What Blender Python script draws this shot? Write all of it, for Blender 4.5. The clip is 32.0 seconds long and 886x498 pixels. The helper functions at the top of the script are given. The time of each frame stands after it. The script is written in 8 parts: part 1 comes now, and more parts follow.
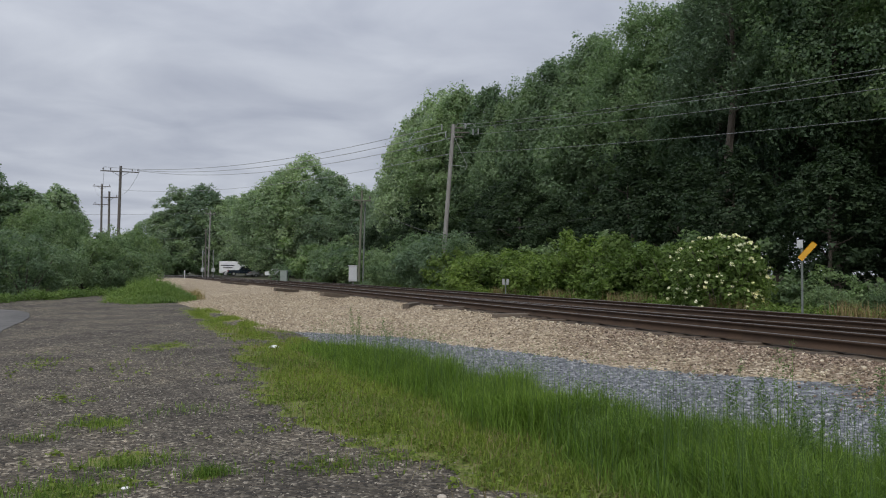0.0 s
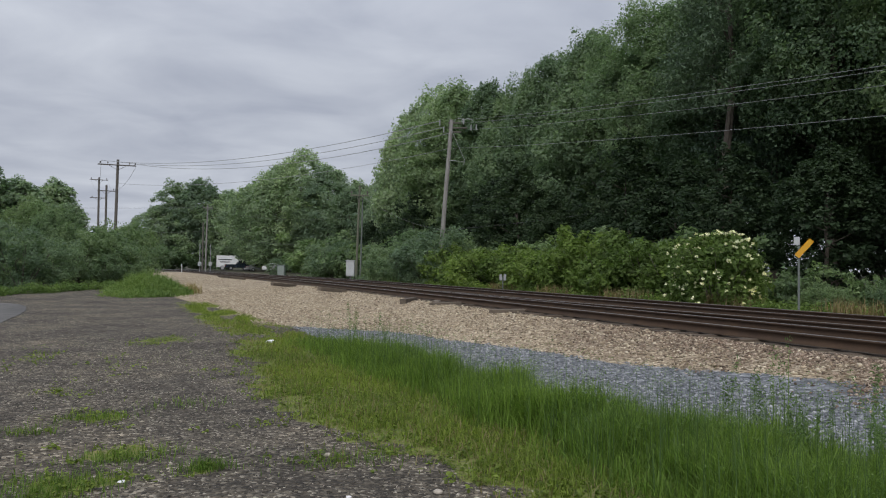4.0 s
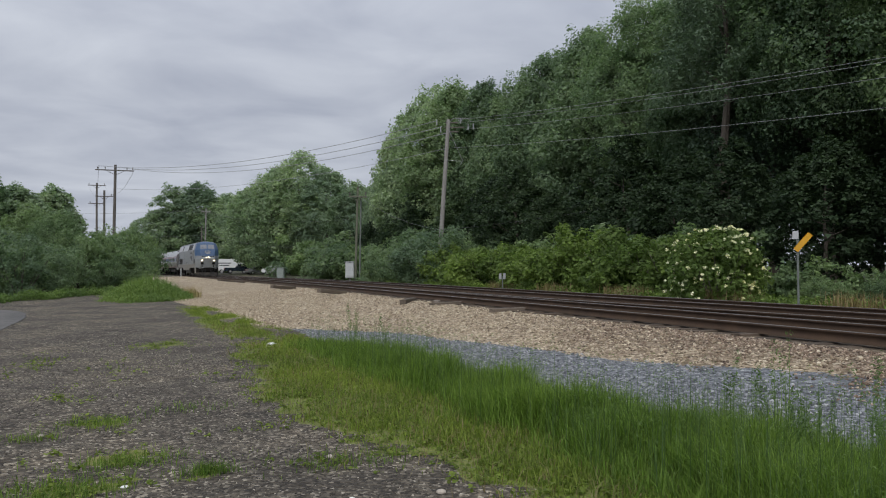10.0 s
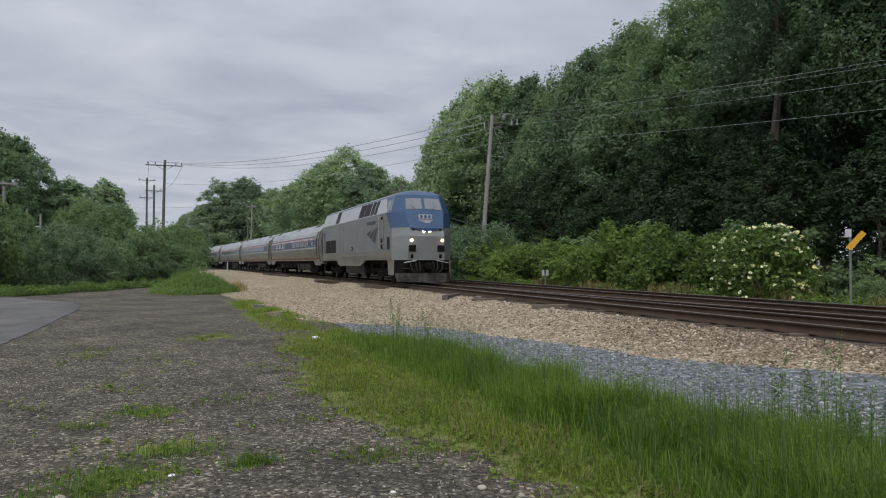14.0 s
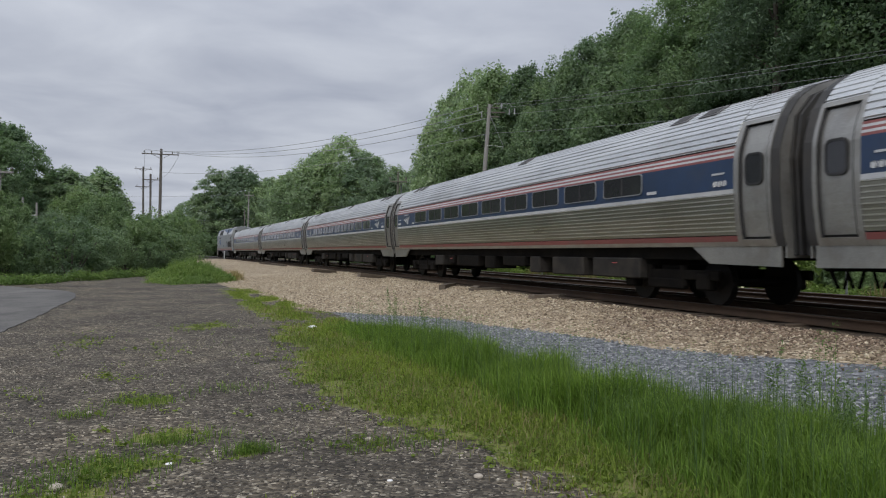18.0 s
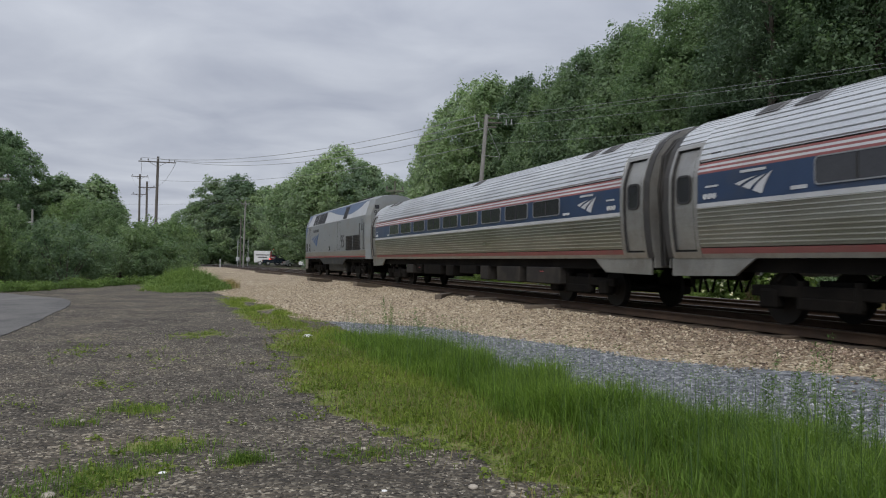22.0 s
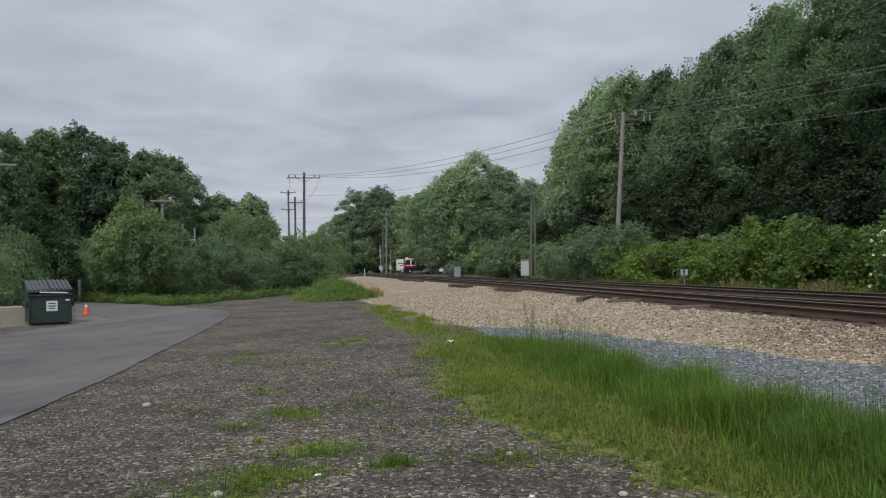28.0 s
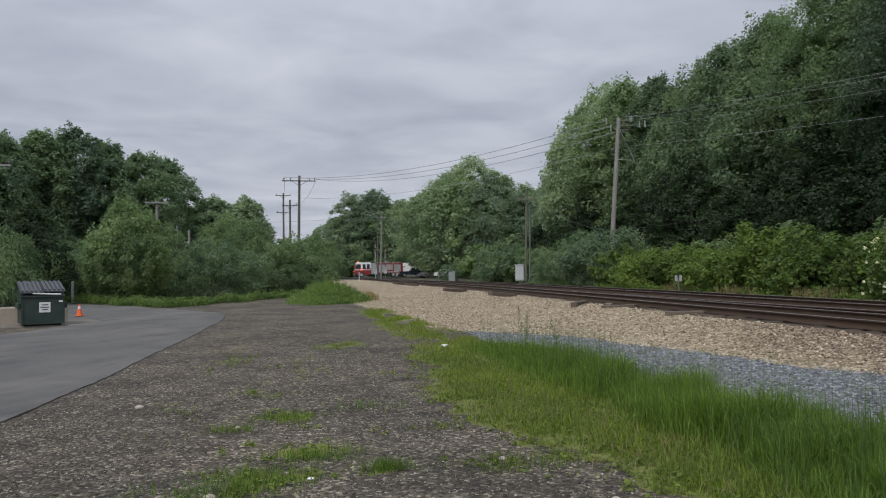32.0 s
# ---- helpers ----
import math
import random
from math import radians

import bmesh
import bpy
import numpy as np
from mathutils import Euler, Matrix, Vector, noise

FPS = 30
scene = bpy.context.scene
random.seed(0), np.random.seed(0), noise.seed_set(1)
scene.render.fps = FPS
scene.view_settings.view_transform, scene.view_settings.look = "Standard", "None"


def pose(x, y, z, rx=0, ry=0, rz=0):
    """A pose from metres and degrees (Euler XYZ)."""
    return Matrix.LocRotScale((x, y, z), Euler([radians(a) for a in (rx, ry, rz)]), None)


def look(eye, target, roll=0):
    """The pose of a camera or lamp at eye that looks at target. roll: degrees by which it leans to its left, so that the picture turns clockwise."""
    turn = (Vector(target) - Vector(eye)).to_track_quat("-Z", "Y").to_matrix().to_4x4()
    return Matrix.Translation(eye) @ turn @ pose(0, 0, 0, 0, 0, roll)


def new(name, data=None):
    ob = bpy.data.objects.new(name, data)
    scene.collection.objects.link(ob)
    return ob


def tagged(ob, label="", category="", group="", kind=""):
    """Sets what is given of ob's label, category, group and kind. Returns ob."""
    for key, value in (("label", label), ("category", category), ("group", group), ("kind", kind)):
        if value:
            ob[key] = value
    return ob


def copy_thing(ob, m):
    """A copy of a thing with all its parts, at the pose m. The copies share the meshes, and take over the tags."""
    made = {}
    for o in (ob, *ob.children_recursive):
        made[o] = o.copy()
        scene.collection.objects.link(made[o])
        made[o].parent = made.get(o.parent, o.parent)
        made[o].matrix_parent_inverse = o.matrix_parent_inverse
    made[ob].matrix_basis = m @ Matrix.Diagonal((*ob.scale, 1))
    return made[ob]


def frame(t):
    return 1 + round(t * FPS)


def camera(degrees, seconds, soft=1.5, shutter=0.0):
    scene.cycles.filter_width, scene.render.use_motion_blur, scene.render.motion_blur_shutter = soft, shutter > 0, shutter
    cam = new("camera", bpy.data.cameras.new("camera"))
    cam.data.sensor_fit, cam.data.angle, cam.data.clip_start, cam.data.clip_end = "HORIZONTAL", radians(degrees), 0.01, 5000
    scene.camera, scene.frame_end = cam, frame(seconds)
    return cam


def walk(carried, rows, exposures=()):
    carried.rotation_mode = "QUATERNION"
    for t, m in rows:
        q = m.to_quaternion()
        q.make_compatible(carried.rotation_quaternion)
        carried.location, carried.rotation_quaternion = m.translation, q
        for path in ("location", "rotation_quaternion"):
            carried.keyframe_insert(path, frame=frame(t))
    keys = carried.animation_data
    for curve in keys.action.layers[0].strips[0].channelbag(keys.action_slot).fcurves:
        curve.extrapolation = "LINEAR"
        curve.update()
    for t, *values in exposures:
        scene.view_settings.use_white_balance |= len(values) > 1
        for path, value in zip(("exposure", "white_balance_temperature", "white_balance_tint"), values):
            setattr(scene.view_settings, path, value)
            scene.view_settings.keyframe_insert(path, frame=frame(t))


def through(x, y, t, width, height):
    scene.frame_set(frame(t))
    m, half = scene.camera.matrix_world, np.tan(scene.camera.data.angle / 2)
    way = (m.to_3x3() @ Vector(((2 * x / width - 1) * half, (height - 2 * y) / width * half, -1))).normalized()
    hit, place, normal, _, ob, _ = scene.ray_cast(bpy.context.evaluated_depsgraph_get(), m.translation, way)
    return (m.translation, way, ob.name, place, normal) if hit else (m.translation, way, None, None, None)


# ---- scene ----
cam = camera(59.0, 32.0, soft=1.1, shutter=0.1)
EYE = 1.55  # camera's height over the gravel lot

# seconds, then the turn of the hand-held camera in degrees
walk(cam, [(t, pose(0, 0, EYE, a, b, c)) for t, a, b, c in (
    (0, 91.675, -0.32, 0.002), (0.5, 91.655, -0.401, -0.054), (1, 91.553, -0.441, -0.055), (1.5, 91.481, -0.494, -0.115), (2, 91.481, -0.494, -0.115),
    (2.5, 91.425, -0.534, -0.124), (3, 91.374, -0.562, -0.177), (3.5, 91.331, -0.57, -0.177), (5.5, 91.34, -0.694, -0.27), (6, 91.359, -0.641, -0.291),
    (6.5, 91.359, -0.631, -0.296), (7, 91.338, -0.553, -0.247), (7.5, 91.356, -0.48, -0.25), (8, 91.339, -0.558, -0.24), (8.5, 91.338, -0.417, -0.224),
    (9, 91.352, -0.141, -0.298), (9.5, 91.318, 0.091, -0.231), (10, 91.323, 0.348, -0.241), (10.5, 91.308, 0.383, -0.187), (11, 91.17, 0.467, 0.349),
    (11.5, 91.255, 0.37, 2.884), (12, 91.109, -0.301, 3.011), (12.5, 91.087, -0.281, 3.053), (13, 91.068, -0.279, 3.019), (13.5, 91.044, -0.172, 2.994),
    (14, 91.017, -0.136, 2.868), (14.5, 91.004, -0.255, 2.77), (16.5, 90.444, -0.266, 2.721), (17, 90.323, -0.275, 2.684), (17.5, 90.256, -0.255, 2.66),
    (18, 90.257, -0.258, 2.65), (18.5, 90.26, -0.267, 2.629), (19, 90.257, -0.258, 2.65), (19.5, 90.249, -0.384, 2.606), (20, 90.249, -0.376, 2.551),
    (20.5, 90.418, -0.427, 2.54), (21, 90.598, -0.511, 2.469), (21.5, 90.724, -0.506, 2.41), (22, 90.969, -0.642, 2.37), (22.5, 91.106, -0.638, 2.309),
    (23, 91.283, -0.54, 2.222), (23.5, 91.388, -0.366, 2.185), (24, 91.437, -0.059, 2.375), (24.5, 91.516, 0.593, 5.853), (25, 91.67, 0.989, 9.491),
    (25.5, 91.769, 1.308, 11.981), (27.5, 91.321, 1.443, 12.636), (28, 91.351, 1.228, 12.54), (28.5, 91.424, 1.056, 12.483), (29, 91.459, 0.998, 12.439),
    (29.5, 91.526, 1.036, 12.396), (30, 91.534, 1.008, 12.308), (30.5, 91.526, 0.97, 12.251), (31, 91.556, 0.875, 12.249), (31.5, 91.61, 0.849, 12.246),
    (32, 91.645, 0.801, 12.147),
)])

# ---------------------------------------------------------------- light
world = bpy.data.worlds.new("overcast_sky")
scene.world = world
world.use_nodes = True
wt = world.node_tree
wt.nodes.clear()
SUN_UP, SUN_TURN = radians(46), radians(190)
sky = wt.nodes.new("ShaderNodeTexSky")
sky.sky_type, sky.sun_disc = "NISHITA", False
sky.sun_elevation, sky.sun_rotation = SUN_UP, SUN_TURN
sky.air_density, sky.dust_density = 1.2, 3.0
coord = wt.nodes.new("ShaderNodeTexCoord")
split = wt.nodes.new("ShaderNodeSeparateXYZ")
wt.links.new(coord.outputs["Generated"], split.inputs[0])
# a flat cloud layer: the direction is thrown onto a plane overhead
lift = wt.nodes.new("ShaderNodeMath")
lift.operation = "MAXIMUM"
lift.inputs[1].default_value = 0.0
wt.links.new(split.outputs["Z"], lift.inputs[0])
den = wt.nodes.new("ShaderNodeMath")
den.inputs[1].default_value = 0.12
wt.links.new(lift.outputs[0], den.inputs[0])
flat = wt.nodes.new("ShaderNodeCombineXYZ")
for axis in "XY":
    dv = wt.nodes.new("ShaderNodeMath")
    dv.operation = "DIVIDE"
    wt.links.new(split.outputs[axis], dv.inputs[0])
    wt.links.new(den.outputs[0], dv.inputs[1])
    wt.links.new(dv.outputs[0], flat.inputs[axis])
clouds = wt.nodes.new("ShaderNodeTexNoise")
clouds.inputs["Scale"].default_value, clouds.inputs["Detail"].default_value = 1.5, 6.0
clouds.inputs["Roughness"].default_value, clouds.inputs["Distortion"].default_value = 0.5, 0.35
wt.links.new(flat.outputs[0], clouds.inputs["Vector"])
tone = wt.nodes.new("ShaderNodeValToRGB")
tone.color_ramp.elements[0].position, tone.color_ramp.elements[0].color = 0.32, (0.362, 0.392, 0.474, 1)
tone.color_ramp.elements[1].position, tone.color_ramp.elements[1].color = 0.70, (0.56, 0.592, 0.662, 1)
wt.links.new(clouds.outputs["Fac"], tone.inputs[0])
# overcast: brighter overhead than near the horizon
height = wt.nodes.new("ShaderNodeMapRange")
height.inputs["From Min"].default_value, height.inputs["From Max"].default_value = 0.22, 0.85
height.inputs["To Min"].default_value, height.inputs["To Max"].default_value = 1.0, 1.5
wt.links.new(lift.outputs[0], height.inputs["Value"])
bright = wt.nodes.new("ShaderNodeVectorMath")
bright.operation = "SCALE"
wt.links.new(tone.outputs[0], bright.inputs[0])
wt.links.new(height.outputs[0], bright.inputs["Scale"])
haze = wt.nodes.new("ShaderNodeBackground")
haze.inputs["Strength"].default_value = 1.08
wt.links.new(bright.outputs[0], haze.inputs["Color"])
clear = wt.nodes.new("ShaderNodeBackground")
clear.inputs["Strength"].default_value = 0.06
wt.links.new(sky.outputs[0], clear.inputs["Color"])
blend = wt.nodes.new("ShaderNodeMixShader")
blend.inputs[0].default_value = 0.93
wt.links.new(clear.outputs[0], blend.inputs[1])
wt.links.new(haze.outputs[0], blend.inputs[2])
wout = wt.nodes.new("ShaderNodeOutputWorld")
wt.links.new(blend.outputs[0], wout.inputs["Surface"])

sun_data = bpy.data.lights.new("sun", "SUN")
sun_data.energy, sun_data.angle, sun_data.color = 1.9, radians(30), (1.0, 0.97, 0.92)
sun = new("sun", sun_data)
sun.matrix_world = look((-10.4, -59.0, 62.0), (0, 0, 0))

# ---------------------------------------------------------------- tools


def mesh_of(name, verts, faces, mats, idx=None, smooth=False):
    """A mesh from arrays; all faces have the same number of corners when faces is an array."""
    me = bpy.data.meshes.new(name)
    if isinstance(faces, np.ndarray):
        k = faces.shape[1]
        me.vertices.add(len(verts))
        me.vertices.foreach_set("co", np.ascontiguousarray(verts, dtype=np.float32).ravel())
        me.loops.add(faces.size)
        me.loops.foreach_set("vertex_index", np.ascontiguousarray(faces, dtype=np.int32).ravel())
        me.polygons.add(len(faces))
        me.polygons.foreach_set("loop_start", np.arange(0, faces.size, k, dtype=np.int32))
        me.update(calc_edges=True)
    else:
        me.from_pydata([tuple(v) for v in verts], [], faces)
    for m in (mats if isinstance(mats, (list, tuple)) else [mats]):
        me.materials.append(m)
    if idx is not None:
        me.polygons.foreach_set("material_index", np.ascontiguousarray(idx, dtype=np.int32))
    if smooth:
        me.polygons.foreach_set("use_smooth", np.ones(len(me.polygons), dtype=bool))
    return me


def part(name, bm, material, parent, label="", smooth=False, at=None):
    """One mesh object under a thing or a part."""
    if isinstance(bm, bmesh.types.BMesh):
        me = bpy.data.meshes.new(name)
        bmesh.ops.recalc_face_normals(bm, faces=bm.faces)
        bm.to_mesh(me)
        bm.free()
        for m in (material if isinstance(material, (list, tuple)) else [material]):
            me.materials.append(m)
        if smooth:
            me.polygons.foreach_set("use_smooth", np.ones(len(me.polygons), dtype=bool))
    else:
        me = bm
    ob = new(name, me)
    if parent is not None:
        ob.parent = parent
    if at is not None:
        ob.matrix_basis = at
    if label:
        ob["label"] = label
    return ob


def thing(name, m, label, category, group="", kind=""):
    """An Empty at the base of a thing."""
    ob = new(name)
    ob.empty_display_size = 0.3
    ob.matrix_basis = m
    return tagged(ob, label, category, group, kind)


def box(bm, cx, cy, cz, sx, sy, sz, bevel=0.0, m=None, mi=0):
    r = bmesh.ops.create_cube(bm, size=1.0)
    vs = r["verts"]
    bmesh.ops.scale(bm, vec=(sx, sy, sz), verts=vs)
    if bevel:
        es = list({e for v in vs for e in v.link_edges})
        b = bmesh.ops.bevel(bm, geom=es, offset=bevel, segments=1, affect="EDGES")
        vs = list({v for f in b["faces"] for v in f.verts} | {v for v in vs if v.is_valid})
    bmesh.ops.translate(bm, vec=(cx, cy, cz), verts=vs)
    if m is not None:
        bmesh.ops.transform(bm, matrix=m, verts=vs)
    if mi:
        for f in {f for v in vs for f in v.link_faces}:
            f.material_index = mi
    return vs


def rod(bm, a, b, r0, r1=None, seg=8, caps=True):
    """A tapered round bar from a to b."""
    a, b = Vector(a), Vector(b)
    r1 = r0 if r1 is None else r1
    q = (b - a).to_track_quat("Z", "Y")
    rings = []
    for c, r in ((a, r0), (b, r1)):
        rings.append([bm.verts.new(c + q @ Vector((r * math.cos(k * math.tau / seg), r * math.sin(k * math.tau / seg), 0))) for k in range(seg)])
    for k in range(seg):
        bm.faces.new((rings[0][k], rings[0][(k + 1) % seg], rings[1][(k + 1) % seg], rings[1][k]))
    if caps:
        bm.faces.new(rings[0][::-1])
        bm.faces.new(rings[1])


def loft(bm, rings, close=True, caps=True, mi=None):
    """Faces between rings of points (same count)."""
    vs = [[bm.verts.new(p) for p in ring] for ring in rings]
    n = len(vs[0])
    out = []
    for a, b in zip(vs, vs[1:]):
        for k in range(n if close else n - 1):
            out.append(bm.faces.new((a[k], a[(k + 1) % n], b[(k + 1) % n], b[k])))
    if caps and close:
        out.append(bm.faces.new(vs[0][::-1]))
        out.append(bm.faces.new(vs[-1]))
    if mi is not None:
        for f in out:
            f.material_index = mi
    return out


def prism(bm, pts, axis, lo, hi, mi=0):
    """A plane outline pushed along an axis. pts are in the two other axes, in the order x, y, z."""
    def at3(p, d):
        return {"x": (d, p[0], p[1]), "y": (p[0], d, p[1]), "z": (p[0], p[1], d)}[axis]
    a = [bm.verts.new(at3(p, lo)) for p in pts]
    b = [bm.verts.new(at3(p, hi)) for p in pts]
    n = len(pts)
    fs = [bm.faces.new(a[::-1]), bm.faces.new(b)]
    for k in range(n):
        fs.append(bm.faces.new((a[k], a[(k + 1) % n], b[(k + 1) % n], b[k])))
    for f in fs:
        f.material_index = mi


# ---------------------------------------------------------------- the line of the track
HEAD, OFFSET = 0.36291, 10.804  # heading to the left of +y; distance of track one from the camera's foot
U2, N2 = Vector((-math.sin(HEAD), math.cos(HEAD))), Vector((math.cos(HEAD), math.sin(HEAD)))
BEND, BEND2, S0, S1 = 0.0010347, 0.0005, 31.78, 75.0
RAIL = EYE - 1.0169  # height of the railhead


def track(s, off=0.0):
    """Plan point and heading (turn to the left of +y) at the arc length s of track one, off metres to its far side."""
    if s <= S0:
        c, th = U2 * s + N2 * OFFSET, 0.0
    else:
        d = min(s, S1) - S0
        th = BEND * d
        c = U2 * S0 + N2 * OFFSET + U2 * (math.sin(th) / BEND) - N2 * ((1 - math.cos(th)) / BEND)
        if s > S1:
            a, b = U2 * math.cos(th) - N2 * math.sin(th), N2 * math.cos(th) + U2 * math.sin(th)
            t2 = BEND2 * (s - S1)
            c = c + a * (math.sin(t2) / BEND2) - b * ((1 - math.cos(t2)) / BEND2)
            th += t2
    side = N2 * math.cos(th) + U2 * math.sin(th)
    return c + side * off, HEAD + th


def bent(s):
    """How far track one has swung towards the camera's side at s."""
    if s <= S0:
        return 0.0
    d = min(s, S1) - S0
    out = BEND * d * d / 2
    if s > S1:
        out += BEND * d * (s - S1) + BEND2 * (s - S1) ** 2 / 2
    return out


def sq(s, q):
    """World plan point from the metres along and across the straight part of the line."""
    return U2 * s + N2 * q


def to_sq(x, y):
    return x * U2.x + y * U2.y, x * N2.x + y * N2.y


def smooth_step(a, b, x):
    t = min(1.0, max(0.0, (x - a) / (b - a)))
    return t * t * (3 - 2 * t)


TOP = RAIL - 0.212  # top of the ballast


def ground_z(s, q):
    r = q - (OFFSET - bent(s))
    wide = 4.6 + 0.11 * max(0.0, min(s, 50.0) - 22.0)
    if r < -1.6:
        z = TOP * (1 - smooth_step(0.0, 1.0, (-1.6 - r) / (wide - 1.6)))
    elif r < 6.6:
        z = TOP
    else:
        z = TOP - 0.15 * smooth_step(6.6, 8.0, r) + 0.25 * smooth_step(12.0, 40.0, r)
    far = smooth_step(80.0, 135.0, s)
    z = z * (1 - far) + max(z, 0.42) * far
    z += 0.03 * noise.noise((s * 0.35, q * 0.35, 0)) * (1 - smooth_step(-5.5, -3.0, r) if r < 6 else 1)
    if r < -3.5:
        z += 0.012 * noise.noise((s * 1.7, q * 1.7, 3))
    return z


def ground_at(x, y):
    return ground_z(*to_sq(x, y))

# ---------------------------------------------------------------- materials


def nodes_of(name):
    m = bpy.data.materials.new(name)
    m.use_nodes = True
    nt = m.node_tree
    bsdf = nt.nodes["Principled BSDF"]
    return m, nt, bsdf


def add(nt, kind, **inputs):
    n = nt.nodes.new(kind)
    for k, v in inputs.items():
        n.inputs[k.replace("_", " ")].default_value = v
    return n


def ramp(nt, stops, src):
    n = nt.nodes.new("ShaderNodeValToRGB")
    el = n.color_ramp.elements
    while len(el) < len(stops):
        el.new(0.5)
    for e, (p, c) in zip(el, stops):
        e.position, e.color = p, (*c, 1) if len(c) == 3 else c
    nt.links.new(src, n.inputs[0])
    return n.outputs[0]


def mix(nt, a, b, fac, mode="MIX"):
    n = nt.nodes.new("ShaderNodeMix")
    n.data_type, n.blend_type = "RGBA", mode
    for sock, v in ((n.inputs[0], fac), (n.inputs[6], a), (n.inputs[7], b)):
        if isinstance(v, bpy.types.NodeSocket):
            nt.links.new(v, sock)
        elif isinstance(v, (int, float)):
            sock.default_value = v
        else:
            sock.default_value = (*v, 1)
    return n.outputs[2]


def surface(name, c1, c2, scale=3.0, fine=40.0, rough=0.6, metal=0.0, bump=0.15, dirt=None, dirt_scale=1.2, dirt_amount=0.35, stretch=None, coat=0.0, vary=0.0, glow=None, spec=0.5):
    """A surface with grain at two scales, dirt in patches of their own and fine relief."""
    m, nt, b = nodes_of(name)
    tc = add(nt, "ShaderNodeTexCoord")
    vec = tc.outputs["Object"]
    if stretch:
        mp = add(nt, "ShaderNodeMapping")
        mp.inputs["Scale"].default_value = stretch
        nt.links.new(vec, mp.inputs[0])
        vec = mp.outputs[0]
    big = add(nt, "ShaderNodeTexNoise", Scale=scale, Detail=5.0, Roughness=0.6)
    small = add(nt, "ShaderNodeTexNoise", Scale=fine, Detail=3.0, Roughness=0.6)
    for n in (big, small):
        nt.links.new(vec, n.inputs["Vector"])
    col = mix(nt, c1, c2, ramp(nt, [(0.35, (0, 0, 0)), (0.65, (1, 1, 1))], big.outputs["Fac"]))
    grain = ramp(nt, [(0.25, (0.78, 0.78, 0.78)), (0.75, (1.15, 1.15, 1.15))], small.outputs["Fac"])
    col = mix(nt, col, grain, 0.7, "MULTIPLY")
    if dirt:
        d = add(nt, "ShaderNodeTexNoise", Scale=dirt_scale, Detail=6.0, Roughness=0.65)
        nt.links.new(vec, d.inputs["Vector"])
        f = ramp(nt, [(0.48, (0, 0, 0)), (0.72, (dirt_amount,) * 3)], d.outputs["Fac"])
        col = mix(nt, col, dirt, f)
    if vary:
        oi = add(nt, "ShaderNodeObjectInfo")
        col = mix(nt, col, ramp(nt, [(0, (1 - vary,) * 3), (1, (1 + vary,) * 3)], oi.outputs["Random"]), 1.0, "MULTIPLY")
    nt.links.new(col, b.inputs["Base Color"])
    rr = add(nt, "ShaderNodeMapRange", To_Min=max(0.03, rough - 0.1), To_Max=min(1.0, rough + 0.12))
    nt.links.new(big.outputs["Fac"], rr.inputs["Value"])
    nt.links.new(rr.outputs[0], b.inputs["Roughness"])
    b.inputs["Metallic"].default_value = metal
    b.inputs["Specular IOR Level"].default_value = spec
    b.inputs["Coat Weight"].default_value = coat
    if bump:
        bp = add(nt, "ShaderNodeBump", Strength=bump, Distance=0.02)
        nt.links.new(small.outputs["Fac"], bp.inputs["Height"])
        nt.links.new(bp.outputs[0], b.inputs["Normal"])
    if glow:
        b.inputs["Emission Color"].default_value = (*glow[:3], 1)
        b.inputs["Emission Strength"].default_value = glow[3]
    return m


def leafy(name, dark, mid, light, through=0.35, rough=0.5):
    """Leaves: each one has its own shade, and lets some light through."""
    m, nt, b = nodes_of(name)
    geo = add(nt, "ShaderNodeNewGeometry")
    oi = add(nt, "ShaderNodeObjectInfo")
    tc = add(nt, "ShaderNodeTexCoord")
    big = add(nt, "ShaderNodeTexNoise", Scale=0.35, Detail=3.0)
    nt.links.new(tc.outputs["Object"], big.inputs["Vector"])
    col = ramp(nt, [(0.0, dark), (0.55, mid), (1.0, light)], geo.outputs["Random Per Island"])
    col = mix(nt, col, ramp(nt, [(0.35, (0.84, 0.87, 0.86)), (0.65, (1.14, 1.1, 1.0))], big.outputs["Fac"]), 1.0, "MULTIPLY")
    col = mix(nt, col, ramp(nt, [(0.0, (0.74, 0.78, 0.80)), (0.5, (1.0, 1.0, 1.0)), (1.0, (1.28, 1.24, 1.12))], oi.outputs["Random"]), 1.0, "MULTIPLY")
    nt.links.new(col, b.inputs["Base Color"])
    b.inputs["Roughness"].default_value = rough
    b.inputs["Specular IOR Level"].default_value = 0.18
    tr = add(nt, "ShaderNodeBsdfTranslucent")
    nt.links.new(mix(nt, col, (1.05, 1.18, 0.75), 1.0, "MULTIPLY"), tr.inputs["Color"])
    ms = add(nt, "ShaderNodeMixShader")
    ms.inputs[0].default_value = through
    nt.links.new(b.outputs[0], ms.inputs[1])
    nt.links.new(tr.outputs[0], ms.inputs[2])
    nt.links.new(ms.outputs[0], nt.nodes["Material Output"].inputs["Surface"])
    return m


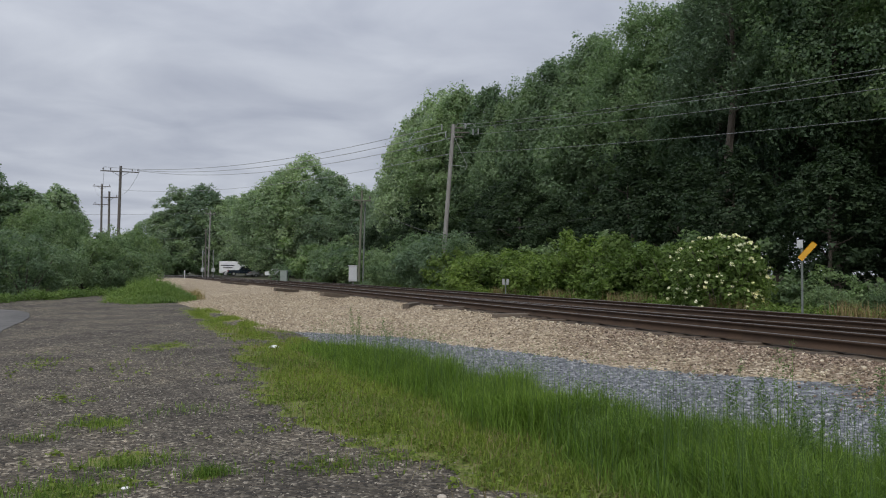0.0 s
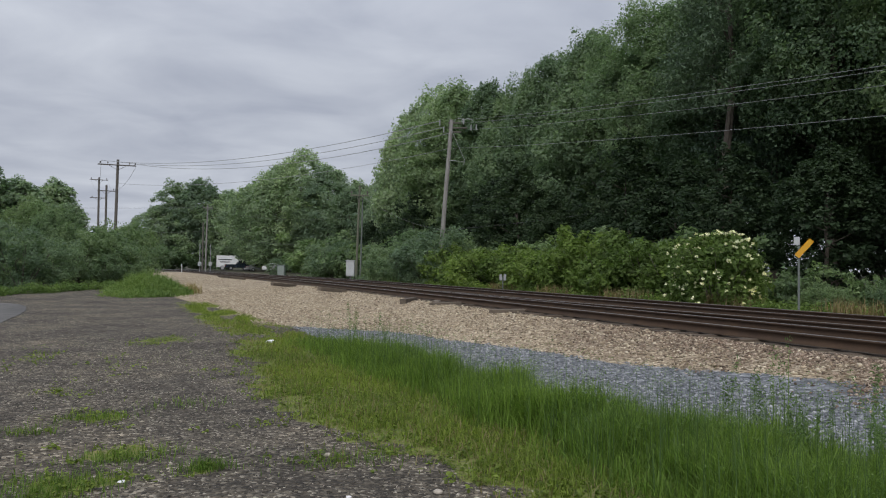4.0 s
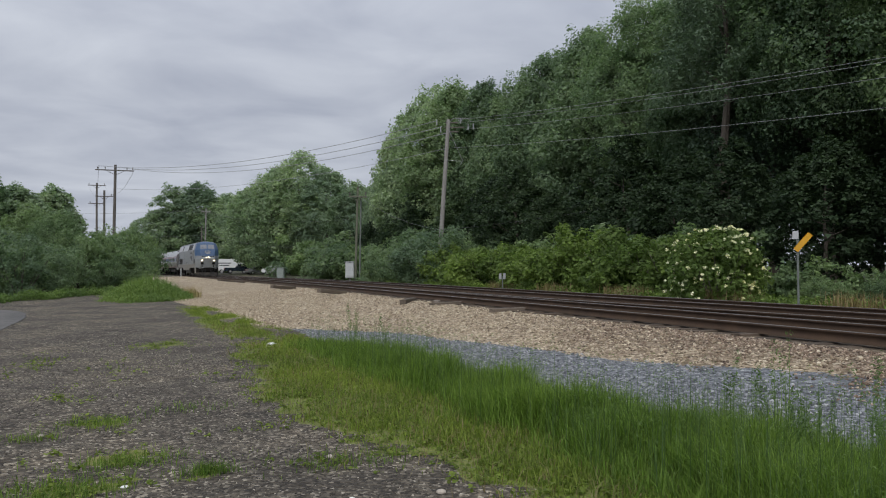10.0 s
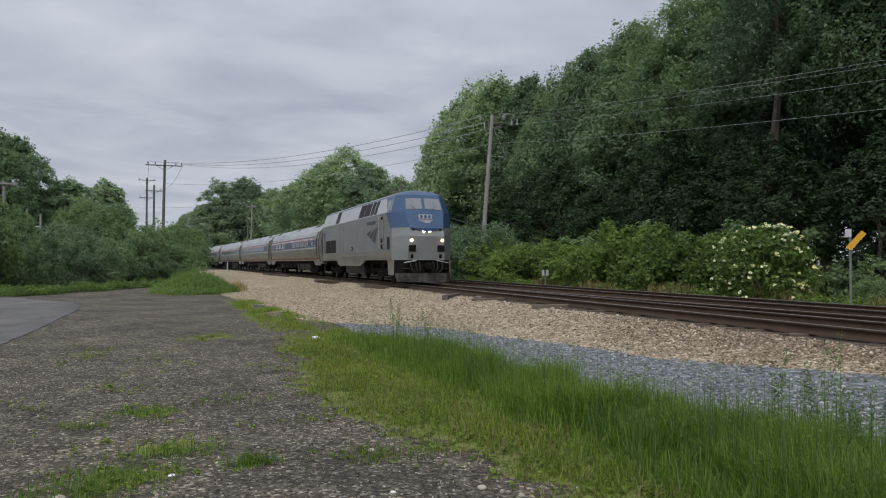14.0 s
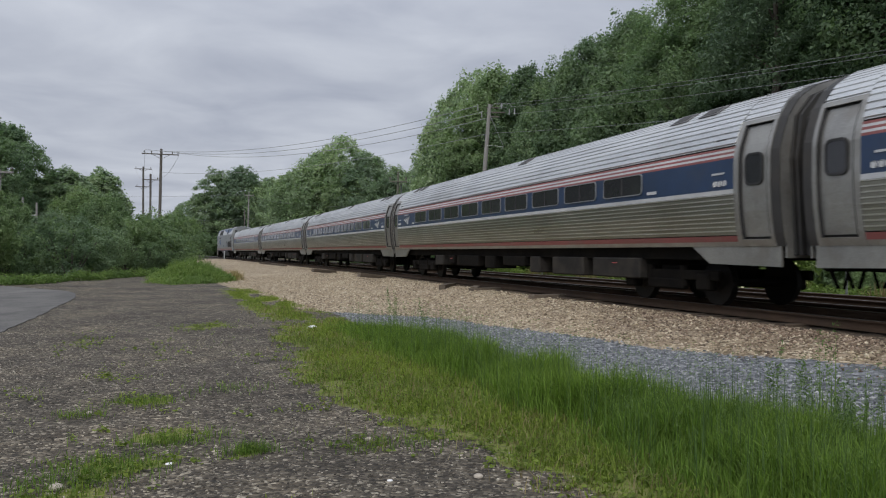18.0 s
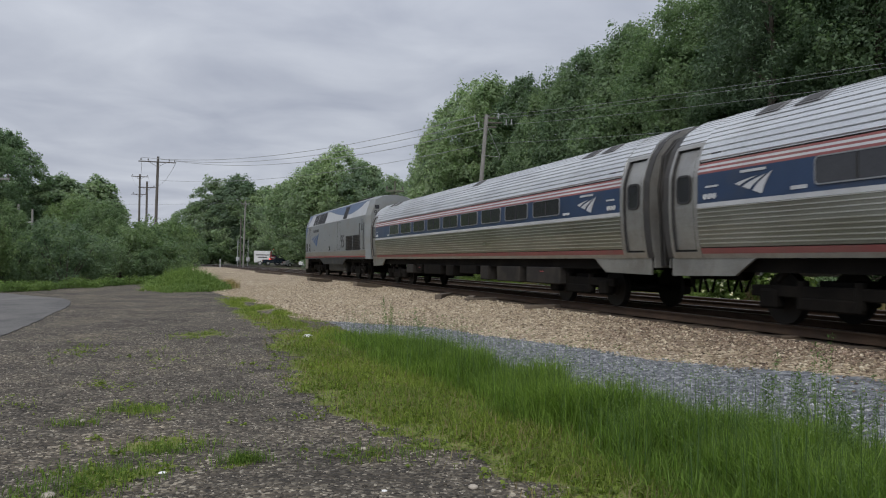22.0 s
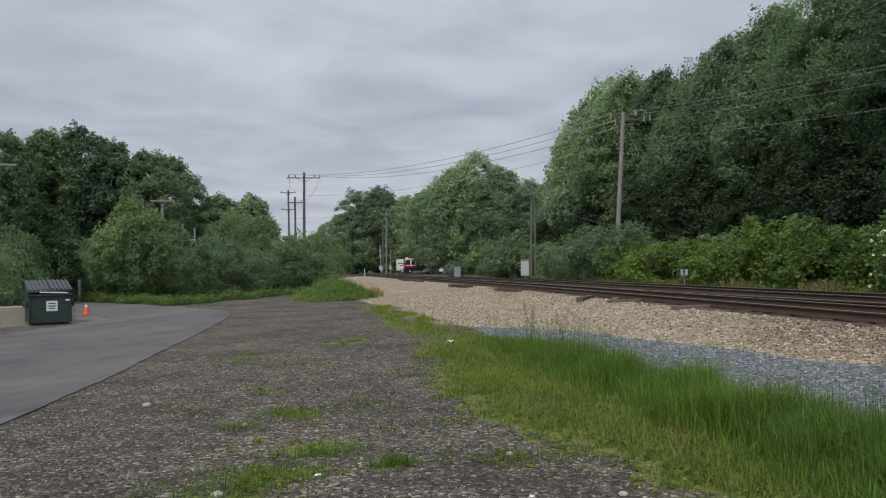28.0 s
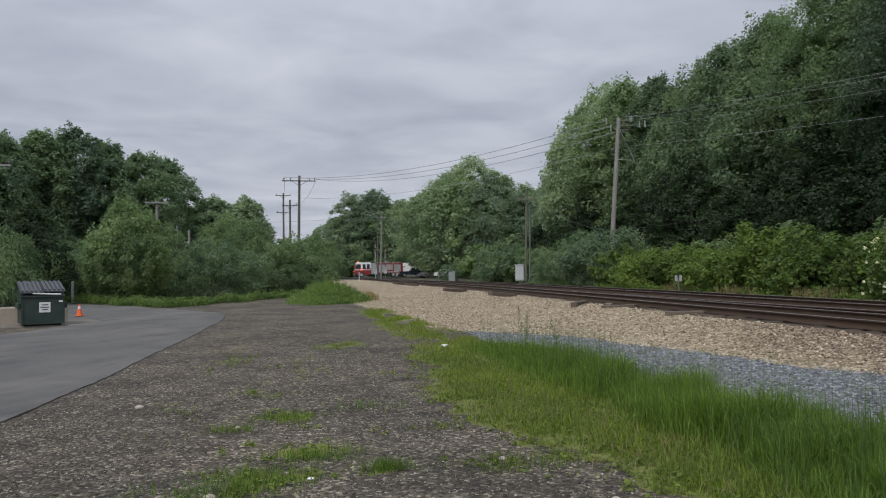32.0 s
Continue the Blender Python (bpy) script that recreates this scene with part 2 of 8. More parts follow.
def stones(name, tones, rough=0.85):
    """Loose stones: each has its own tone."""
    m, nt, b = nodes_of(name)
    geo = add(nt, "ShaderNodeNewGeometry")
    tc = add(nt, "ShaderNodeTexCoord")
    fine = add(nt, "ShaderNodeTexNoise", Scale=60.0, Detail=3.0)
    nt.links.new(tc.outputs["Object"], fine.inputs["Vector"])
    n = len(tones) - 1
    col = ramp(nt, [(k / n, c) for k, c in enumerate(tones)], geo.outputs["Random Per Island"])
    col = mix(nt, col, ramp(nt, [(0.3, (0.7, 0.7, 0.7)), (0.7, (1.2, 1.2, 1.2))], fine.outputs["Fac"]), 1.0, "MULTIPLY")
    nt.links.new(col, b.inputs["Base Color"])
    b.inputs["Roughness"].default_value = rough
    return m


def ground_material():
    """Gravel lot, grass floor, grey-blue and tan ballast and leaf litter, by the zones stored on the sheet."""
    m, nt, b = nodes_of("ground")
    tc = add(nt, "ShaderNodeTexCoord")
    vec = tc.outputs["Object"]
    zone = add(nt, "ShaderNodeAttribute")
    zone.attribute_name = "zone"
    sep = add(nt, "ShaderNodeSeparateColor")
    nt.links.new(zone.outputs["Color"], sep.inputs[0])
    edge = add(nt, "ShaderNodeTexNoise", Scale=2.6, Detail=7.0, Roughness=0.68)
    nt.links.new(vec, edge.inputs["Vector"])
    cells = []
    for sc in (24.0, 17.0, 33.0):
        v = add(nt, "ShaderNodeTexVoronoi", Scale=sc)
        nt.links.new(vec, v.inputs["Vector"])
        cells.append(v)
    patch = add(nt, "ShaderNodeTexNoise", Scale=0.55, Detail=5.0, Roughness=0.6)
    nt.links.new(vec, patch.inputs["Vector"])

    def tone(v, stops):
        g = add(nt, "ShaderNodeSeparateColor")
        nt.links.new(v.outputs["Color"], g.inputs[0])
        return ramp(nt, stops, g.outputs[0])

    lot = tone(cells[2], [(0.0, (0.03, 0.025, 0.019)), (0.5, (0.087, 0.075, 0.058)), (0.85, (0.152, 0.134, 0.105)), (1.0, (0.36, 0.33, 0.27))])
    lot = mix(nt, lot, ramp(nt, [(0.36, (0.58, 0.56, 0.55)), (0.5, (0.95, 0.93, 0.9)), (0.66, (1.3, 1.24, 1.15))], patch.outputs["Fac"]), 1.0, "MULTIPLY")
    lot = mix(nt, lot, ramp(nt, [(0.38, (0.66, 0.64, 0.62)), (0.5, (1.0, 1.0, 1.0)), (0.62, (1.3, 1.29, 1.27))], edge.outputs["Fac"]), 1.0, "MULTIPLY")
    tan = tone(cells[1], [(0.0, (0.15, 0.115, 0.075)), (0.5, (0.362, 0.292, 0.202)), (0.85, (0.505, 0.425, 0.308)), (1.0, (0.70, 0.62, 0.49))])
    tan = mix(nt, tan, ramp(nt, [(0.38, (0.78, 0.74, 0.72)), (0.64, (1.14, 1.13, 1.08))], patch.outputs["Fac"]), 1.0, "MULTIPLY")
    blue = tone(cells[1], [(0.0, (0.075, 0.081, 0.091)), (0.5, (0.158, 0.171, 0.188)), (0.85, (0.245, 0.26, 0.28)), (1.0, (0.40, 0.41, 0.425))])
    grass = ramp(nt, [(0.3, (0.12, 0.145, 0.035)), (0.55, (0.18, 0.205, 0.05)), (0.75, (0.25, 0.225, 0.085))], patch.outputs["Fac"])
    litter = ramp(nt, [(0.3, (0.03, 0.035, 0.014)), (0.7, (0.065, 0.06, 0.03))], edge.outputs["Fac"])

    def mask(sock):
        # soft zone value broken up by noise
        a = add(nt, "ShaderNodeMath")
        a.operation = "MULTIPLY_ADD"
        nt.links.new(edge.outputs["Fac"], a.inputs[0])
        a.inputs[1].default_value = 1.1
        nt.links.new(sock, a.inputs[2])
        return ramp(nt, [(0.94, (0, 0, 0)), (1.12, (1, 1, 1))], a.outputs[0])

    alpha = zone.outputs["Alpha"]
    col = mix(nt, lot, grass, mask(sep.outputs[2]))
    col = mix(nt, col, blue, mask(sep.outputs[1]))
    col = mix(nt, col, tan, mask(sep.outputs[0]))
    col = mix(nt, col, litter, mask(alpha))
    oily = add(nt, "ShaderNodeAttribute")
    oily.attribute_name = "grime"
    col = mix(nt, col, mix(nt, col, (0.13, 0.105, 0.09), 1.0, "MULTIPLY"), oily.outputs["Fac"])
    nt.links.new(col, b.inputs["Base Color"])
    b.inputs["Roughness"].default_value = 0.92
    hsum = add(nt, "ShaderNodeMath")
    hsum.operation = "ADD"
    nt.links.new(cells[0].outputs["Distance"], hsum.inputs[0])
    nt.links.new(cells[2].outputs["Distance"], hsum.inputs[1])
    bp = add(nt, "ShaderNodeBump", Strength=0.9, Distance=0.025)
    bp.invert = True
    nt.links.new(hsum.outputs[0], bp.inputs["Height"])
    nt.links.new(bp.outputs[0], b.inputs["Normal"])
    return m


M = {}
M["ground"] = ground_material()
M["asphalt"] = surface("asphalt", (0.092, 0.089, 0.085), (0.158, 0.152, 0.143), 0.32, 90, 0.85, bump=0.4, dirt=(0.055, 0.054, 0.055), dirt_scale=0.8, dirt_amount=0.8, stretch=(1.6, 0.7, 1))
# side steel kept dark and olive: the reflected ground is put into its colour
M["steel"] = surface("fluted_steel_painted_reflection", (0.326, 0.320, 0.269), (0.410, 0.399, 0.346), 1.2, 60, 0.33, 0.85, 0.03, dirt=(0.19, 0.165, 0.12), dirt_scale=1.6, dirt_amount=0.55, stretch=(0.35, 1, 1.4))
M["ventframe"] = surface("grey_vent_frame", (0.10, 0.10, 0.10), (0.15, 0.148, 0.145), 2.0, 40, 0.5, 0.4, 0.05)
# same steel on the roof, lighter: the sky's sheen is put into its colour
M["roofsteel"] = surface("roof_steel_painted_sheen", (0.590, 0.602, 0.614), (0.708, 0.720, 0.720), 1.0, 50, 0.38, 0.8, 0.03, dirt=(0.25, 0.23, 0.2), dirt_scale=0.8, dirt_amount=0.35, stretch=(0.4, 1, 1))
M["doorsteel"] = surface("door_steel", (0.3042, 0.2997, 0.2853), (0.3888, 0.3825, 0.3582), 1.5, 40, 0.42, 0.75, 0.04, dirt=(0.2, 0.175, 0.14), dirt_scale=2.0, dirt_amount=0.5)
M["silver"] = surface("silver_paint", (0.216, 0.234, 0.243), (0.266, 0.284, 0.292), 0.7, 70, 0.46, 0.25, 0.02, dirt=(0.21, 0.19, 0.15), dirt_scale=0.9, dirt_amount=0.5, stretch=(0.5, 1, 1.3))
M["silver2"] = surface("silver_paint_sill", (0.209, 0.196, 0.167), (0.259, 0.244, 0.211), 1.1, 60, 0.5, 0.2, 0.03, dirt=(0.17, 0.145, 0.105), dirt_scale=1.5, dirt_amount=0.7, stretch=(0.5, 1, 1.3))
M["pale"] = surface("pale_silver_paint", (0.40, 0.415, 0.43), (0.47, 0.485, 0.50), 0.8, 60, 0.42, 0.15, 0.02, dirt=(0.34, 0.33, 0.3), dirt_scale=1.1, dirt_amount=0.4)
M["blue"] = surface("blue_paint", (0.034, 0.075, 0.155), (0.045, 0.092, 0.185), 0.9, 60, 0.38, 0.0, 0.02, dirt=(0.075, 0.095, 0.13), dirt_scale=1.2, dirt_amount=0.4)
M["navy"] = surface("dark_blue_band", (0.014, 0.034, 0.082), (0.02, 0.046, 0.108), 0.9, 60, 0.36, 0.0, 0.02, dirt=(0.05, 0.055, 0.065), dirt_scale=1.5, dirt_amount=0.4)
M["red"] = surface("red_stripe", (0.30, 0.036, 0.036), (0.36, 0.05, 0.05), 1.0, 60, 0.45, 0.0, 0.02, dirt=(0.2, 0.1, 0.08), dirt_amount=0.5)
M["fadedred"] = surface("faded_red_stripe", (0.21, 0.062, 0.060), (0.27, 0.085, 0.08), 1.0, 60, 0.5, 0.0, 0.02, dirt=(0.17, 0.11, 0.09), dirt_amount=0.6)
M["white"] = surface("white_stripe", (0.44, 0.45, 0.47), (0.54, 0.55, 0.56), 1.0, 60, 0.45, 0.0, 0.02, dirt=(0.4, 0.38, 0.34), dirt_amount=0.5)
# grime taken down to near black, so it also carries the shade under the cars
M["under"] = surface("grimy_shaded_underframe", (0.006, 0.0056, 0.0052), (0.012, 0.0106, 0.0092), 2.0, 40, 0.85, 0.0, 0.2, dirt=(0.028, 0.024, 0.019), dirt_amount=0.45, spec=0.08)
M["undergrey"] = surface("dark_grey_box", (0.022, 0.021, 0.020), (0.038, 0.035, 0.032), 2.0, 40, 0.7, 0.0, 0.1, dirt=(0.075, 0.064, 0.052), dirt_amount=0.5, spec=0.12)
M["tank"] = surface("dark_slate_paint", (0.014, 0.017, 0.02), (0.024, 0.027, 0.03), 1.5, 40, 0.5, 0.1, 0.04, dirt=(0.1, 0.09, 0.075), dirt_amount=0.5)
M["pilot"] = surface("dusty_pilot_plate", (0.022, 0.020, 0.019), (0.04, 0.036, 0.033), 1.5, 40, 0.7, 0.0, 0.1, dirt=(0.14, 0.12, 0.10), dirt_amount=0.7, spec=0.2)
M["rubber"] = surface("black_rubber", (0.014, 0.014, 0.015), (0.026, 0.026, 0.027), 3.0, 50, 0.7, 0.0, 0.15, dirt=(0.06, 0.055, 0.05), dirt_amount=0.3)
M["diaphragm"] = surface("grey_diaphragm", (0.027, 0.027, 0.027), (0.042, 0.040, 0.038), 2.0, 40, 0.65, 0.0, 0.1, dirt=(0.06, 0.05, 0.04), dirt_amount=0.5)
# wheel steel darkened too, with underbody shade in its colour
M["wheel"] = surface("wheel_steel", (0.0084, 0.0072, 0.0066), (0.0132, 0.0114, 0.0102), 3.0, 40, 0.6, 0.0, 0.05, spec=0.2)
M["grille"] = surface("black_grille", (0.008, 0.008, 0.009), (0.016, 0.016, 0.017), 3.0, 60, 0.55, 0.2, 0.05)
M["rust"] = surface("rail_rust", (0.045, 0.026, 0.015), (0.072, 0.043, 0.025), 2.0, 45, 0.9, 0.0, 0.25, dirt=(0.04, 0.027, 0.02), dirt_amount=0.5)
M["railhead"] = surface("worn_railhead", (0.20, 0.185, 0.175), (0.30, 0.28, 0.265), 3.0, 60, 0.38, 0.9, 0.03)
M["tie"] = surface("weathered_tie", (0.052, 0.038, 0.027), (0.11, 0.083, 0.06), 3.0, 50, 0.9, 0.0, 0.4, dirt=(0.03, 0.022, 0.017), dirt_scale=3.0, dirt_amount=0.6, vary=0.35, stretch=(0.5, 4, 4))
M["drytie"] = surface("dry_loose_tie", (0.10, 0.08, 0.062), (0.20, 0.165, 0.13), 3.0, 50, 0.9, 0.0, 0.4, dirt=(0.05, 0.038, 0.03), dirt_scale=3.0, dirt_amount=0.6, vary=0.25, stretch=(0.5, 4, 4))
M["polewood"] = surface("weathered_pole", (0.21, 0.205, 0.195), (0.29, 0.283, 0.27), 2.0, 30, 0.85, 0.0, 0.25, stretch=(6, 6, 0.6), dirt=(0.12, 0.1, 0.085), dirt_amount=0.4)
M["darkwood"] = surface("dark_pole", (0.085, 0.078, 0.070), (0.135, 0.122, 0.108), 2.0, 30, 0.9, 0.0, 0.25, stretch=(6, 6, 0.6))
M["mossy"] = surface("green_stained_pole", (0.10, 0.105, 0.078), (0.15, 0.155, 0.115), 2.0, 30, 0.9, 0.0, 0.25, stretch=(6, 6, 0.6))
M["wire"] = surface("wire", (0.33, 0.34, 0.35), (0.4, 0.41, 0.42), 1.0, 10, 0.6, 0.3, 0.0)
M["metal"] = surface("galvanised", (0.36, 0.37, 0.37), (0.46, 0.47, 0.47), 3.0, 60, 0.45, 0.6, 0.05, dirt=(0.25, 0.22, 0.19), dirt_amount=0.4)
M["cabinet"] = surface("grey_cabinet_paint", (0.42, 0.44, 0.45), (0.50, 0.52, 0.53), 2.0, 50, 0.5, 0.1, 0.03, dirt=(0.3, 0.28, 0.25), dirt_amount=0.4)
M["cabinet2"] = surface("green_grey_cabinet", (0.22, 0.26, 0.24), (0.28, 0.32, 0.30), 2.0, 50, 0.55, 0.0, 0.03, dirt=(0.15, 0.15, 0.13), dirt_amount=0.4)
M["yellow"] = surface("yellow_sign", (0.60, 0.31, 0.012), (0.68, 0.37, 0.02), 2.0, 50, 0.5, 0.0, 0.02, dirt=(0.35, 0.2, 0.05), dirt_amount=0.4)
M["binpaint"] = surface("dark_green_bin", (0.013, 0.030, 0.024), (0.022, 0.046, 0.036), 2.0, 40, 0.5, 0.0, 0.06, dirt=(0.05, 0.05, 0.042), dirt_scale=2.0, dirt_amount=0.5)
M["lid"] = surface("black_plastic_lid", (0.035, 0.037, 0.042), (0.055, 0.058, 0.065), 2.0, 40, 0.38, 0.0, 0.05)
M["orange"] = surface("orange_cone", (0.75, 0.11, 0.03), (0.82, 0.15, 0.04), 3.0, 40, 0.55, 0.0, 0.03)
M["signpost"] = surface("green_grey_post", (0.11, 0.13, 0.12), (0.15, 0.17, 0.155), 2.0, 50, 0.6, 0.0, 0.05)
M["concrete"] = surface("concrete", (0.32, 0.28, 0.23), (0.42, 0.37, 0.31), 2.0, 40, 0.9, 0.0, 0.3, dirt=(0.2, 0.18, 0.15), dirt_amount=0.5)
M["sticker"] = surface("white_label", (0.62, 0.63, 0.64), (0.70, 0.71, 0.72), 3.0, 40, 0.6, 0.0, 0.0)
M["ink"] = surface("dark_print", (0.03, 0.03, 0.035), (0.045, 0.045, 0.05), 3.0, 40, 0.6, 0.0, 0.0)
M["numgrey"] = surface("dark_grey_numerals", (0.035, 0.037, 0.042), (0.05, 0.052, 0.058), 3.0, 40, 0.5, 0.0, 0.0)
M["logoblue"] = surface("logo_blue", (0.035, 0.085, 0.20), (0.045, 0.10, 0.23), 3.0, 40, 0.45, 0.0, 0.0)
M["trunk"] = surface("bark", (0.075, 0.062, 0.05), (0.13, 0.11, 0.09), 2.5, 25, 0.95, 0.0, 0.5, stretch=(3, 3, 0.7))
M["truckwhite"] = surface("white_vehicle_paint", (0.66, 0.67, 0.68), (0.74, 0.75, 0.76), 1.0, 30, 0.3, 0.0, 0.0, coat=0.4)
M["fire_red"] = surface("red_vehicle_paint", (0.20, 0.018, 0.018), (0.25, 0.026, 0.024), 1.0, 30, 0.3, 0.0, 0.0, coat=0.5)
M["pickuppaint"] = surface("dark_blue_vehicle_paint", (0.012, 0.020, 0.032), (0.018, 0.028, 0.042), 1.0, 30, 0.25, 0.0, 0.0, coat=0.6)
M["grey_paint"] = surface("grey_vehicle_paint", (0.30, 0.31, 0.32), (0.36, 0.37, 0.38), 1.0, 30, 0.3, 0.1, 0.0, coat=0.4)
M["darkglass"] = surface("dark_window_glass", (0.027, 0.028, 0.032), (0.039, 0.041, 0.045), 1.0, 20, 0.10, 0.0, 0.0)
# pale base colour paints the sky's reflection onto the cab glass
M["cabglass"] = surface("cab_glass_painted_sky", (0.17, 0.18, 0.20), (0.22, 0.235, 0.255), 1.0, 20, 0.10, 0.0, 0.0, spec=0.9)
M["lamp"] = surface("lit_headlamp", (0.9, 0.85, 0.75), (0.9, 0.85, 0.75), 1, 10, 0.3, 0, 0, glow=(1.0, 0.74, 0.45, 40.0))
M["ditchlamp"] = surface("lit_ditch_lamp", (0.9, 0.82, 0.7), (0.9, 0.82, 0.7), 1, 10, 0.3, 0, 0, glow=(1.0, 0.72, 0.42, 18.0))
M["redlamp"] = surface("lit_red_beacon", (0.6, 0.05, 0.04), (0.6, 0.05, 0.04), 1, 10, 0.3, 0, 0, glow=(1.0, 0.08, 0.06, 6.0))
M["lens"] = surface("amber_lens", (0.45, 0.2, 0.04), (0.5, 0.24, 0.05), 1, 10, 0.3, 0, 0)
M["litterwhite"] = surface("white_litter", (0.7, 0.7, 0.7), (0.8, 0.8, 0.8), 9, 40, 0.8, 0, 0.1)
M["leaf_oak"] = leafy("broad_leaves", (0.14, 0.195, 0.125), (0.195, 0.27, 0.172), (0.25, 0.345, 0.22), 0.5)
M["leaf_dark"] = leafy("dark_leaves", (0.125, 0.18, 0.12), (0.17, 0.245, 0.163), (0.22, 0.32, 0.21), 0.5)
# grey-green leaves, lifted beyond their own tone to hold some distance haze
M["leaf_pale"] = leafy("grey_green_hazed_leaves", (0.19, 0.25, 0.18), (0.26, 0.34, 0.245), (0.33, 0.43, 0.31), 0.5)
M["leaf_bush"] = leafy("bright_bush_leaves", (0.10, 0.146, 0.043), (0.152, 0.222, 0.066), (0.215, 0.312, 0.094), 0.5)
M["leaf_near"] = leafy("shaded_maple_leaves", (0.128, 0.184, 0.116), (0.176, 0.252, 0.158), (0.23, 0.33, 0.205), 0.52)
M["leaf_grey"] = leafy("grey_shrub_leaves", (0.145, 0.20, 0.132), (0.198, 0.272, 0.178), (0.252, 0.348, 0.232), 0.48)
# far leaves paled and greyed: distance haze is put into the leaf colour
M["leaf_far"] = leafy("far_leaves_painted_haze", (0.175, 0.23, 0.165), (0.24, 0.315, 0.225), (0.305, 0.40, 0.285), 0.5)
M["leaf_mid"] = leafy("bush_leaves", (0.135, 0.19, 0.108), (0.188, 0.262, 0.148), (0.246, 0.345, 0.194), 0.5)
# leaf colour taken far down to stand for the deep shade under the canopy
M["leaf_painted_shade"] = leafy("leaves_with_painted_shade", (0.034, 0.055, 0.031), (0.05, 0.08, 0.045), (0.068, 0.108, 0.06), 0.4)
M["wiredark"] = surface("weathered_cable", (0.13, 0.135, 0.14), (0.18, 0.185, 0.19), 1.0, 10, 0.7, 0.1, 0.0)
M["needle"] = leafy("pine_needles", (0.075, 0.112, 0.078), (0.102, 0.152, 0.106), (0.135, 0.20, 0.14), 0.35)
M["flower"] = leafy("cream_flowers", (0.66, 0.68, 0.54), (0.76, 0.77, 0.64), (0.85, 0.85, 0.74), 0.2)
M["blade"] = leafy("tall_grass_blades", (0.078, 0.13, 0.027), (0.138, 0.22, 0.046), (0.225, 0.345, 0.08), 0.52)
M["turf"] = leafy("short_grass_blades", (0.10, 0.135, 0.028), (0.18, 0.245, 0.048), (0.285, 0.36, 0.08), 0.45)
M["straw"] = leafy("dry_straw", (0.18, 0.14, 0.07), (0.26, 0.21, 0.11), (0.34, 0.28, 0.16), 0.3)
M["weed_green"] = leafy("rank_weeds", (0.125, 0.19, 0.06), (0.17, 0.255, 0.078), (0.22, 0.31, 0.105), 0.45)
M["weed"] = leafy("pale_weeds", (0.075, 0.13, 0.045), (0.11, 0.18, 0.065), (0.16, 0.24, 0.10), 0.4)
M["st_lot"] = stones("lot_gravel", [(0.018, 0.015, 0.012), (0.07, 0.06, 0.046), (0.152, 0.134, 0.106), (0.45, 0.41, 0.34)])
M["st_tan"] = stones("tan_ballast", [(0.11, 0.08, 0.052), (0.325, 0.256, 0.172), (0.475, 0.392, 0.276), (0.68, 0.60, 0.46)])
M["st_blue"] = stones("blue_grey_ballast", [(0.07, 0.075, 0.084), (0.15, 0.162, 0.178), (0.232, 0.245, 0.26), (0.44, 0.45, 0.46)])
M["st_brown"] = stones("stained_ballast", [(0.06, 0.04, 0.028), (0.165, 0.112, 0.078), (0.28, 0.205, 0.148), (0.48, 0.39, 0.30)])
M["winframe"] = surface("dull_window_frame", (0.22, 0.23, 0.24), (0.28, 0.29, 0.30), 1.5, 40, 0.45, 0.4, 0.02)
# pale steel for the bead tops, with the sky's glint in its colour
M["beadsteel"] = surface("bead_steel_painted_glint", (0.682, 0.671, 0.627), (0.792, 0.781, 0.748), 1.0, 50, 0.3, 0.8, 0.02, dirt=(0.35, 0.32, 0.26), dirt_scale=1.3, dirt_amount=0.5, stretch=(0.3, 1, 1))
M["padstone"] = surface("stained_concrete", (0.15, 0.135, 0.115), (0.21, 0.19, 0.165), 2.0, 40, 0.9, 0.0, 0.3, dirt=(0.08, 0.07, 0.055), dirt_amount=0.6)
M["pebble"] = surface("pale_stone", (0.36, 0.32, 0.27), (0.46, 0.41, 0.35), 6, 40, 0.85, 0, 0.2)

# ---------------------------------------------------------------- ground, road, ballast


def spaced(*runs):
    out = []
    for a, b, d in runs:
        out += list(np.arange(a, b, d))
    return np.array(sorted(set(np.round(out, 4))))


def grass_zone(s, q):
    """How much of the verge's grass grows at a place of the lot."""
    left = float(np.interp(s, (3.5, 5.0, 6.0, 7.1, 8.2, 10.2, 13.3, 17.6, 26.0), (2.75, 2.45, 2.1, 1.95, 1.5, 1.4, 1.7, 1.85, 1.4)))
    right = 4.0 - 1.7 * smooth_step(11.0, 24.0, s) - 0.4 * smooth_step(24.0, 32.0, s) + 0.75 * smooth_step(15.0, 21.0, s)
    g = smooth_step(left - 0.45, left + 0.55, q + 0.3 * noise.noise((s * 0.9, q * 0.9, 8)) + 0.3 * noise.noise((s * 3.1, q * 3.1, 3))) * (1 - smooth_step(right - 0.3, right + 0.3, q)) * (1 - smooth_step(31.0, 37.0, s))
    if s > 11:
        g *= 1 - smooth_step(11.0, 15.0, s) * 0.75 * smooth_step(-0.05, 0.3, noise.noise((s * 0.55, q * 1.5, 21)) + 0.4 * noise.noise((s * 1.7, q * 3.0, 22)))
    for ps, pq, pr, pw, pg in PATCHES:
        d = math.hypot((s - ps) / pr, (q - pq) / pw)
        if d < 2.2:
            d += 0.9 * noise.noise((s * 2.7, q * 2.7, 6)) + 0.9 * noise.noise((s * 7, q * 7, 6))
            g = max(g, pg * 0.72 * (1 - smooth_step(0.0, 1.35, d)))
    return g


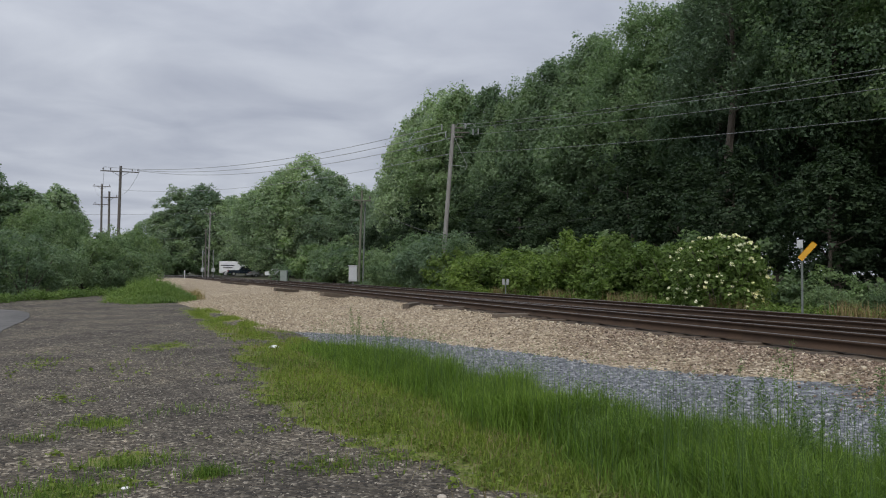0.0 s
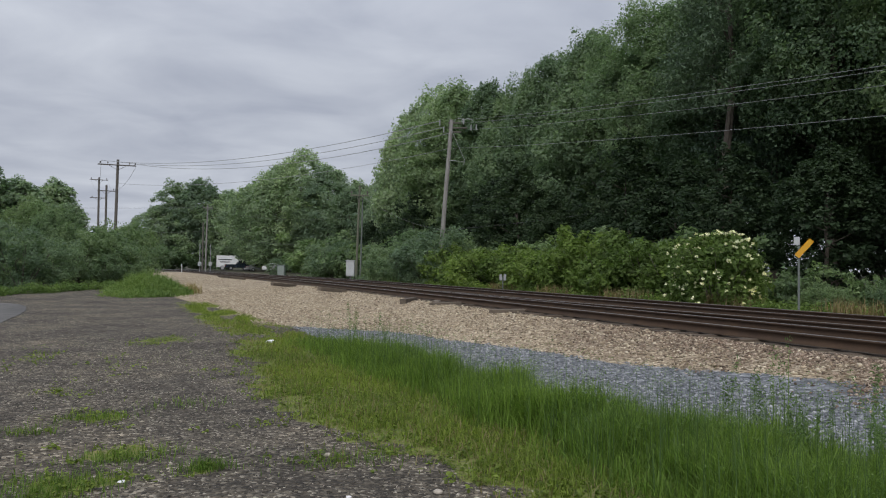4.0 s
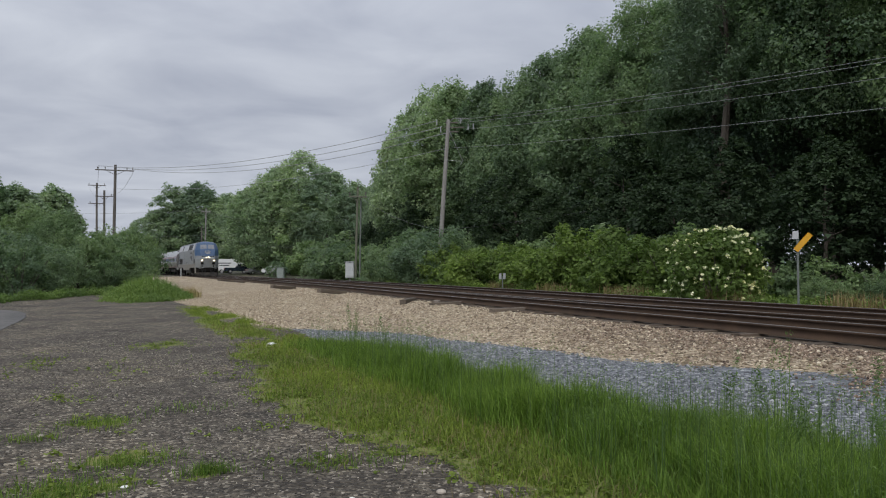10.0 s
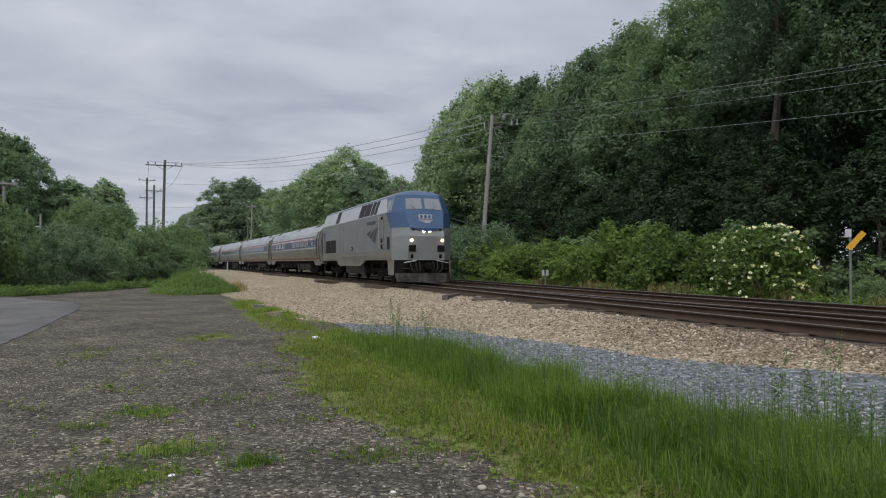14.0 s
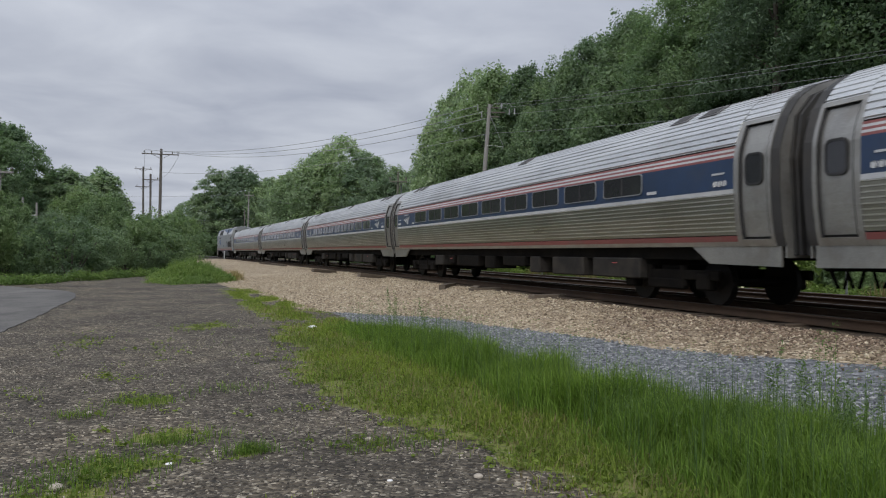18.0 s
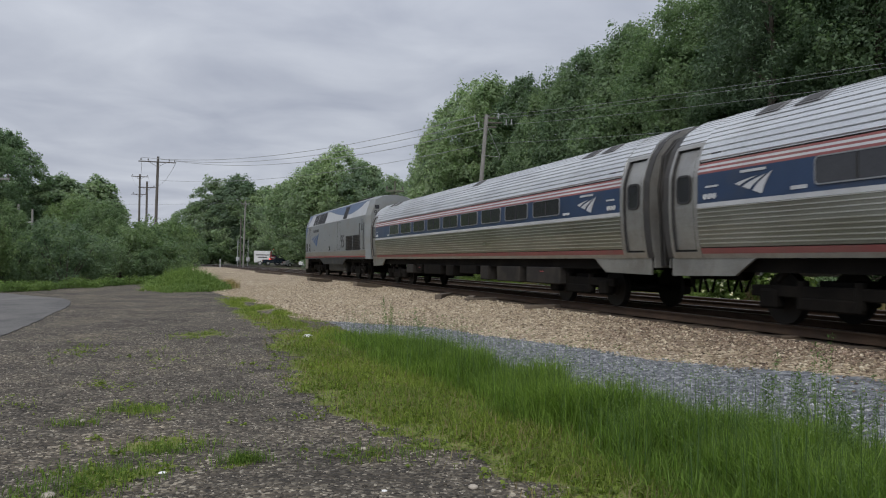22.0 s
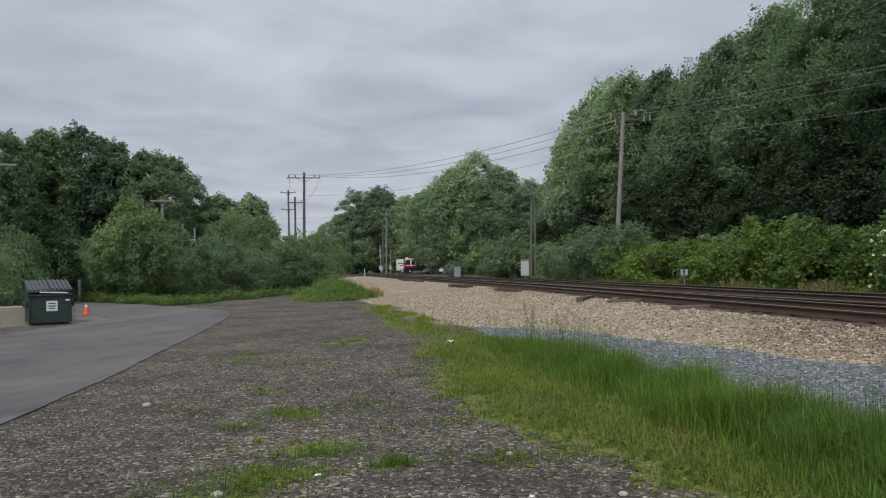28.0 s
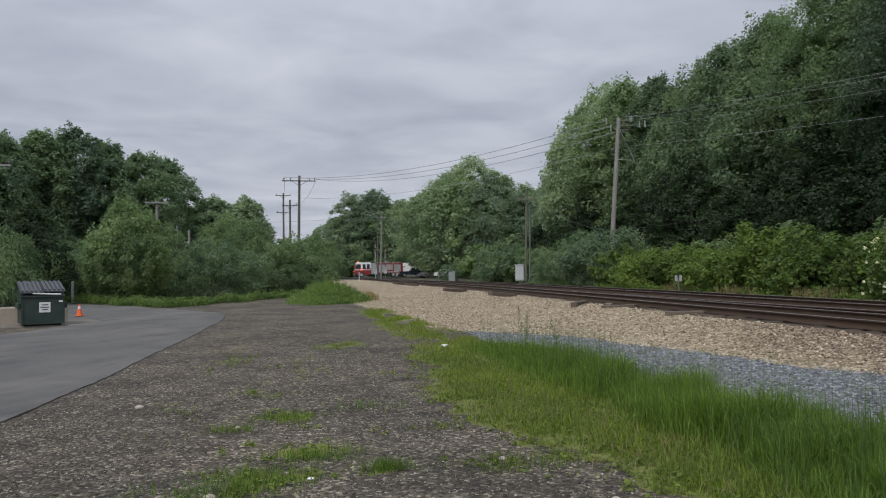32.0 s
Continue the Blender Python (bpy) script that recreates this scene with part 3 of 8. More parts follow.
# grass patches in the gravel: along, across, half length, half width, density
PATCHES = ((6.95, -0.12, 0.32, 0.5, 0.8), (6.1, -0.45, 0.42, 0.38, 0.95), (5.5, -0.75, 0.35, 0.45, 0.8), (6.2, 0.49, 0.2, 0.2, 1.0), (8.55, -0.41, 0.45, 0.35, 0.7), (8.0, -0.94, 0.25, 0.16, 0.6), (16.8, 0.4, 1.0, 0.65, 0.8),
           (14.4, -1.68, 1.3, 0.35, 0.5), (13.4, -0.4, 1.0, 0.5, 0.36), (10.2, -0.8, 0.8, 0.4, 0.42), (7.8, 1.1, 0.25, 0.5, 0.5), (6.15, 1.45, 0.4, 0.4, 0.55), (6.6, 1.75, 0.3, 0.3, 0.4), (9.2, -1.6, 0.5, 0.3, 0.45), (12.0, 0.9, 0.8, 0.35, 0.35))


def weed_line(q):
    """Along-track place where the gravel lot ends and the weeds begin."""
    if q < -7.4:
        return 39.3 + 1.35 * (-7.4 - q)
    return 39.3 + 2.35 * (min(q, -1.5) + 7.4) - 2.4 * max(0.0, q + 1.5)


def zones(s, q):
    r = q - (OFFSET - bent(s))
    near = smooth_step(14.0, 30.0, s)
    tan_edge = -2.6 - 1.3 * smooth_step(6.0, 12.0, s) - 0.9 * smooth_step(12.0, 17.0, s) - 3.1 * smooth_step(16.5, 22.0, s) - 1.4 * smooth_step(24.0, 40.0, s)
    tan = smooth_step(tan_edge - 0.5, tan_edge + 0.5, r) * (1 - smooth_step(6.9, 7.9, r)) * (1 - smooth_step(115.0, 130.0, s))
    blue = smooth_step(-7.6, -6.9, r) * (1 - near)
    grass = grass_zone(s, q)
    weeds = smooth_step(-1.5, 2.5, s - weed_line(q)) * (1 - smooth_step(tan_edge - 1.2, tan_edge + 0.2, r))
    veg = max(smooth_step(7.2, 8.2, r), weeds)
    if q < -24:
        veg = max(veg, smooth_step(-24.0, -32.0, q))
    if s < -6:
        grass = max(grass * (1 - smooth_step(-6, -20, s)), 0.0)
    return tan, blue, grass, veg


def stain(s, q):
    """Brown stained ballast beside the near rail."""
    r = q - OFFSET + bent(s) + 0.9 * noise.noise((s * 0.7, q * 0.7, 14)) + 0.5 * noise.noise((s * 2.6, q * 2.6, 15))
    return smooth_step(-3.5, -1.6, r) * (1 - smooth_step(10.0, 19.0, s)) * (1 - smooth_step(6.5, 7.5, r))


def build_ground():
    ss = spaced((-700, -60, 40), (-60, -8, 3.0), (-8, 0, 0.5), (0, 24, 0.16), (24, 50, 0.5), (50, 140, 2.0), (140, 300, 10), (300, 1500.1, 60))
    qs = spaced((-900, -60, 40), (-60, -14, 3.0), (-14, -5, 0.5), (-5, 8, 0.16), (8, 22, 0.4), (22, 60, 3), (60, 900.1, 40))
    ns, nq = len(ss), len(qs)
    verts = np.empty((ns * nq, 3))
    zone = np.empty((ns * nq, 4))
    k = 0
    for s in ss:
        for q in qs:
            p = sq(s, q)
            verts[k] = (p.x, p.y, ground_z(s, q))
            zone[k] = zones(s, q)
            k += 1
    i = np.arange(ns - 1)[:, None] * nq + np.arange(nq - 1)[None, :]
    i = i.ravel()
    faces = np.stack([i, i + nq, i + nq + 1, i + 1], 1)[:, ::-1]
    me = mesh_of("ground", verts, faces, M["ground"], smooth=True)
    grime = np.array([max(smooth_step(-1.45, -0.95, q - OFFSET + bent(s)) * (1 - smooth_step(6.4, 7.2, q - OFFSET + bent(s))), 0.55 * stain(s, q)) for s in ss for q in qs], dtype=np.float32)
    me.attributes.new("grime", "FLOAT", "POINT").data.foreach_set("value", grime)
    at = me.attributes.new("zone", "FLOAT_COLOR", "POINT")
    at.data.foreach_set("color", zone.astype(np.float32).ravel())
    tagged(new("ground", me), "gravel lot, grass verge and stone ballast beside a railway", "ground", kind="structure")


def build_road():
    """The asphalt drive: a long edge beside the gravel, then a bend away to the far left."""
    right = [(-60, -3.4), (-20, -3.4), (0, -3.4), (8.7, -3.4), (12.7, -3.32), (17, -3.3), (23, -3.35), (26.5, -3.4), (28.6, -3.5), (30.6, -3.75), (32.8, -4.3), (36.2, -6.3), (41.0, -9.3), (47.1, -13.2), (54.8, -17.8), (70, -27)]
    left = [(-60, -11), (-20, -11), (0, -11), (8.7, -10.6), (12.7, -10.2), (17, -9.6), (21, -8.9), (24, -8.3), (26.0, -8.0), (27.4, -8.0), (28.6, -8.4), (30.0, -9.6), (32.0, -12.0), (37, -16.5), (45, -22), (60, -32)]
    bm = bmesh.new()
    rows = []
    along = [float(k) for k in spaced((0, 5.99, 1), (6, 29.99, 0.25), (30, 41.9, 0.2), (42, 60.1, 1))]
    ends = []
    for k in [0, 1] + [2 + a / 60 * (len(right) - 3) for a in along]:
        i = min(int(k), len(right) - 2)
        f = k - i
        wob = 0.07 * noise.noise((k * 9, 0, 3)) + 0.03 * noise.noise((k * 31, 0, 5))
        ends.append(((right[i][0] * (1 - f) + right[i + 1][0] * f, right[i][1] * (1 - f) + right[i + 1][1] * f + wob), (left[i][0] * (1 - f) + left[i + 1][0] * f, left[i][1] * (1 - f) + left[i + 1][1] * f - wob)))
    for (s1, q1), (s2, q2) in ends:
        row = []
        for j in range(9):
            f = j / 8
            s, q = s1 + (s2 - s1) * f, q1 + (q2 - q1) * f
            p = sq(s, q)
            row.append(bm.verts.new((p.x, p.y, max(ground_z(s, q), -0.02) + 0.016 + 0.045 * math.sin(f * math.pi))))
        rows.append(row)
    for a, b in zip(rows, rows[1:]):
        for j in range(8):
            bm.faces.new((a[j], a[j + 1], b[j + 1], b[j]))
    rim = [e for e in bm.edges if e.is_boundary]
    ex = bmesh.ops.extrude_edge_only(bm, edges=rim)
    bmesh.ops.translate(bm, vec=(0, 0, -0.12), verts=[v for v in ex["geom"] if isinstance(v, bmesh.types.BMVert)])
    ob = part("road", bm, M["asphalt"], None)
    tagged(ob, "worn grey asphalt drive with a ragged edge", "road", kind="structure")
    # the street that crosses the tracks far away
    bm = bmesh.new()
    pts = []
    for k in range(41):
        f = k / 40
        row = []
        for w in (-4.2, 0.0, 4.2):
            x, y = STREET_A.x + (STREET_B.x - STREET_A.x) * f, STREET_A.y + (STREET_B.y - STREET_A.y) * f
            d = (STREET_B - STREET_A).normalized()
            row.append(bm.verts.new((x - d.y * w, y + d.x * w, STREET_Z)))
        pts.append(row)
    for a, b in zip(pts, pts[1:]):
        for j in range(2):
            bm.faces.new((a[j], a[j + 1], b[j + 1], b[j]))
    ob = part("road", bm, M["asphalt"], None)
    tagged(ob, "grey asphalt street over the level crossing", "road", kind="structure")


# the street, from its near-left end to its far-right end
STREET_A, STREET_B, STREET_Z = Vector((-105.0, 127.0)), Vector((30.0, 175.0)), RAIL + 0.06


def field(fn, s_rng, q_rng, d=0.12):
    """A quick table of fn(s, q), read between its nodes."""
    a, b = np.arange(s_rng[0], s_rng[1] + 2 * d, d), np.arange(q_rng[0], q_rng[1] + 2 * d, d)
    t = np.array([[fn(s, q) for q in b] for s in a])

    def read(s, q):
        x, y = np.clip((s - s_rng[0]) / d, 0, len(a) - 1.001), np.clip((q - q_rng[0]) / d, 0, len(b) - 1.001)
        i, j = x.astype(int), y.astype(int)
        x, y = x - i, y - j
        return t[i, j] * (1 - x) * (1 - y) + t[i + 1, j] * x * (1 - y) + t[i, j + 1] * (1 - x) * y + t[i + 1, j + 1] * x * y
    return read


def sow(r, n, s_rng, q_rng, keep, near=1.6, cell=0.12):
    """Up to n points on the ground (x, y, z, along, across), denser towards the camera, kept where keep() says so."""
    chance, level = field(keep, s_rng, q_rng, cell), field(ground_z, s_rng, q_rng, max(cell, 0.15))
    out, have = [], 0
    for _ in range(14):
        s = s_rng[0] + (s_rng[1] - s_rng[0]) * r.random(n) ** near
        q = r.uniform(*q_rng, n)
        ok = r.random(n) < chance(s, q)
        s, q = s[ok], q[ok]
        out.append(np.stack([U2.x * s + N2.x * q, U2.y * s + N2.y * q, level(s, q) - 0.005, s, q], 1))
        have += len(s)
        if have >= n:
            break
    return np.concatenate(out)[:n]


def scatter_stones(name, label, count, size, s_rng, q_rng, keep, material, category):
    """Loose stones lying on the ground, one joined object."""
    base = np.array([(1, 0, 0), (-1, 0, 0), (0, 1, 0), (0, -1, 0), (0, 0, 0.8), (0, 0, -0.4)], float)
    tri = np.array([(0, 2, 4), (2, 1, 4), (1, 3, 4), (3, 0, 4), (2, 0, 5), (1, 2, 5), (3, 1, 5), (0, 3, 5)])
    r = np.random.default_rng(len(name) * 31 + count)
    p = sow(r, count, s_rng, q_rng, keep, 1.7)
    n = len(p)
    a = size * (0.55 + 0.75 * r.random(n) ** 2)
    v = base[None] * np.stack([a * r.uniform(0.8, 1.3, n), a * r.uniform(0.6, 1.0, n), a * r.uniform(0.55, 0.9, n)], 1)[:, None, :]
    v = v + r.normal(0, 1, v.shape) * (a * 0.13)[:, None, None]
    turn, tip = r.uniform(0, math.tau, n), r.uniform(-0.6, 0.6, n)
    c, s = np.cos(tip)[:, None], np.sin(tip)[:, None]
    v = np.stack([v[..., 0] * c + v[..., 2] * s, v[..., 1], v[..., 2] * c - v[..., 0] * s], 2)
    c, s = np.cos(turn)[:, None], np.sin(turn)[:, None]
    v = np.stack([v[..., 0] * c - v[..., 1] * s, v[..., 0] * s + v[..., 1] * c, v[..., 2]], 2)
    v += (p[:, :3] + np.stack([a * 0, a * 0, a * 0.2], 1))[:, None, :]
    f = tri[None] + 6 * np.arange(n)[:, None, None]
    me = mesh_of(name, v.reshape(-1, 3), f.reshape(-1, 3), material)
    tagged(new(name, me), label, category, kind="stuff")


def build_stones():
    def k_tan(s, q):
        return 1.0 - 0.8 * stain(s, q) if zones(s, q)[0] > 0.5 + 0.2 * noise.noise((s * 2, q * 2, 9)) else 0.0

    def k_brown(s, q):
        return stain(s, q)

    def k_blue(s, q):
        z = zones(s, q)
        return 1.0 if z[1] > 0.5 and z[0] < 0.5 + 0.2 * noise.noise((s * 2, q * 2, 9)) else 0.0

    def k_lot(s, q):
        return max(0.0, 1.0 - 1.3 * grass_zone(s, q)) * (0.35 + 0.65 * smooth_step(-0.25, 0.3, noise.noise((s * 0.8, q * 0.8, 5))))

    scatter_stones("tan_ballast", "tan crushed stone ballast on the track shoulder", 23000, 0.037, (5.0, 48.0), (2.0, 9.6), k_tan, M["st_tan"], "ballast")
    scatter_stones("stained_ballast", "brown stained ballast beside the near rail", 9000, 0.03, (4.0, 19.0), (6.5, 9.6), k_brown, M["st_brown"], "ballast")
    scatter_stones("grey_ballast", "blue-grey crushed stone strip below the track", 20000, 0.030, (3.5, 24.0), (3.2, 7.4), k_blue, M["st_blue"], "ballast")
    scatter_stones("gravel", "dark grey gravel scattered over the lot", 33000, 0.015, (3.6, 24.0), (-3.3, 2.6), k_lot, M["st_lot"], "gravel")


build_ground()
build_road()

# ---------------------------------------------------------------- tracks


def rail_mesh(name, off, s_a, s_b, z=RAIL, tilt=0.0):
    """One rail: base, web and head, the running surface brighter than the rest."""
    prof = [(-0.07, -0.172), (-0.07, -0.16), (-0.012, -0.135), (-0.012, -0.05), (-0.036, -0.038), (-0.036, -0.006), (-0.028, 0.0),
            (0.028, 0.0), (0.036, -0.006), (0.036, -0.038), (0.012, -0.05), (0.012, -0.135), (0.07, -0.16), (0.07, -0.172)]
    n = len(prof)
    ss = list(np.arange(s_a, min(s_b, -40), 20.0)) + list(np.arange(max(s_a, -40), min(s_b, 140), 2.0)) + list(np.arange(max(s_a, 140), s_b, 15.0)) + [s_b]
    verts, faces, idx = [], [], []
    for s in ss:
        o = off(s) if callable(off) else off
        for y, dz in prof:
            p, _ = track(s, o + y)
            verts.append((p.x, p.y, z + dz))
    for k in range(len(ss) - 1):
        for j in range(n - 1):
            a = k * n + j
            faces.append((a, a + 1, a + n + 1, a + n))
            idx.append(1 if j in (5, 6, 7) else 0)
    return mesh_of(name, np.array(verts), np.array(faces), [M["rust"], M["railhead"]], idx)


def second(s):
    """Distance of track two from track one: it joins it near the crossing."""
    return 4.25 - 3.4 * smooth_step(62.0, 118.0, s)


def tie_mesh(length, seed, material="tie"):
    r = random.Random(seed)
    bm = bmesh.new()
    vs = box(bm, 0, 0, 0, length, 0.225, 0.175, 0.012)
    for v in vs:
        v.co += Vector((r.uniform(-0.02, 0.02), r.uniform(-0.008, 0.008), r.uniform(-0.006, 0.006)))
    me = bpy.data.meshes.new("tie")
    bm.to_mesh(me)
    bm.free()
    me.materials.append(M[material])
    return me


def build_track(which, label, off):
    top = thing("railway_track", Matrix(), label, "railway track", "tracks", "structure")
    for g in (-0.7525, 0.7525):
        part("rail", rail_mesh("rail", (lambda s, g=g: off(s) + g), -330.0, 480.0 if which == 0 else 112.0), None, top, "rusty steel rail with a worn bright top")
    meshes = [tie_mesh(2.6, k) for k in range(4)]
    r = random.Random(5 + which)
    s, n = -12.0, 0
    far_v, far_f = [], []
    while s < 230:
        p, th = track(s, off(s) + r.uniform(-0.09, 0.09))
        m = Matrix.Translation((p.x, p.y, RAIL - 0.172 - 0.085 - 0.05 * r.random() ** 0.8)) @ Euler((0, 0, th + r.uniform(-0.03, 0.03))).to_matrix().to_4x4()
        if s < 75 and n < 170:
            ob = part("tie", meshes[r.randrange(4)], None, top, at=m)
            n += 1
        elif which == 0 or s < 110:
            b = len(far_v)
            for dx in (-1.3, 1.3):
                for dy in (-0.11, 0.11):
                    for dz in (-0.08, 0.08):
                        far_v.append(m @ Vector((dx, dy, dz)))
            far_f += [(b + 1, b + 3, b + 7, b + 5), (b, b + 4, b + 6, b + 2), (b, b + 1, b + 5, b + 4), (b + 2, b + 6, b + 7, b + 3), (b, b + 2, b + 3, b + 1), (b + 4, b + 5, b + 7, b + 6)]
        s += 0.52 + r.uniform(-0.03, 0.03)
    if far_v:
        ob = part("far_ties", mesh_of("far_ties", np.array([tuple(v) for v in far_v]), np.array(far_f), M["tie"]), None, top)
        ob["kind"] = "stuff"
    return top


def build_loose_ties():
    # along, across, turn from the cross-track direction, length, tip, lift
    for s, q, turn, length, tip, lift in ((46.0, 7.7, 42, 2.1, 4.5, 0.15), (36.0, 8.3, 40, 2.0, 5.0, 0.14), (26.6, 8.9, 62, 2.3, 0.5, 0.03), (25.0, 9.35, 66, 1.6, 0.5, 0.0), (24.2, 9.5, 20, 1.5, 0.0, -0.02), (19.6, 9.55, 16, 1.4, 0.5, 0.0)):
        p = sq(s, q)
        z = ground_z(s, q)
        me = tie_mesh(length, int(s), "drytie")
        m = Matrix.Translation((p.x, p.y, z + lift)) @ Euler((0, radians(tip), HEAD + radians(turn))).to_matrix().to_4x4()
        ob = part("railroad_tie", me, None, None, at=m)
        tagged(ob, "loose weathered railroad tie lying on the ballast", "railroad tie", "loose ties")
    for k in range(4):
        p, th = track(69.5 + 3.66 * k, -2.1 - 0.06 * k)
        ob = part("railroad_tie", tie_mesh(3.6, 40 + k), None, None, at=Matrix.Translation((p.x, p.y, ground_at(p.x, p.y) + 0.075)) @ Euler((0, 0, th + radians(90))).to_matrix().to_4x4())
        tagged(ob, "long dark switch tie lying beside the rails", "railroad tie", "loose ties")
    # a spare rail between the tracks
    me = rail_mesh("spare_rail", (lambda s: 1.45 + 0.9 * smooth_step(30, 6, s)), -40.0, 32.0, RAIL - 0.03)
    tagged(new("spare_rail", me), "rusty spare rail lying between the two tracks", "rail")


build_track(0, "main railway track of rusty rails on old ties", lambda s: 0.0)
build_track(1, "second railway track of rusty rails on old ties", second)
build_loose_ties()

# ---------------------------------------------------------------- plants


def leaf_cloud(r, centres, radii, per, size, up=0.6, aspect=0.62, lean=False):
    """Many small leaves in clumps: one quad (or, lean, one triangle) each, in a random turn. centres (n, 3), radii (n,)."""
    n = len(centres)
    d = r.normal(size=(n, per, 3))
    d /= np.linalg.norm(d, axis=2, keepdims=True)
    rad = r.random((n, per, 1)) ** 0.45
    pos = centres[:, None, :] + d * rad * radii[:, None, None] * np.array([1, 1, 0.75])
    pos = pos.reshape(-1, 3)
    nrm = d.reshape(-1, 3) * 0.8 + r.normal(size=(n * per, 3)) * 0.5 + np.array([0, 0, up])
    nrm /= np.linalg.norm(nrm, axis=1, keepdims=True)
    t = np.cross(nrm, r.normal(size=nrm.shape))
    t /= np.linalg.norm(t, axis=1, keepdims=True)
    b = np.cross(nrm, t)
    sz = size * (0.6 + 0.8 * r.random((n * per, 1)))
    t, b = t * sz * 0.5, b * sz * 0.5 * aspect
    if lean:
        tri = np.stack([pos - t * 1.1 - b * 1.1, pos + t * 1.3, pos - t * 0.7 + b * 1.3], 1)
        return tri.reshape(-1, 3), np.arange(n * per * 3).reshape(-1, 3)
    quad = np.stack([pos - t, pos - b * 0.9 + t * 0.1, pos + t, pos + b * 0.9 + t * 0.1], 1)
    quad[:, (0, 2), 2] -= sz * 0.08
    return quad.reshape(-1, 3), np.arange(n * per * 4).reshape(-1, 4)


def spray_cloud(r, centres, radii, axis, per, size, flat=0.95, rise=0.28):
    """Leaves in billows: each clump is a shell of small triangles on its upper and outer side. axis is the height of the crown's heart."""
    n = len(centres)
    out = centres - np.array([0.0, 0.0, axis])
    out = out * np.array([1, 1, 0.5])
    out /= np.linalg.norm(out, axis=1, keepdims=True) + 1e-6
    d = r.normal(size=(n, per, 3))
    d /= np.linalg.norm(d, axis=2, keepdims=True)
    d = d + out[:, None, :] * 0.55 + np.array([0, 0, rise])
    d /= np.linalg.norm(d, axis=2, keepdims=True)
    lump = 1 + 0.35 * np.sin(d[..., 0] * 5 + centres[:, None, 1] * 3) * np.sin(d[..., 1] * 5 + centres[:, None, 0] * 3)
    rad = (0.30 + 0.78 * r.random((n, per)) ** 0.5) * lump
    pos = (centres[:, None, :] + d * (rad * radii[:, None])[..., None] * np.array([1, 1, flat])).reshape(-1, 3)
    d = d.reshape(-1, 3)
    nrm = d * 0.75 + r.normal(size=d.shape) * 0.42 + np.array([0, 0, 0.3])
    nrm /= np.linalg.norm(nrm, axis=1, keepdims=True)
    t = np.cross(nrm, r.normal(size=nrm.shape))
    t /= np.linalg.norm(t, axis=1, keepdims=True)
    b = np.cross(nrm, t)
    sz = size * (0.55 + 0.9 * r.random((n * per, 1)))
    t, b = t * sz * 0.5, b * sz * 0.5 * 0.8
    tri = np.stack([pos - t * 1.1 - b * 1.1, pos + t * 1.3, pos - t * 0.7 + b * 1.3], 1)
    return tri.reshape(-1, 3), np.arange(n * per * 3).reshape(-1, 3)


def crown_points(r, n, rx, z0, z1, lumps=7, belly=0.45, rough=1.6, shell=0.80, fat=1.0):
    """Clump centres over an uneven crown."""
    out, rad = [], []
    bumps = r.normal(size=(lumps, 3))
    bumps /= np.linalg.norm(bumps, axis=1, keepdims=True)
    amp = r.uniform(-0.28, 0.22, lumps)
    zc, rz = (z0 + z1) / 2, (z1 - z0) / 2
    while len(out) < n:
        d = r.normal(size=3)
        d /= np.linalg.norm(d)
        f = 1 + sum(a * max(0.0, float(d @ b)) ** 4 for a, b in zip(amp, bumps)) * rough
        f *= r.uniform(shell, 1.0)
        sprig = r.random() < 0.16
        f *= 1.03 if sprig else 1.0
        taper = 1 - belly * max(0.0, d[2]) ** 1.5
        out.append((d[0] * rx * f * taper, d[1] * rx * f * taper, zc + d[2] * rz * f))
        rad.append(r.uniform(0.13, 0.25) * rx * fat * (0.6 if sprig else 1.0))
    return np.array(out), np.array(rad)


def trunk_mesh(r, height, girth, rx, bare):
    bm = bmesh.new()
    pts = [Vector((0, 0, -0.3))]
    for k in range(1, 6):
        pts.append(Vector((r.uniform(-0.12, 0.12) * k, r.uniform(-0.12, 0.12) * k, height * 0.86 * k / 5)))
    for k in range(5):
        rod(bm, pts[k], pts[k + 1], girth * (1 - k / 5.6), girth * (1 - (k + 1) / 5.6), 7, caps=False)
    for k in range(9):
        z = height * (bare + (0.8 - bare) * k / 9)
        a = k * 2.4 + r.uniform(-0.4, 0.4)
        base = Vector((0, 0, z))
        for p, q in zip(pts, pts[1:]):
            if p.z <= z <= q.z:
                base = p.lerp(q, (z - p.z) / (q.z - p.z))
        reach = rx * 0.72 * (1 - 0.35 * k / 9)
        mid = base + Vector((math.cos(a) * reach * 0.5, math.sin(a) * reach * 0.5, reach * 0.3))
        end = base + Vector((math.cos(a) * reach, math.sin(a) * reach, reach * 0.75))
        rod(bm, base, mid, girth * 0.32, girth * 0.2, 5, caps=False)
        rod(bm, mid, end, girth * 0.2, girth * 0.06, 5, caps=False)
    me = bpy.data.meshes.new("trunk")
    bm.to_mesh(me)
    bm.free()
    me.materials.append(M["trunk"])
    return me


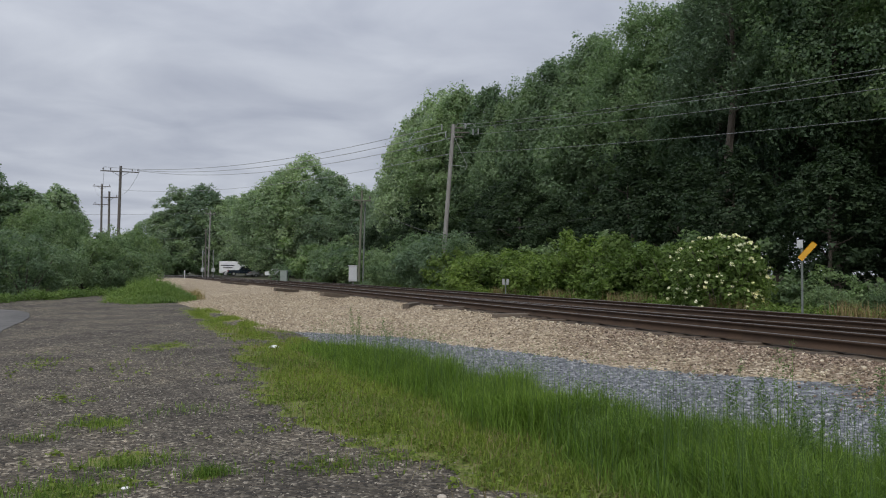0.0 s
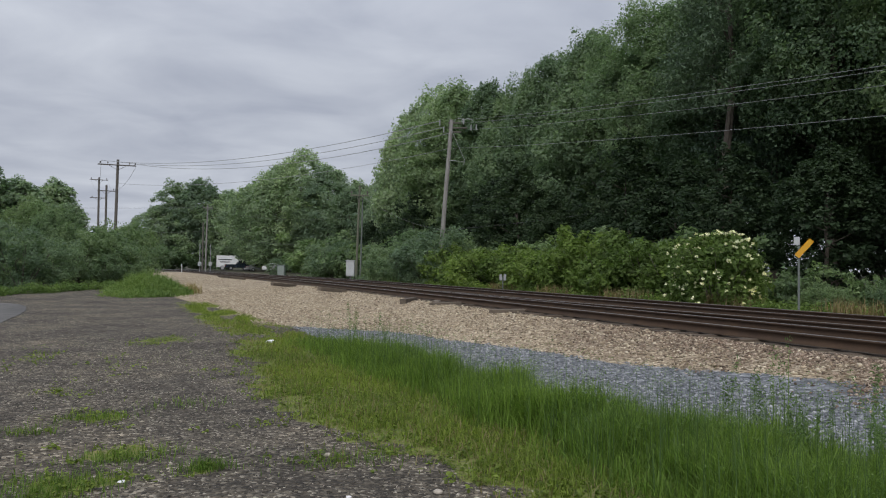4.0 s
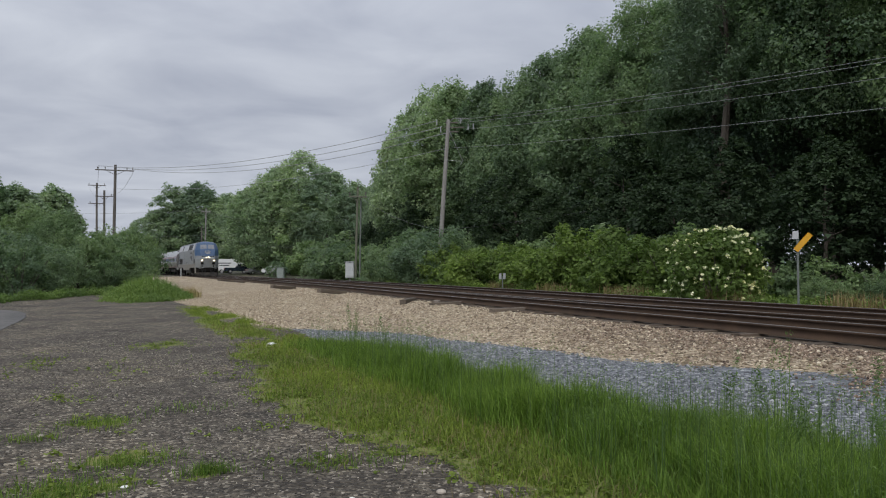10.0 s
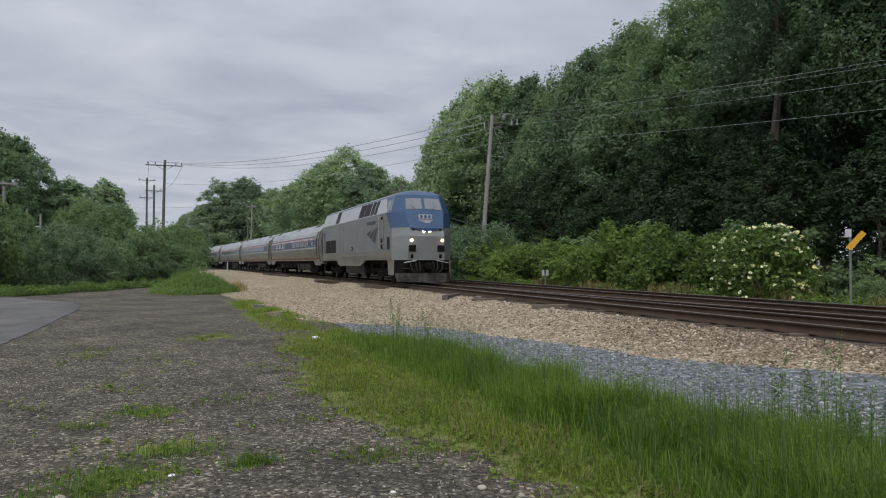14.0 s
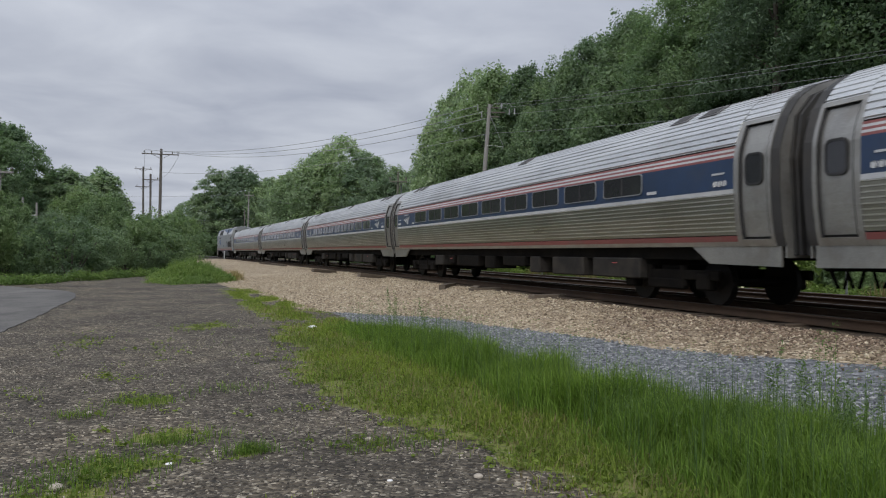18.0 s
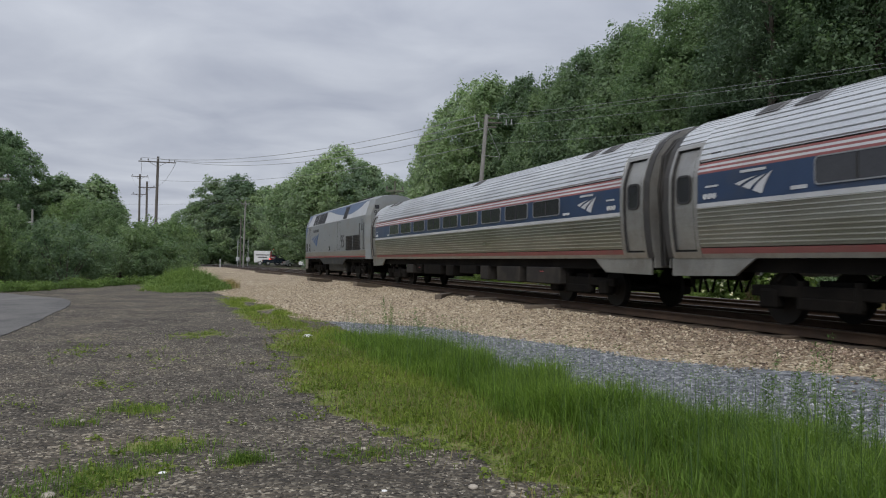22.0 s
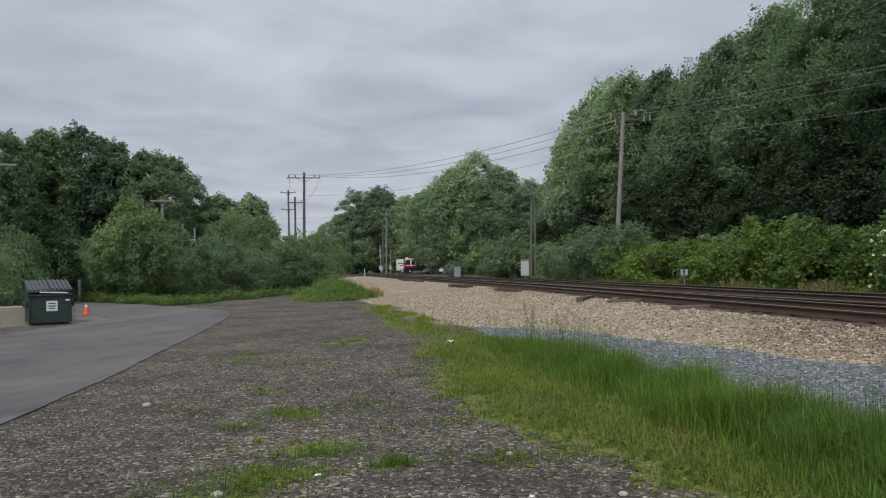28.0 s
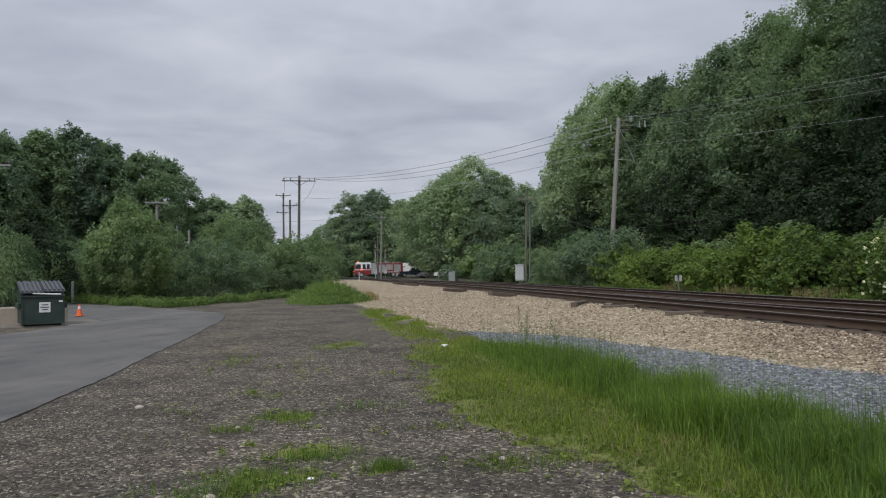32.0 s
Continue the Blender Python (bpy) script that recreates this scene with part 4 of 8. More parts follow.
def tree_kind(name, label, seed, height, rx, low, clumps, per, leaf, material, girth=0.26, belly=0.45, group="trees"):
    r = np.random.default_rng(seed)
    top = thing(name, Matrix.Translation((0, 0, -200)), label, "tree" if "tree" in name else "bush", group)
    part("trunk", trunk_mesh(random.Random(seed), height, girth, rx, low / height), None, top)
    c, rad = crown_points(r, clumps, rx, low, height, belly=belly)
    # twigs that stand out of the crown's top
    k = clumps // 7
    pick = np.argsort(-(c[:, 2] + r.normal(size=len(c)) * 0.12 * height))[:k]
    v, f = spray_cloud(r, c, rad, low + 0.4 * (height - low), per, leaf)
    tips = c[pick] + np.stack([r.normal(0, 0.3, k), r.normal(0, 0.3, k), rad[pick] * 0.8], 1)
    vt, ft = spray_cloud(r, tips, rad[pick] * 0.5, low, max(12, per // 3), leaf, flat=1.5)
    v, f = np.concatenate([v, vt]), np.concatenate([f, ft + len(v)])
    ci, ri = crown_points(r, 150, rx * 0.80, low + 0.08 * (height - low), low + 0.90 * (height - low), belly=belly, fat=1.3)
    vi, fi = spray_cloud(r, ci, ri, low, 20, leaf * 1.4)
    v, f = np.concatenate([v, vi]), np.concatenate([f, fi + len(v)])
    part("crown", mesh_of("crown", v, f, material), None, top)
    top["tall"] = height
    return top


def pine_kind(label, seed, height, rx, low, tiers=26, girth=0.24):
    r = np.random.default_rng(seed)
    top = thing("pine_tree", Matrix.Translation((0, 0, -200)), label, "tree", "pine trees")
    part("trunk", trunk_mesh(random.Random(seed), height, girth, rx * 0.5, low / height), None, top)
    cs, rd = [], []
    for k in range(tiers):
        z = low + (height - low) * k / (tiers - 1)
        reach = rx * (1 - 0.8 * (k / (tiers - 1)) ** 1.3)
        for j in range(5):
            a = k * 1.3 + j * 1.257 + r.uniform(-0.3, 0.3)
            for f in (0.45, 0.8, 1.0):
                cs.append((math.cos(a) * reach * f, math.sin(a) * reach * f, z + 0.25 * f * reach * 0.3 + r.uniform(-0.2, 0.2)))
                rd.append(0.62)
    v, f = leaf_cloud(r, np.array(cs), np.array(rd) * 1.25, 110, 0.17, up=0.6, aspect=0.4, lean=True)
    part("crown", mesh_of("crown", v, f, M["needle"]), None, top)
    top["tall"] = height
    return top


def bush_kind(label, seed, height, rx, material, leaf, clumps=60, per=60, flowers=0, rough=3.2):
    r = np.random.default_rng(seed)
    top = thing("bush", Matrix.Translation((0, 0, -200)), label, "bush", "bushes")
    bm = bmesh.new()
    rr = random.Random(seed)
    for k in range(12):
        a = k * 2.4
        rod(bm, (0.2 * math.cos(a), 0.2 * math.sin(a), -0.15), (rx * 0.65 * math.cos(a), rx * 0.65 * math.sin(a), height * rr.uniform(0.55, 0.85)), 0.03, 0.012, 5, caps=False)
    part("stem_clump", bm, M["trunk"], top)
    c, rad = crown_points(r, clumps, rx, -0.12 * height, height, lumps=12, belly=0.25, rough=rough, shell=0.72, fat=1.2)
    c[:, 2] = np.maximum(c[:, 2], 0.12)
    v, f = spray_cloud(r, c, rad * 1.05, height * 0.3, per, leaf * 1.05, flat=0.85, rise=0.4)
    ci, ri = crown_points(r, 24, rx * 0.7, 0.1, height * 0.8, belly=0.25)
    vi, fi = leaf_cloud(r, ci, ri * 1.5, 26, leaf * 1.5, lean=True)
    v, f = np.concatenate([v, vi]), np.concatenate([f, fi + len(v)])
    v[:, 2] = np.maximum(v[:, 2], 0.0)
    part("foliage", mesh_of("foliage", v, f, material), None, top)
    if flowers:
        out = c - np.array([0, 0, 0.25 * height])
        out /= np.linalg.norm(out, axis=1, keepdims=True)
        edge = np.linalg.norm(c[:, :2], axis=1) / rx + c[:, 2] / height
        pick = np.argsort(-edge + 0.25 * r.random(len(c)))[: int(len(c) * 0.85)]
        pick = pick[r.integers(0, len(pick), flowers)]
        d = out[pick] + np.array([0, 0, 0.35]) + r.normal(size=(flowers, 3)) * 0.7
        d /= np.linalg.norm(d, axis=1, keepdims=True)
        fc = c[pick] + d * (rad[pick] * 1.12)[:, None]
        v, f = leaf_cloud(r, fc, np.full(len(fc), 0.075), 18, 0.07, up=1.6, aspect=1.0)
        part("blossom", mesh_of("blossom", v, f, M["flower"]), None, top, "flat clusters of small cream flowers")
    top["tall"] = height
    return top


def plant(proto, x, y, height, spread=1.0, turn=None, sink=0.0, label=None):
    k = height * (1.03 if "tree" in proto.name else 0.97) / proto["tall"]
    a = rr_plant.uniform(0, 6.28) if turn is None else turn
    m = Matrix.Translation((x, y, ground_at(x, y) - sink)) @ Euler((0, 0, a)).to_matrix().to_4x4() @ Matrix.Diagonal((k * spread, k * spread, k, 1))
    ob = copy_thing(proto, m)
    if label:
        ob["label"] = label
    return ob


rr_plant = random.Random(11)
PLAIN = "tall leafy deciduous tree at the edge of the woods"
BROAD = [tree_kind("deciduous_tree", PLAIN, 21 + k, 19.0, 4.6, 2.2, 430, 105, 0.175, M["leaf_oak"]) for k in range(3)]
DARK = [tree_kind("deciduous_tree", "tall dark green deciduous tree in dense woods", 31 + k, 19.0, 4.4, 1.5, 360, 88, 0.225, M["leaf_dark"]) for k in range(2)]
DEEP = [tree_kind("deciduous_tree", "dark green tree deep in the woods", 36 + k, 19.0, 4.8, 1.0, 150, 64, 0.34, M["leaf_dark"]) for k in range(2)]
UNDER = [tree_kind("deciduous_tree", "young tree with deep wood shade painted into its leaves", 56 + k, 19.0, 5.2, 0.6, 170, 72, 0.30, M["leaf_painted_shade"]) for k in range(2)]
NEAR = [tree_kind("deciduous_tree", "tall dark green deciduous tree in dense woods", 34 + k, 19.0, 4.5, 5.0, 470, 125, 0.125, M["leaf_near"]) for k in range(2)]
LEFTB = [tree_kind("deciduous_tree", "yellow-green leafy tree behind the bushes", 66 + k, 19.0, 4.6, 1.0, 320, 75, 0.32, M["leaf_pale"]) for k in range(2)]
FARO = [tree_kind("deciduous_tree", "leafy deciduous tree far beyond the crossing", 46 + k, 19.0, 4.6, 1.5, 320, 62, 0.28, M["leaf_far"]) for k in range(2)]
PALE = [tree_kind("willow_tree", "pale grey-green willow-like tree beyond the tracks", 41 + k, 18.0, 5.5, 1.5, 380, 85, 0.235, M["leaf_pale"], belly=0.3) for k in range(2)]
PINE = [pine_kind("dark green pine with layered branches", 51, 19.0, 3.6, 3.0), pine_kind("tall thin pine with a bare pale trunk between its tiers", 53, 19.0, 3.0, 8.5, 10, 0.30)]
ROUND = [tree_kind("small_tree", "bright green round small tree beside the drive", 61, 6.0, 2.6, 0.5, 190, 130, 0.105, M["leaf_mid"], 0.1, 0.2)]
BRIGHT = [bush_kind("bright green knotweed thicket beside the tracks", 71 + k, 2.8, 2.1, M["leaf_bush"], 0.135, 85, 80) for k in range(3)]
MIDB = [bush_kind("green bush with dense leaves at the wood's edge", 81 + k, 3.2, 2.2, M["leaf_mid"], 0.105, 95, 105) for k in range(3)]
FARB = [bush_kind("green bush under the trees", 86 + k, 3.2, 2.2, M["leaf_mid"], 0.22, 70, 36) for k in range(3)]
GREYB = [bush_kind("grey-green shrub with small dense leaves", 91 + k, 3.2, 2.3, M["leaf_grey"], 0.10, 95, 105) for k in range(2)]
FLOWER = bush_kind("elder bush covered in flat cream flower clusters", 99, 2.9, 1.75, M["leaf_bush"], 0.12, 110, 80, 270, 0.8)


def build_woods():
    r = rr_plant
    # first row behind the tracks: x, y, height
    for i, (x, y, h) in enumerate(((-7.4, 101.0, 12.0), (-4.2, 91.0, 15.0), (-2.0, 85.5, 18.5), (1.3, 79.5, 19.2), (4.6, 75.5, 18.0), (7.2, 71.0, 18.6), (9.2, 67.0, 19.0), (11.6, 62.8, 19.2),
                                   (13.4, 60.2, 18.8), (15.2, 54.0, 18.8), (17.4, 49.5, 19.6), (19.0, 44.5, 21.5), (20.0, 40.0, 22.0), (21.6, 36.5, 22.0), (23.0, 32.5, 21.5), (24.5, 28.0, 21.0), (27.0, 23.0, 20.0))):
        kind = PINE[0] if i == 11 else (PALE[i % 2] if i < 3 else BROAD[i % 3] if i < 9 else NEAR[i % 2])
        plant(kind, x + 0.3, y + 0.6, h, r.uniform(0.92, 1.1) * (0.84 if i < 2 else 0.95 if i == 2 else 1.0))
    plant(PINE[1], 15.6, 42.4, 22.0, 1.0, 0.4)
    plant(PINE[1], 16.6, 46.5, 23.0, 0.95, 2.1)
    # deeper rows
    for i in range(26):
        s = 12 + i * 4.4
        q = r.uniform(35, 48)
        p = sq(s, q)
        plant(DEEP[i % 2], p.x, p.y, (r.uniform(15, 17.5) if s > 50 else r.uniform(20, 23)), r.uniform(1.0, 1.25))
    # low trees under the tall ones, the canopy's shade in their leaf colour
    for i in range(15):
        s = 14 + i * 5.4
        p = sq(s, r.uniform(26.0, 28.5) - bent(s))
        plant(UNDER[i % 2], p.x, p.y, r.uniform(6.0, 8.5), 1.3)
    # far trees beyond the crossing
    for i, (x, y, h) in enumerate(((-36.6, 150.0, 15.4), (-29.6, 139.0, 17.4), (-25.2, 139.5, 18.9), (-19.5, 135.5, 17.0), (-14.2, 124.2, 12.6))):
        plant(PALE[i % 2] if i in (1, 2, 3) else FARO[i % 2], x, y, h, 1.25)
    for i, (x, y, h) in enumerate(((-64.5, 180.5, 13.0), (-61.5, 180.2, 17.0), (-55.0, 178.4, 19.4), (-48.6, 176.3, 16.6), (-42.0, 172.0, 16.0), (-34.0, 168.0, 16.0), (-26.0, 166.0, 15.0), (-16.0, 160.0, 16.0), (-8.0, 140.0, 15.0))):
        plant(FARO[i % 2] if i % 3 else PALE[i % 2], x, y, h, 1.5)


def build_left():
    r = rr_plant
    for i, (x, y, h) in enumerate(((-54.0, 46.0, 13.0), (-49.9, 52.0, 12.4), (-51.0, 57.3, 13.0), (-50.5, 61.3, 14.4), (-49.2, 64.6, 14.6), (-46.8, 66.8, 14.0), (-44.6, 67.7, 12.6), (-45.3, 73.0, 13.4), (-55.0, 68.0, 13.0), (-60.0, 60.0, 13.0), (-58.0, 52.0, 12.5))):
        plant(DARK[i % 2] if i < 8 else DEEP[i % 2], x, y, h, 1.15)
    for i, (x, y, h) in enumerate(((-40.6, 75.5, 9.0), (-40.2, 81.0, 9.6), (-43.0, 86.8, 8.8), (-44.5, 80.0, 9.2), (-50.0, 84.0, 9.2), (-53.0, 80.0, 9.2))):
        plant(LEFTB[i % 2], x, y, h, 1.55)
    plant(ROUND[0], -27.3, 40.2, 5.4, 1.0)
    plant(ROUND[0], -29.3, 42.2, 4.6, 1.0)
    # the dark gap behind the dumpster comes from the shade in these leaves' colour
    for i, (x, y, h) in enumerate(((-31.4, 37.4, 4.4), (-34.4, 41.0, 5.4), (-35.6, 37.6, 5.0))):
        plant(UNDER[i % 2], x, y, h, 1.35, label="low green tree behind the dumpster, deep shade in its leaf colour")
    for i, (x, y, h, w) in enumerate(((-24.7, 46.3, 3.3, 1.1), (-26.6, 43.0, 2.6, 1.0), (-26.6, 55.8, 3.8, 1.2), (-28.2, 66.1, 4.1, 1.1), (-25.2, 60.2, 3.1, 1.1), (-23.8, 50.2, 2.7, 1.1), (-27.5, 60.5, 4.2, 1.3), (-28.5, 50.0, 3.4, 1.3),
                                      (-26.2, 63.4, 3.8, 1.0), (-28.3, 70.0, 4.7, 0.9), (-31.0, 56.0, 3.8, 1.3), (-33.0, 47.5, 3.2, 1.2), (-30.5, 44.8, 2.6, 1.2), (-22.6, 54.0, 2.2, 0.9), (-27.6, 68.6, 4.7, 0.75))):
        plant(GREYB[i % 2] if i in (0, 5) else MIDB[i % 3], x, y, h, w)
    for x, y, h, w in ((-26.0, 52.6, 4.6, 0.9), (-30.6, 62.5, 5.6, 1.0), (-24.9, 57.6, 3.7, 0.9), (-32.0, 52.0, 4.8, 0.9), (-29.0, 74.5, 4.4, 1.1), (-35.5, 68.0, 6.4, 1.1)):
        plant(ROUND[0], x, y, h, w, label="green young tree among the bushes")
    for i, (x, y, h, w) in enumerate(((-25.2, 25.6, 3.2, 0.9), (-27.0, 29.2, 3.3, 0.8), (-30.6, 34.6, 3.8, 0.75), (-23.6, 22.5, 2.6, 1.1), (-36.0, 44.0, 3.6, 1.3), (-38.5, 50.0, 3.8, 1.3))):
        plant(GREYB[i % 2] if i in (0, 4) else MIDB[i % 3], x, y, h, w)


def build_thicket():
    r = rr_plant
    # bright thicket along the far track
    s = 9.0
    i = 0
    while s < 52:
        if not 19.6 < s < 24.2:
            h = 2.75 if s > 22 else 1.25
            p = sq(s, r.uniform(20.0, 20.8))
            lump = 0.95 + 0.32 * noise.noise((s * 0.28, 1.7, 0)) + r.uniform(-0.12, 0.12)
            plant(BRIGHT[i % 3] if s > 19 else MIDB[i % 3], p.x, p.y, h * lump, r.uniform(0.95, 1.1) / max(0.85, lump))
        p = sq(s + 0.8, r.uniform(22.6, 23.6))
        plant(FARB[i % 3], p.x, p.y, r.uniform(2.2, 2.7) if s > 25 else r.uniform(1.2, 1.5), 1.1)
        s += r.uniform(1.7, 2.2)
        i += 1
    p = sq(22.2, 18.9)
    plant(FLOWER, p.x, p.y, 2.7, 0.98)
    # darker bushes further on
    while s < 84:
        for q in (19.5, 22.5):
            p = sq(s, q + r.uniform(-0.6, 0.6) - bent(s) + (1.9 if 57 < s < 71 else 0.0))
            plant((FARB + GREYB)[i % 5] if s > 60 else (MIDB + GREYB)[i % 5], p.x, p.y, r.uniform(2.6, 4.0), r.uniform(1.0, 1.25))
            i += 1
        s += r.uniform(2.4, 3.2)


def build_far_brush():
    r = rr_plant
    for i in range(16):
        x = -84.0 + 5.2 * i
        y = 172.0 - 0.14 * (x + 40) ** 2 / 10 + r.uniform(-3, 3)
        plant(FARB[i % 3], x, y + 4, r.uniform(3.0, 5.0), 1.4)
    for i in range(7):
        x = -21.0 + 2.4 * i
        plant(FARB[i % 3], x, 122.0 - 3.4 * i + r.uniform(-1, 1), r.uniform(3.4, 5.0), 1.3)
    for i in range(8):
        plant(DEEP[i % 2], -32.0 + 3.2 * i, 149.0 - 1.2 * i, r.uniform(7.0, 10.0), 1.4)
    plant(GREYB[0], -21.6, 104.0, 1.9, 1.1)


build_far_brush()
build_woods()
build_left()
build_thicket()
for proto in BROAD + DARK + DEEP + LEFTB + UNDER + NEAR + FARO + PALE + PINE + ROUND + BRIGHT + MIDB + FARB + GREYB + [FLOWER]:
    for ob in list(proto.children_recursive) + [proto]:
        bpy.data.objects.remove(ob)

# ---------------------------------------------------------------- grass and weeds


def blades(r, roots, height, width, lean=0.35, bend=0.5):
    """Curved tapering blades: two quads' worth of triangles each. roots (n, 3), height (n,)."""
    n = len(roots)
    a = r.uniform(0, math.tau, n)
    d = np.stack([np.cos(a), np.sin(a), np.zeros(n)], 1)
    w = np.stack([-np.sin(a), np.cos(a), np.zeros(n)], 1)
    k = r.uniform(0.0, 1.0, (n, 1)) * lean
    h = height[:, None]
    up = np.array([[0, 0, 1.0]])
    mid = roots + up * h * 0.55 + d * h * k * 0.35
    tip = roots + up * h * (1 - 0.25 * k) + d * h * k * (0.7 + bend)
    hw = w * (width * r.uniform(0.6, 1.3, (n, 1)))
    v = np.stack([roots - hw, roots + hw, mid - hw * 0.8, mid + hw * 0.8, tip], 1).reshape(-1, 3)
    b = np.arange(n)[:, None] * 5
    f = np.concatenate([b + np.array([[0, 1, 3]]), b + np.array([[0, 3, 2]]), b + np.array([[2, 3, 4]])])
    return v, f


def tall_band(s, q):
    lo = 3.35 - 0.05 * max(0.0, s - 8.0) + 0.35 * noise.noise((s * 0.9, 0, 1))
    hi = 4.15 + 0.85 * smooth_step(8.0, 4.2, s) - 0.09 * max(0.0, s - 9.0) + 0.4 * noise.noise((s * 0.8, 0, 7))
    return smooth_step(lo - 0.5, lo + 0.35, q) * (1 - smooth_step(hi - 0.3, hi + 0.4, q)) * (1 - smooth_step(12.0, 17.0, s))


def build_grass():
    r = np.random.default_rng(17)
    p = sow(r, 52000, (2.6, 19.0), (2.2, 5.6), tall_band, 1.25)
    lumps = np.array([0.78 + 0.45 * noise.noise((a * 1.3, b * 1.3, 2)) + 0.3 * noise.noise((a * 4, b * 4, 2)) for a, b in p[:, 3:5]])
    edge = np.array([tall_band(a, b) for a, b in p[:, 3:5]])
    h = (0.20 + 0.36 * r.random(len(p))) * lumps * (0.4 + 0.6 * edge) * 1.12
    v, f = blades(r, p[:, :3], h, 0.0046, 0.8, 0.5)
    tagged(new("tall_grass", mesh_of("tall_grass", v, f, M["blade"])), "tall bright green grass on the verge", "grass", kind="stuff")
    # seed stalks that stand above the rest
    p = sow(r, 2000, (2.8, 17.0), (2.4, 5.4), tall_band, 1.2)
    h = 0.42 + 0.42 * r.random(len(p)) ** 1.5
    v, f = blades(r, p[:, :3], h, 0.0022, 0.25, 0.2)
    tips = v[4::5]
    c, g = leaf_cloud(r, tips - np.array([0, 0, 0.05]), np.full(len(tips), 0.045), 6, 0.02, up=0.2, aspect=0.3)
    me = mesh_of("grass_stalks", v, f, M["weed"])
    tagged(new("grass_stalks", me), "thin pale seed stalks above the grass", "grass", kind="stuff")
    tagged(new("seed_heads", mesh_of("seed_heads", c, g, M["weed"])), "wispy pale seed heads of the tall grass", "grass", kind="stuff")
    # short turf
    def turf(s, q):
        g = grass_zone(s, q)
        return g * g * (0.35 + 0.65 * smooth_step(-0.25, 0.25, noise.noise((s * 1.6, q * 1.6, 4)))) + (0.014 * smooth_step(0.0, 0.4, noise.noise((s * 0.7, q * 0.7, 12))) if q < 2 and s < 18 else 0)
    p = sow(r, 62000, (3.4, 34.0), (-2.6, 4.6), turf, 1.9)
    g = np.array([grass_zone(a, b) for a, b in p[:, 3:5]])
    h = (0.035 + 0.075 * r.random(len(p)) ** 1.5) * (0.5 + 0.7 * g)
    v, f = blades(r, p[:, :3], h, 0.0042, 0.9, 0.4)
    tagged(new("short_grass", mesh_of("short_grass", v, f, M["turf"])), "short yellow-green grass and clover on the lot's edge", "grass", kind="stuff")
    # tufts of longer grass in the gravel
    roots = []
    for a, b, n, w in ((6.2, 0.47, 330, 0.10), (6.75, -0.1, 420, 0.24), (6.1, -0.5, 500, 0.26), (5.75, -0.75, 420, 0.26), (8.55, -0.42, 260, 0.2), (8.0, -0.95, 120, 0.14), (6.1, 1.55, 260, 0.3), (9.1, 0.4, 120, 0.25)):
        ga, gb = a + r.normal(0, w * 0.6, n), b + r.normal(0, w, n)
        roots.append(np.stack([U2.x * ga + N2.x * gb, U2.y * ga + N2.y * gb, np.full(n, ground_z(a, b) - 0.01)], 1))
    roots = np.concatenate(roots)
    v, f = blades(r, roots, 0.05 + 0.085 * r.random(len(roots)) ** 1.6, 0.0032, 1.1, 0.6)
    tagged(new("grass_tufts", mesh_of("grass_tufts", v, f, M["blade"])), "ragged green grass tufts growing in the gravel", "grass", kind="stuff")
    # dry straw among it
    p = sow(r, 4200, (3.6, 22.0), (1.2, 3.6), lambda s, q: 0.25 * grass_zone(s, q) * (1 - 0.7 * tall_band(s, q)), 1.5)
    v, f = blades(r, p[:, :3], 0.05 + 0.12 * r.random(len(p)), 0.003, 1.4, 0.6)
    tagged(new("dry_grass", mesh_of("dry_grass", v, f, M["straw"])), "dry straw-coloured blades among the grass", "grass", kind="stuff")
    # broad low weeds in the turf
    p = sow(r, 2200, (4.0, 20.0), (-2.0, 3.6), lambda s, q: grass_zone(s, q) * (1 - tall_band(s, q)), 1.6)
    v, f = leaf_cloud(r, p[:, :3] + np.array([0, 0, 0.025]), np.full(len(p), 0.06), 7, 0.042, up=1.3, aspect=0.7)
    tagged(new("low_weeds", mesh_of("low_weeds", v, f, M["turf"])), "small broad-leaved weeds in the short grass", "weeds", kind="stuff")
    # tall branching weeds that stand out of the grass
    spots = [(4.7, 4.95), (4.95, 4.6), (5.2, 5.1), (4.5, 4.5), (5.4, 4.7), (4.3, 5.2), (12.9, 3.9), (14.0, 3.6), (4.0, 4.9), (4.6, 5.4)]
    vs, fs, ws, gs = [], [], [], []
    for k, (a, b) in enumerate(spots):
        tall = 0.55 + 0.35 * ((k * 7) % 5) / 4
        root = sq(a, b)
        z = ground_z(a, b)
        n = 5
        roots = np.stack([root.x + r.normal(0, 0.05, n), root.y + r.normal(0, 0.05, n), np.full(n, z)], 1)
        v, f = blades(r, roots, np.full(n, tall) * r.uniform(0.75, 1.1, n), 0.0035, 0.3, 0.3)
        fs.append(f + sum(len(x) for x in vs))
        vs.append(v)
        low, mid, tip = roots, (v[2::5] + v[3::5]) / 2, v[4::5]
        nodes = np.concatenate([low + (mid - low) * q for q in (0.5, 0.7, 0.9)] + [mid + (tip - mid) * q for q in np.linspace(0.0, 1.0, 8)])
        c, g = leaf_cloud(r, nodes, np.full(len(nodes), 0.04), 6, 0.032, up=0.5, aspect=0.35)
        gs.append(g + sum(len(x) for x in ws))
        ws.append(c)
    tagged(new("weed_stems", mesh_of("weed_stems", np.concatenate(vs), np.concatenate(fs), M["weed"])), "thin green stems of tall roadside weeds", "weeds", kind="stuff")
    tagged(new("tall_weeds", mesh_of("tall_weeds", np.concatenate(ws), np.concatenate(gs), M["weed"])), "small narrow leaves of tall roadside weeds", "weeds", kind="stuff")
